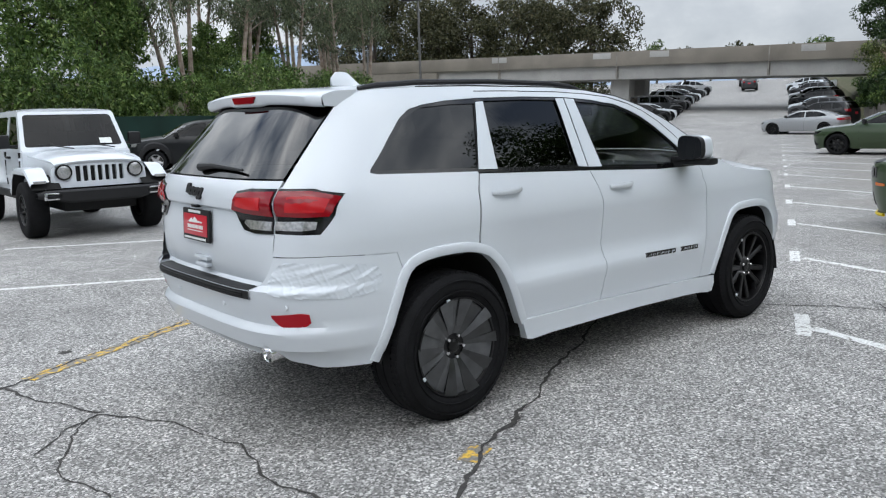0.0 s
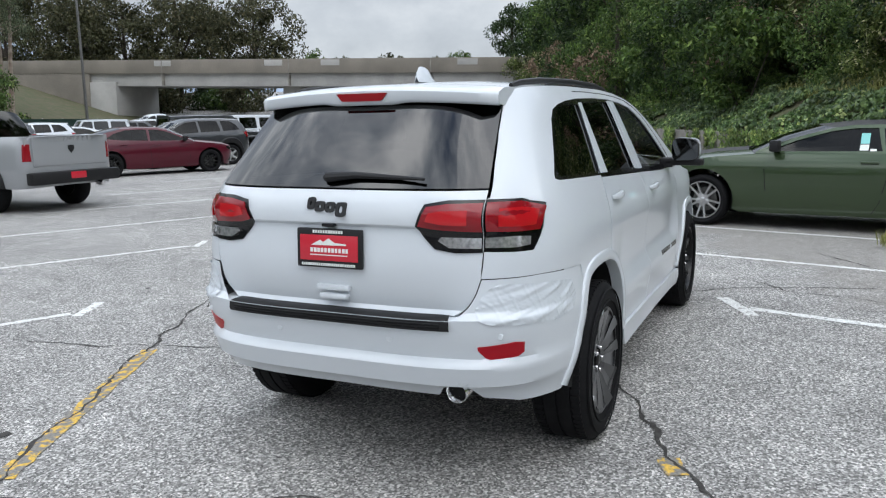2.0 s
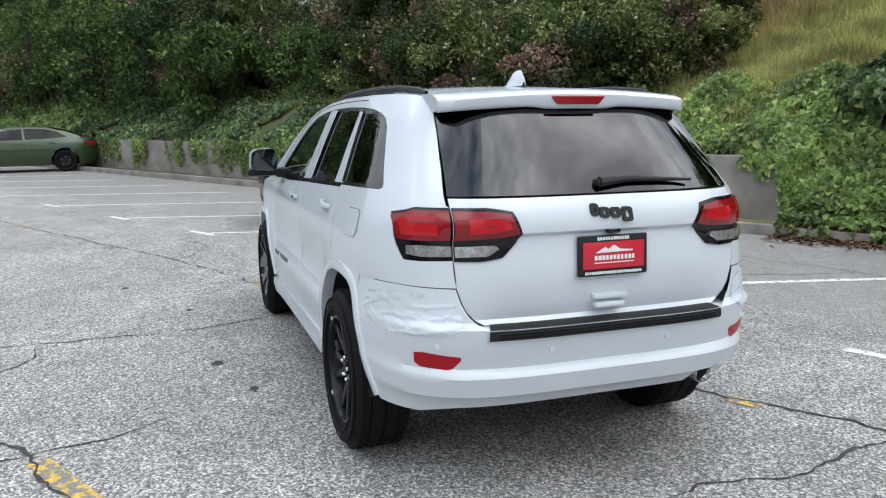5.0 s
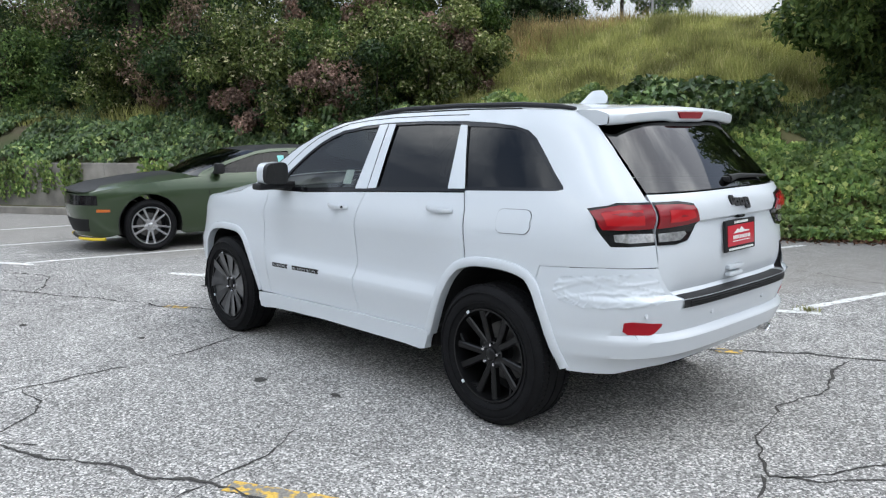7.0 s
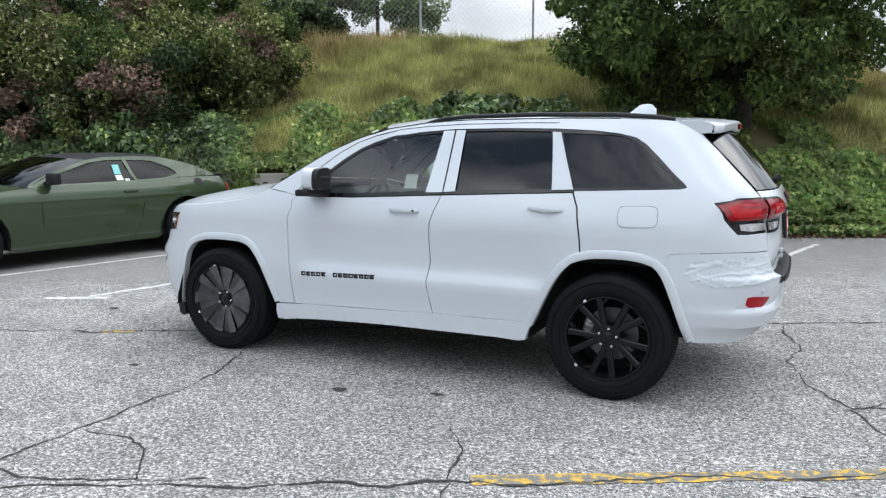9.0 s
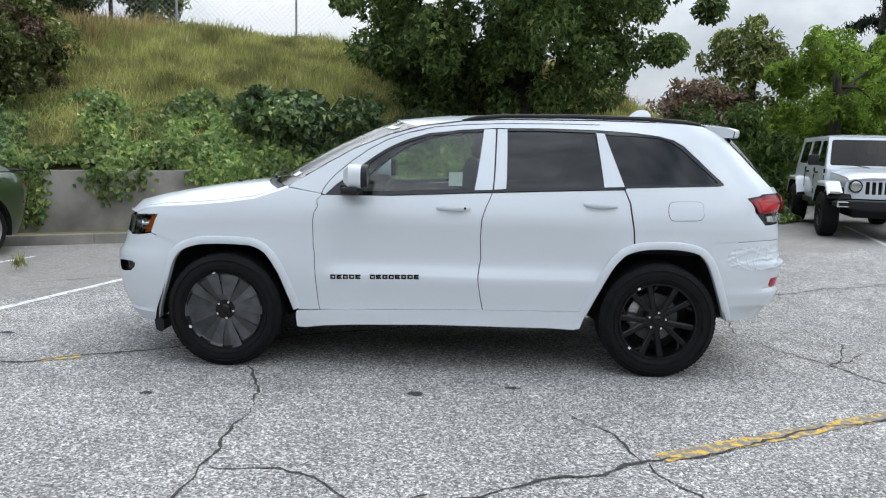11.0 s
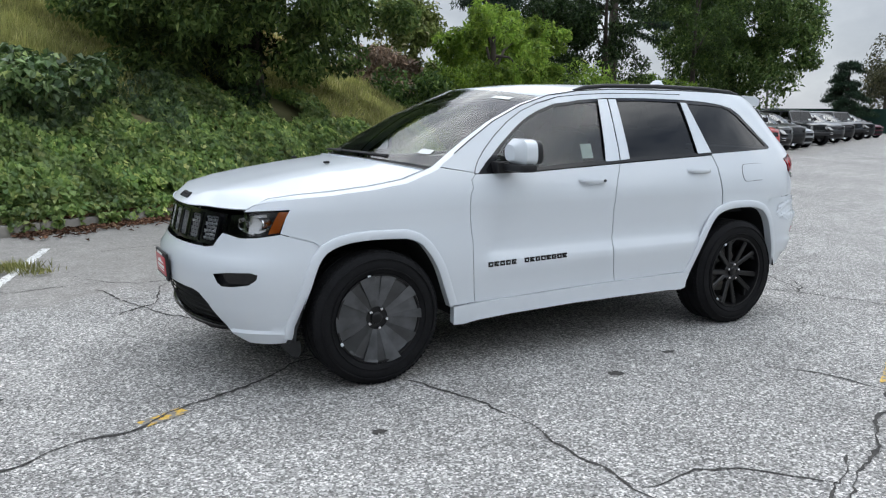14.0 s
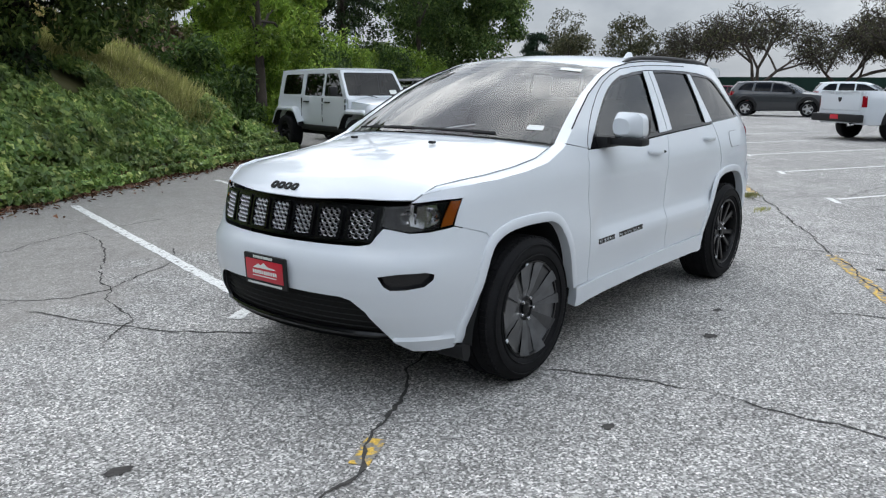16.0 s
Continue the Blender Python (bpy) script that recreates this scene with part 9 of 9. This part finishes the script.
def bare_tree(x, y, h, label):
    """A spreading tree with forked limbs and thin brownish leaves."""
    t = tagged(new("bare_tree"), label, "tree")
    t.location = (x, y, 0)
    tips = []

    def grow(p, d, r, depth):
        e = p + d * h * (0.25 if depth else 0.13) * RNG.uniform(0.8, 1.2)
        bm = bmesh.new()
        tube(bm, [p, p.lerp(e, 0.5) + Vector(unit(1)[0]) * 0.1, e], [r, r * 0.85, r * 0.65], 6)
        part("limb" if depth else "trunk", bm, BARK, t)
        if depth >= 3:
            tips.append(e)
            tips.append(p.lerp(e, 0.5))
            return
        for j in range(3 if depth < 2 else 2):
            q = Vector(unit(1)[0])
            grow(e, (d * 0.8 + Vector((q.x, q.y, q.z * 0.5)) * 0.95 + Vector((0, 0, 0.12))).normalized(), r * 0.6, depth + 1)

    grow(Vector((0, 0, 0)), Vector((0, 0, 1)), 0.28, 0)
    tp = np.array([tuple(q) for q in tips])
    leaf_set("crown", tp, np.full(len(tips), h * 0.13), 90, 0.26, 0.12, L_FAR, t)
    leaf_set("twig_crown", tp, np.full(len(tips), h * 0.14), 60, 0.9, 0.035, BARK, t, -0.3)
    return t


for x, y, h in ((-62, -18, 9.5), (-66, -8, 10), (-60, -1, 9), (-70, -27, 8.5), (-64, 8, 9.5), (-58, 5, 9), (-68, -13, 9), (-63, -4, 8)):
    bare_tree(x, y, h, "spreading half-bare brown tree beyond the car park")
for x, y, h in ((-72, -34, 8), (-76, -44, 9), (-70, -40, 7)):
    tree(x, y, 0, h, 2.6, h * 0.35, L_FAR, "grey-green tree beyond the fence", n=36, clump=1.1, per=90, leaf=(0.35, 0.16))

# the bank behind the green fence, with gum trees
def left_bank(u, v):
    return 0.02 + min(5.5, 0.30 * max(0.0, v - 27.5)) + lot_z(min(u, 120)) * 0.6


tagged(grid_sheet("far_bank", list(np.arange(-60, 131, 6.0)), [27.5, 29, 31, 34, 38, 44, 52, 70, 120], left_bank, SOIL_SHADED), "overgrown earth bank behind the green fence", "hillside", kind="structure")
for k in range(26):
    u = -14 + 2.7 * k + RNG.uniform(-0.7, 0.7)
    v = 29.5 + 3.5 * ((k * 0.618) % 1.0)
    p = lot(u, v)
    s_ = RNG.uniform(0.9, 1.4)
    bush(p.x, p.y, left_bank(u, v), 2.2 * s_, 3.6 * s_, (L_BANK, L_TREE, L_BANK)[k % 3], "thick green shrub on the bank behind the fence", 20, 130, (0.28, 0.14))


def gum(x, y, z, h, label, lean=0.0):
    """A tall thin pale trunk with sparse hanging foliage high up."""
    t = tagged(new("gum_tree"), label, "tree")
    t.location = (x, y, z - 0.2)
    bm = bmesh.new()
    b = RNG.uniform(-1, 1, 2)
    pts = [(0, 0, 0), (b[0] * 0.2 + lean * 0.3, b[1] * 0.2, h * 0.3), (b[0] * 0.5 + lean * 0.8, b[1] * 0.5, h * 0.6), (b[0] * 0.7 + lean * 1.4, b[1] * 0.7, h * 0.97)]
    tube(bm, pts, [0.22, 0.17, 0.12, 0.03], 8)
    part("trunk", bm, BARK_PALE, t)
    cs = []
    for j in range(18):
        f = RNG.uniform(0.48, 0.97)
        s = Vector(pts[1]).lerp(Vector(pts[3]), (f - 0.3) / 0.67)
        a, l = RNG.uniform(0, 6.28), RNG.uniform(0.8, 2.6) * (1.2 - 0.6 * f)
        e = s + Vector((math.cos(a) * l, math.sin(a) * l, RNG.uniform(0.3, 1.4)))
        bm = bmesh.new()
        tube(bm, [s, s.lerp(e, 0.5) + Vector((0, 0, 0.1)), e], [0.05, 0.035, 0.012], 5)
        part("limb", bm, BARK_PALE, t)
        for q in range(3):
            cs.append(tuple(s.lerp(e, RNG.uniform(0.55, 1.15)) + Vector(RNG.normal(size=3) * 0.35)))
    leaf_set("crown", np.array(cs), RNG.uniform(0.5, 1.05, len(cs)), 52, 0.30, 0.085, L_GUM, t, 1.2, 1.1, 0.2)
    return t


for k in range(22):
    u = 34.5 + 1.55 * k + RNG.uniform(-0.8, 0.8)
    v = 33 + 9 * ((k * 0.618) % 1.0)
    p = lot(u, v)
    gum(p.x, p.y, left_bank(u, v), RNG.uniform(9.5, 14), "tall gum tree with a thin pale trunk", RNG.uniform(-1, 1))
for u, v, h, r in ((13, 33, 10, 3.0), (18, 35, 11, 3.2), (29.0, 33.5, 9.6, 2.0), (31.6, 34.5, 8.2, 1.8), (24.6, 34, 9.0, 2.2), (36, 40, 6.0, 2.0), (44, 38, 5.5, 2.2), (52, 40, 6, 2.4), (7, 34, 10, 3.4), (1, 33, 9, 3.2), (-6, 35, 10, 3.4), (-14, 33, 9, 3.4)):
    p = lot(u, v)
    tree(p.x, p.y, left_bank(u, v), h, r, h * 0.40, L_BANK, "leafy green tree behind the fence", n=60, clump=0.95, per=120, leaf=(0.30, 0.14))
for u, v, h, r in ((96, 30, 16, 6), (103, 22, 15, 5.5), (100, 38, 17, 6), (108, 46, 16, 6.5), (112, 30, 15, 6), (94, 50, 16, 6), (104, 60, 17, 7), (93, 41, 14, 5)):
    p = lot(u, v)
    tree(p.x, p.y, 3.0, h, r, h * 0.42, L_FAR, "large grey-green tree beyond the bridge", n=60, clump=2.0, per=130, leaf=(0.5, 0.26), trunk_r=0.3)
for k in range(14):
    p = lot(88 + 3.0 * (k % 3), 20 + 3.3 * k)
    bush(p.x, p.y, lot_z(88) * 0.7, 3.2, 5.0 + (k % 4) * 0.6, (L_FAR, L_TREE, L_DARK)[k % 3], "thick green shrub beyond the bridge", 20, 120, (0.45, 0.24))
for u, d, h, r in ((2.9, 12.4, 3.6, 1.1), (1.5, 13.0, 3.9, 1.2), (0.3, 13.4, 3.2, 0.9)):
    p = lot(u, KERB_V - 0.16 - d)
    tree(p.x, p.y, 3.6, h, r, 1.1, L_BANK, "small leafy tree beyond the crest fence", n=34, clump=0.42, per=130, leaf=(0.16, 0.07), trunk_r=0.07)
for k in range(7):
    u = 2.7 + 0.45 * k
    x, y, z = hill_at(u, KERB_V - 0.16 - 8.65)
    bush(x, y, z, 0.65, 1.35, (L_DARK, L_IVY_DEEP, L_DARK)[k % 3], "dark ivy climbing over the crest fence", 14, 130, (0.12, 0.08))
# hedge and small trees at the top of the slope
for k in range(16):
    p = lot(150 + RNG.uniform(-3, 6), -22 + 4.6 * k)
    tree(p.x, p.y, 6.6, RNG.uniform(4, 7.5), 2.6, 2.2, (L_FAR, L_TREE)[k % 2], "small tree on the skyline", n=24, clump=1.2, per=70, leaf=(0.5, 0.28))

# fallen leaves by the kerb, weeds in the cracks
m = 4500
u = RNG.uniform(-9.0, 0.2, m)
v = KERB_V + np.abs(RNG.normal(0, 0.26, m)) * np.where(RNG.random(m) < 0.93, 1, 1.7) - 0.12
z = np.where(v < KERB_V, 0.15, 0.012) + RNG.uniform(0, 0.03, m)
pts = np.array([(*lot(a, b)[:2], c) for a, b, c in zip(u, v, z)])
tagged(kites("fallen_leaf", pts, unit(m) * np.array((1, 1, 0.25)), np.array((0, 0, 1.0)) + unit(m) * 0.4, 0.09 * RNG.uniform(0.5, 1.2, m), 0.05 * RNG.uniform(0.6, 1.2, m), L_LITTER), "brown fallen leaves along the kerb", "fallen leaves", kind="stuff")


def weed(x, y, r, h, n):
    c = np.stack([x + RNG.normal(0, r, n), y + RNG.normal(0, r * 0.5, n), np.full(n, h * 0.4)], 1)
    ax = unit(n) * 0.6 + np.array((0, 0, 1.0))
    return tagged(kites("weed", c, ax, unit(n), h * RNG.uniform(0.4, 1.0, n), 0.008, L_GRASS), "tuft of grass growing from a crack", "weed", kind="stuff")


for x, y, r, h, n in ((3.25, -3.55, 0.16, 0.16, 260), (3.0, -3.3, 0.08, 0.12, 80), (-6.3, -0.42, 0.12, 0.10, 140), (-5.2, 0.1, 0.08, 0.07, 70), (-1.6, -2.9, 0.05, 0.08, 40), (4.9, -2.6, 0.06, 0.28, 30), (-9.2, -8.0, 0.12, 0.14, 90)):
    weed(x, y, r, h, n)

# ---- crest fence, poles and distance ----
fence = tagged(new("chain_link_fence"), "grey chain-link fence with a top rail along the crest", "fence")
FV = KERB_V - 0.16 - 8.9
fz = lambda u: hill_z(u, FV)
for k in range(-4, 9):
    u = -2.9 + 3.05 * k
    bm = bmesh.new()
    p = lot(u, FV)
    tube(bm, [(p.x, p.y, fz(u) - 0.2), (p.x, p.y, fz(u) + 1.55)], 0.03, 6)
    part("post", bm, GALV, fence)
bm = bmesh.new()
tube(bm, [tuple(lot(u, FV, fz(u) + 1.5)) for u in np.arange(-15.1, 21.6, 1.525)], 0.022, 6)
part("rail", bm, GALV, fence)
v, f = [], []
for s in (1, -1):
    for k in np.arange(-15, 21.5, 0.14):
        for j in range(6):
            a0, a1 = k + s * 0.24 * j, k + s * 0.24 * (j + 1)
            p0, p1 = lot(a0, FV, fz(a0) + 0.05 + 0.24 * j), lot(a1, FV, fz(a1) + 0.05 + 0.24 * (j + 1))
            i = len(v)
            o = Vector((0, 0, 0.004))
            v += [p0 - o, p1 - o, p1 + o, p0 + o]
            f.append((i, i + 1, i + 2, i + 3))
tagged(raw("wire_mesh", v, f, GALV, fence), kind="stuff")

p = lot(4.5, FV - 4.0)
bm = bmesh.new()
box(bm, -0.5, 0.5, -0.35, 0.35, 0, 1.6, 0.04)
box(bm, -0.54, 0.54, -0.39, 0.39, 1.6, 1.68, 0.02)
hut = part("utility_cabinet", bm, mat("pale_steel", (0.55, 0.54, 0.50), rough=0.6, vary=0.15, scale=3))
hut.location = (p.x, p.y, hill_z(4.5, FV - 4.0))
tagged(hut, "pale steel utility cabinet behind the crest fence", "cabinet")


def street_lamp(x, y, z, h, label, arm=1.2):
    t = tagged(new("street_lamp"), label, "street lamp")
    t.location = (x, y, z)
    bm = bmesh.new()
    tube(bm, [(0, 0, 0), (0, 0, h)], [0.10, 0.07], 8)
    part("pole", bm, DULL_STEEL, t)
    bm = bmesh.new()
    box(bm, -0.2, arm, -0.22, 0.22, h, h + 0.16, 0.03)
    ob = part("lamp_head", bm, PLASTIC, t)
    ob.rotation_euler = (0, 0, radians(120))
    return t


street_lamp(32.0, 40.5, 0.5, 9.2, "tall dark street lamp by the fence")
street_lamp(52.0, 75.0, 1.0, 9.0, "slim far street lamp")
street_lamp(-48.0, -36.0, 0.0, 8.0, "slim grey street lamp by the far row")
x, y, z = hill_at(33.6, KERB_V - 0.16 - 2.2)
bm = bmesh.new()
tube(bm, [(x, y, z), (x, y, z + 7.5)], [0.12, 0.09], 8)
pole = part("utility_pole", bm, BARK)
tagged(pole, "weathered wooden utility pole on the bank", "pole")

# hazy hills far off
HAZE = mat("hazy_hills", (0.30, 0.37, 0.47), rough=1.0, vary=0.12, scale=0.004)
rows = []
for a in np.arange(20, 150, 1.0):
    r = 2800
    hh = 130 + 170 * math.exp(-((a - 58) / 14) ** 2) + 60 * noise.noise(Vector((a * 0.09, 1.0, 0))) + 25 * noise.noise(Vector((a * 0.35, 4.0, 0)))
    ca, sa = math.cos(radians(a)), math.sin(radians(a))
    rows.append([(r * ca, r * sa, -20), ((r + 150) * ca, (r + 150) * sa, hh * 0.6), ((r + 400) * ca, (r + 400) * sa, hh)])
hills = loft(rows, "far_hills", HAZE, None)
tagged(hills, "hazy blue hills far beyond the trees", "hills", kind="structure")
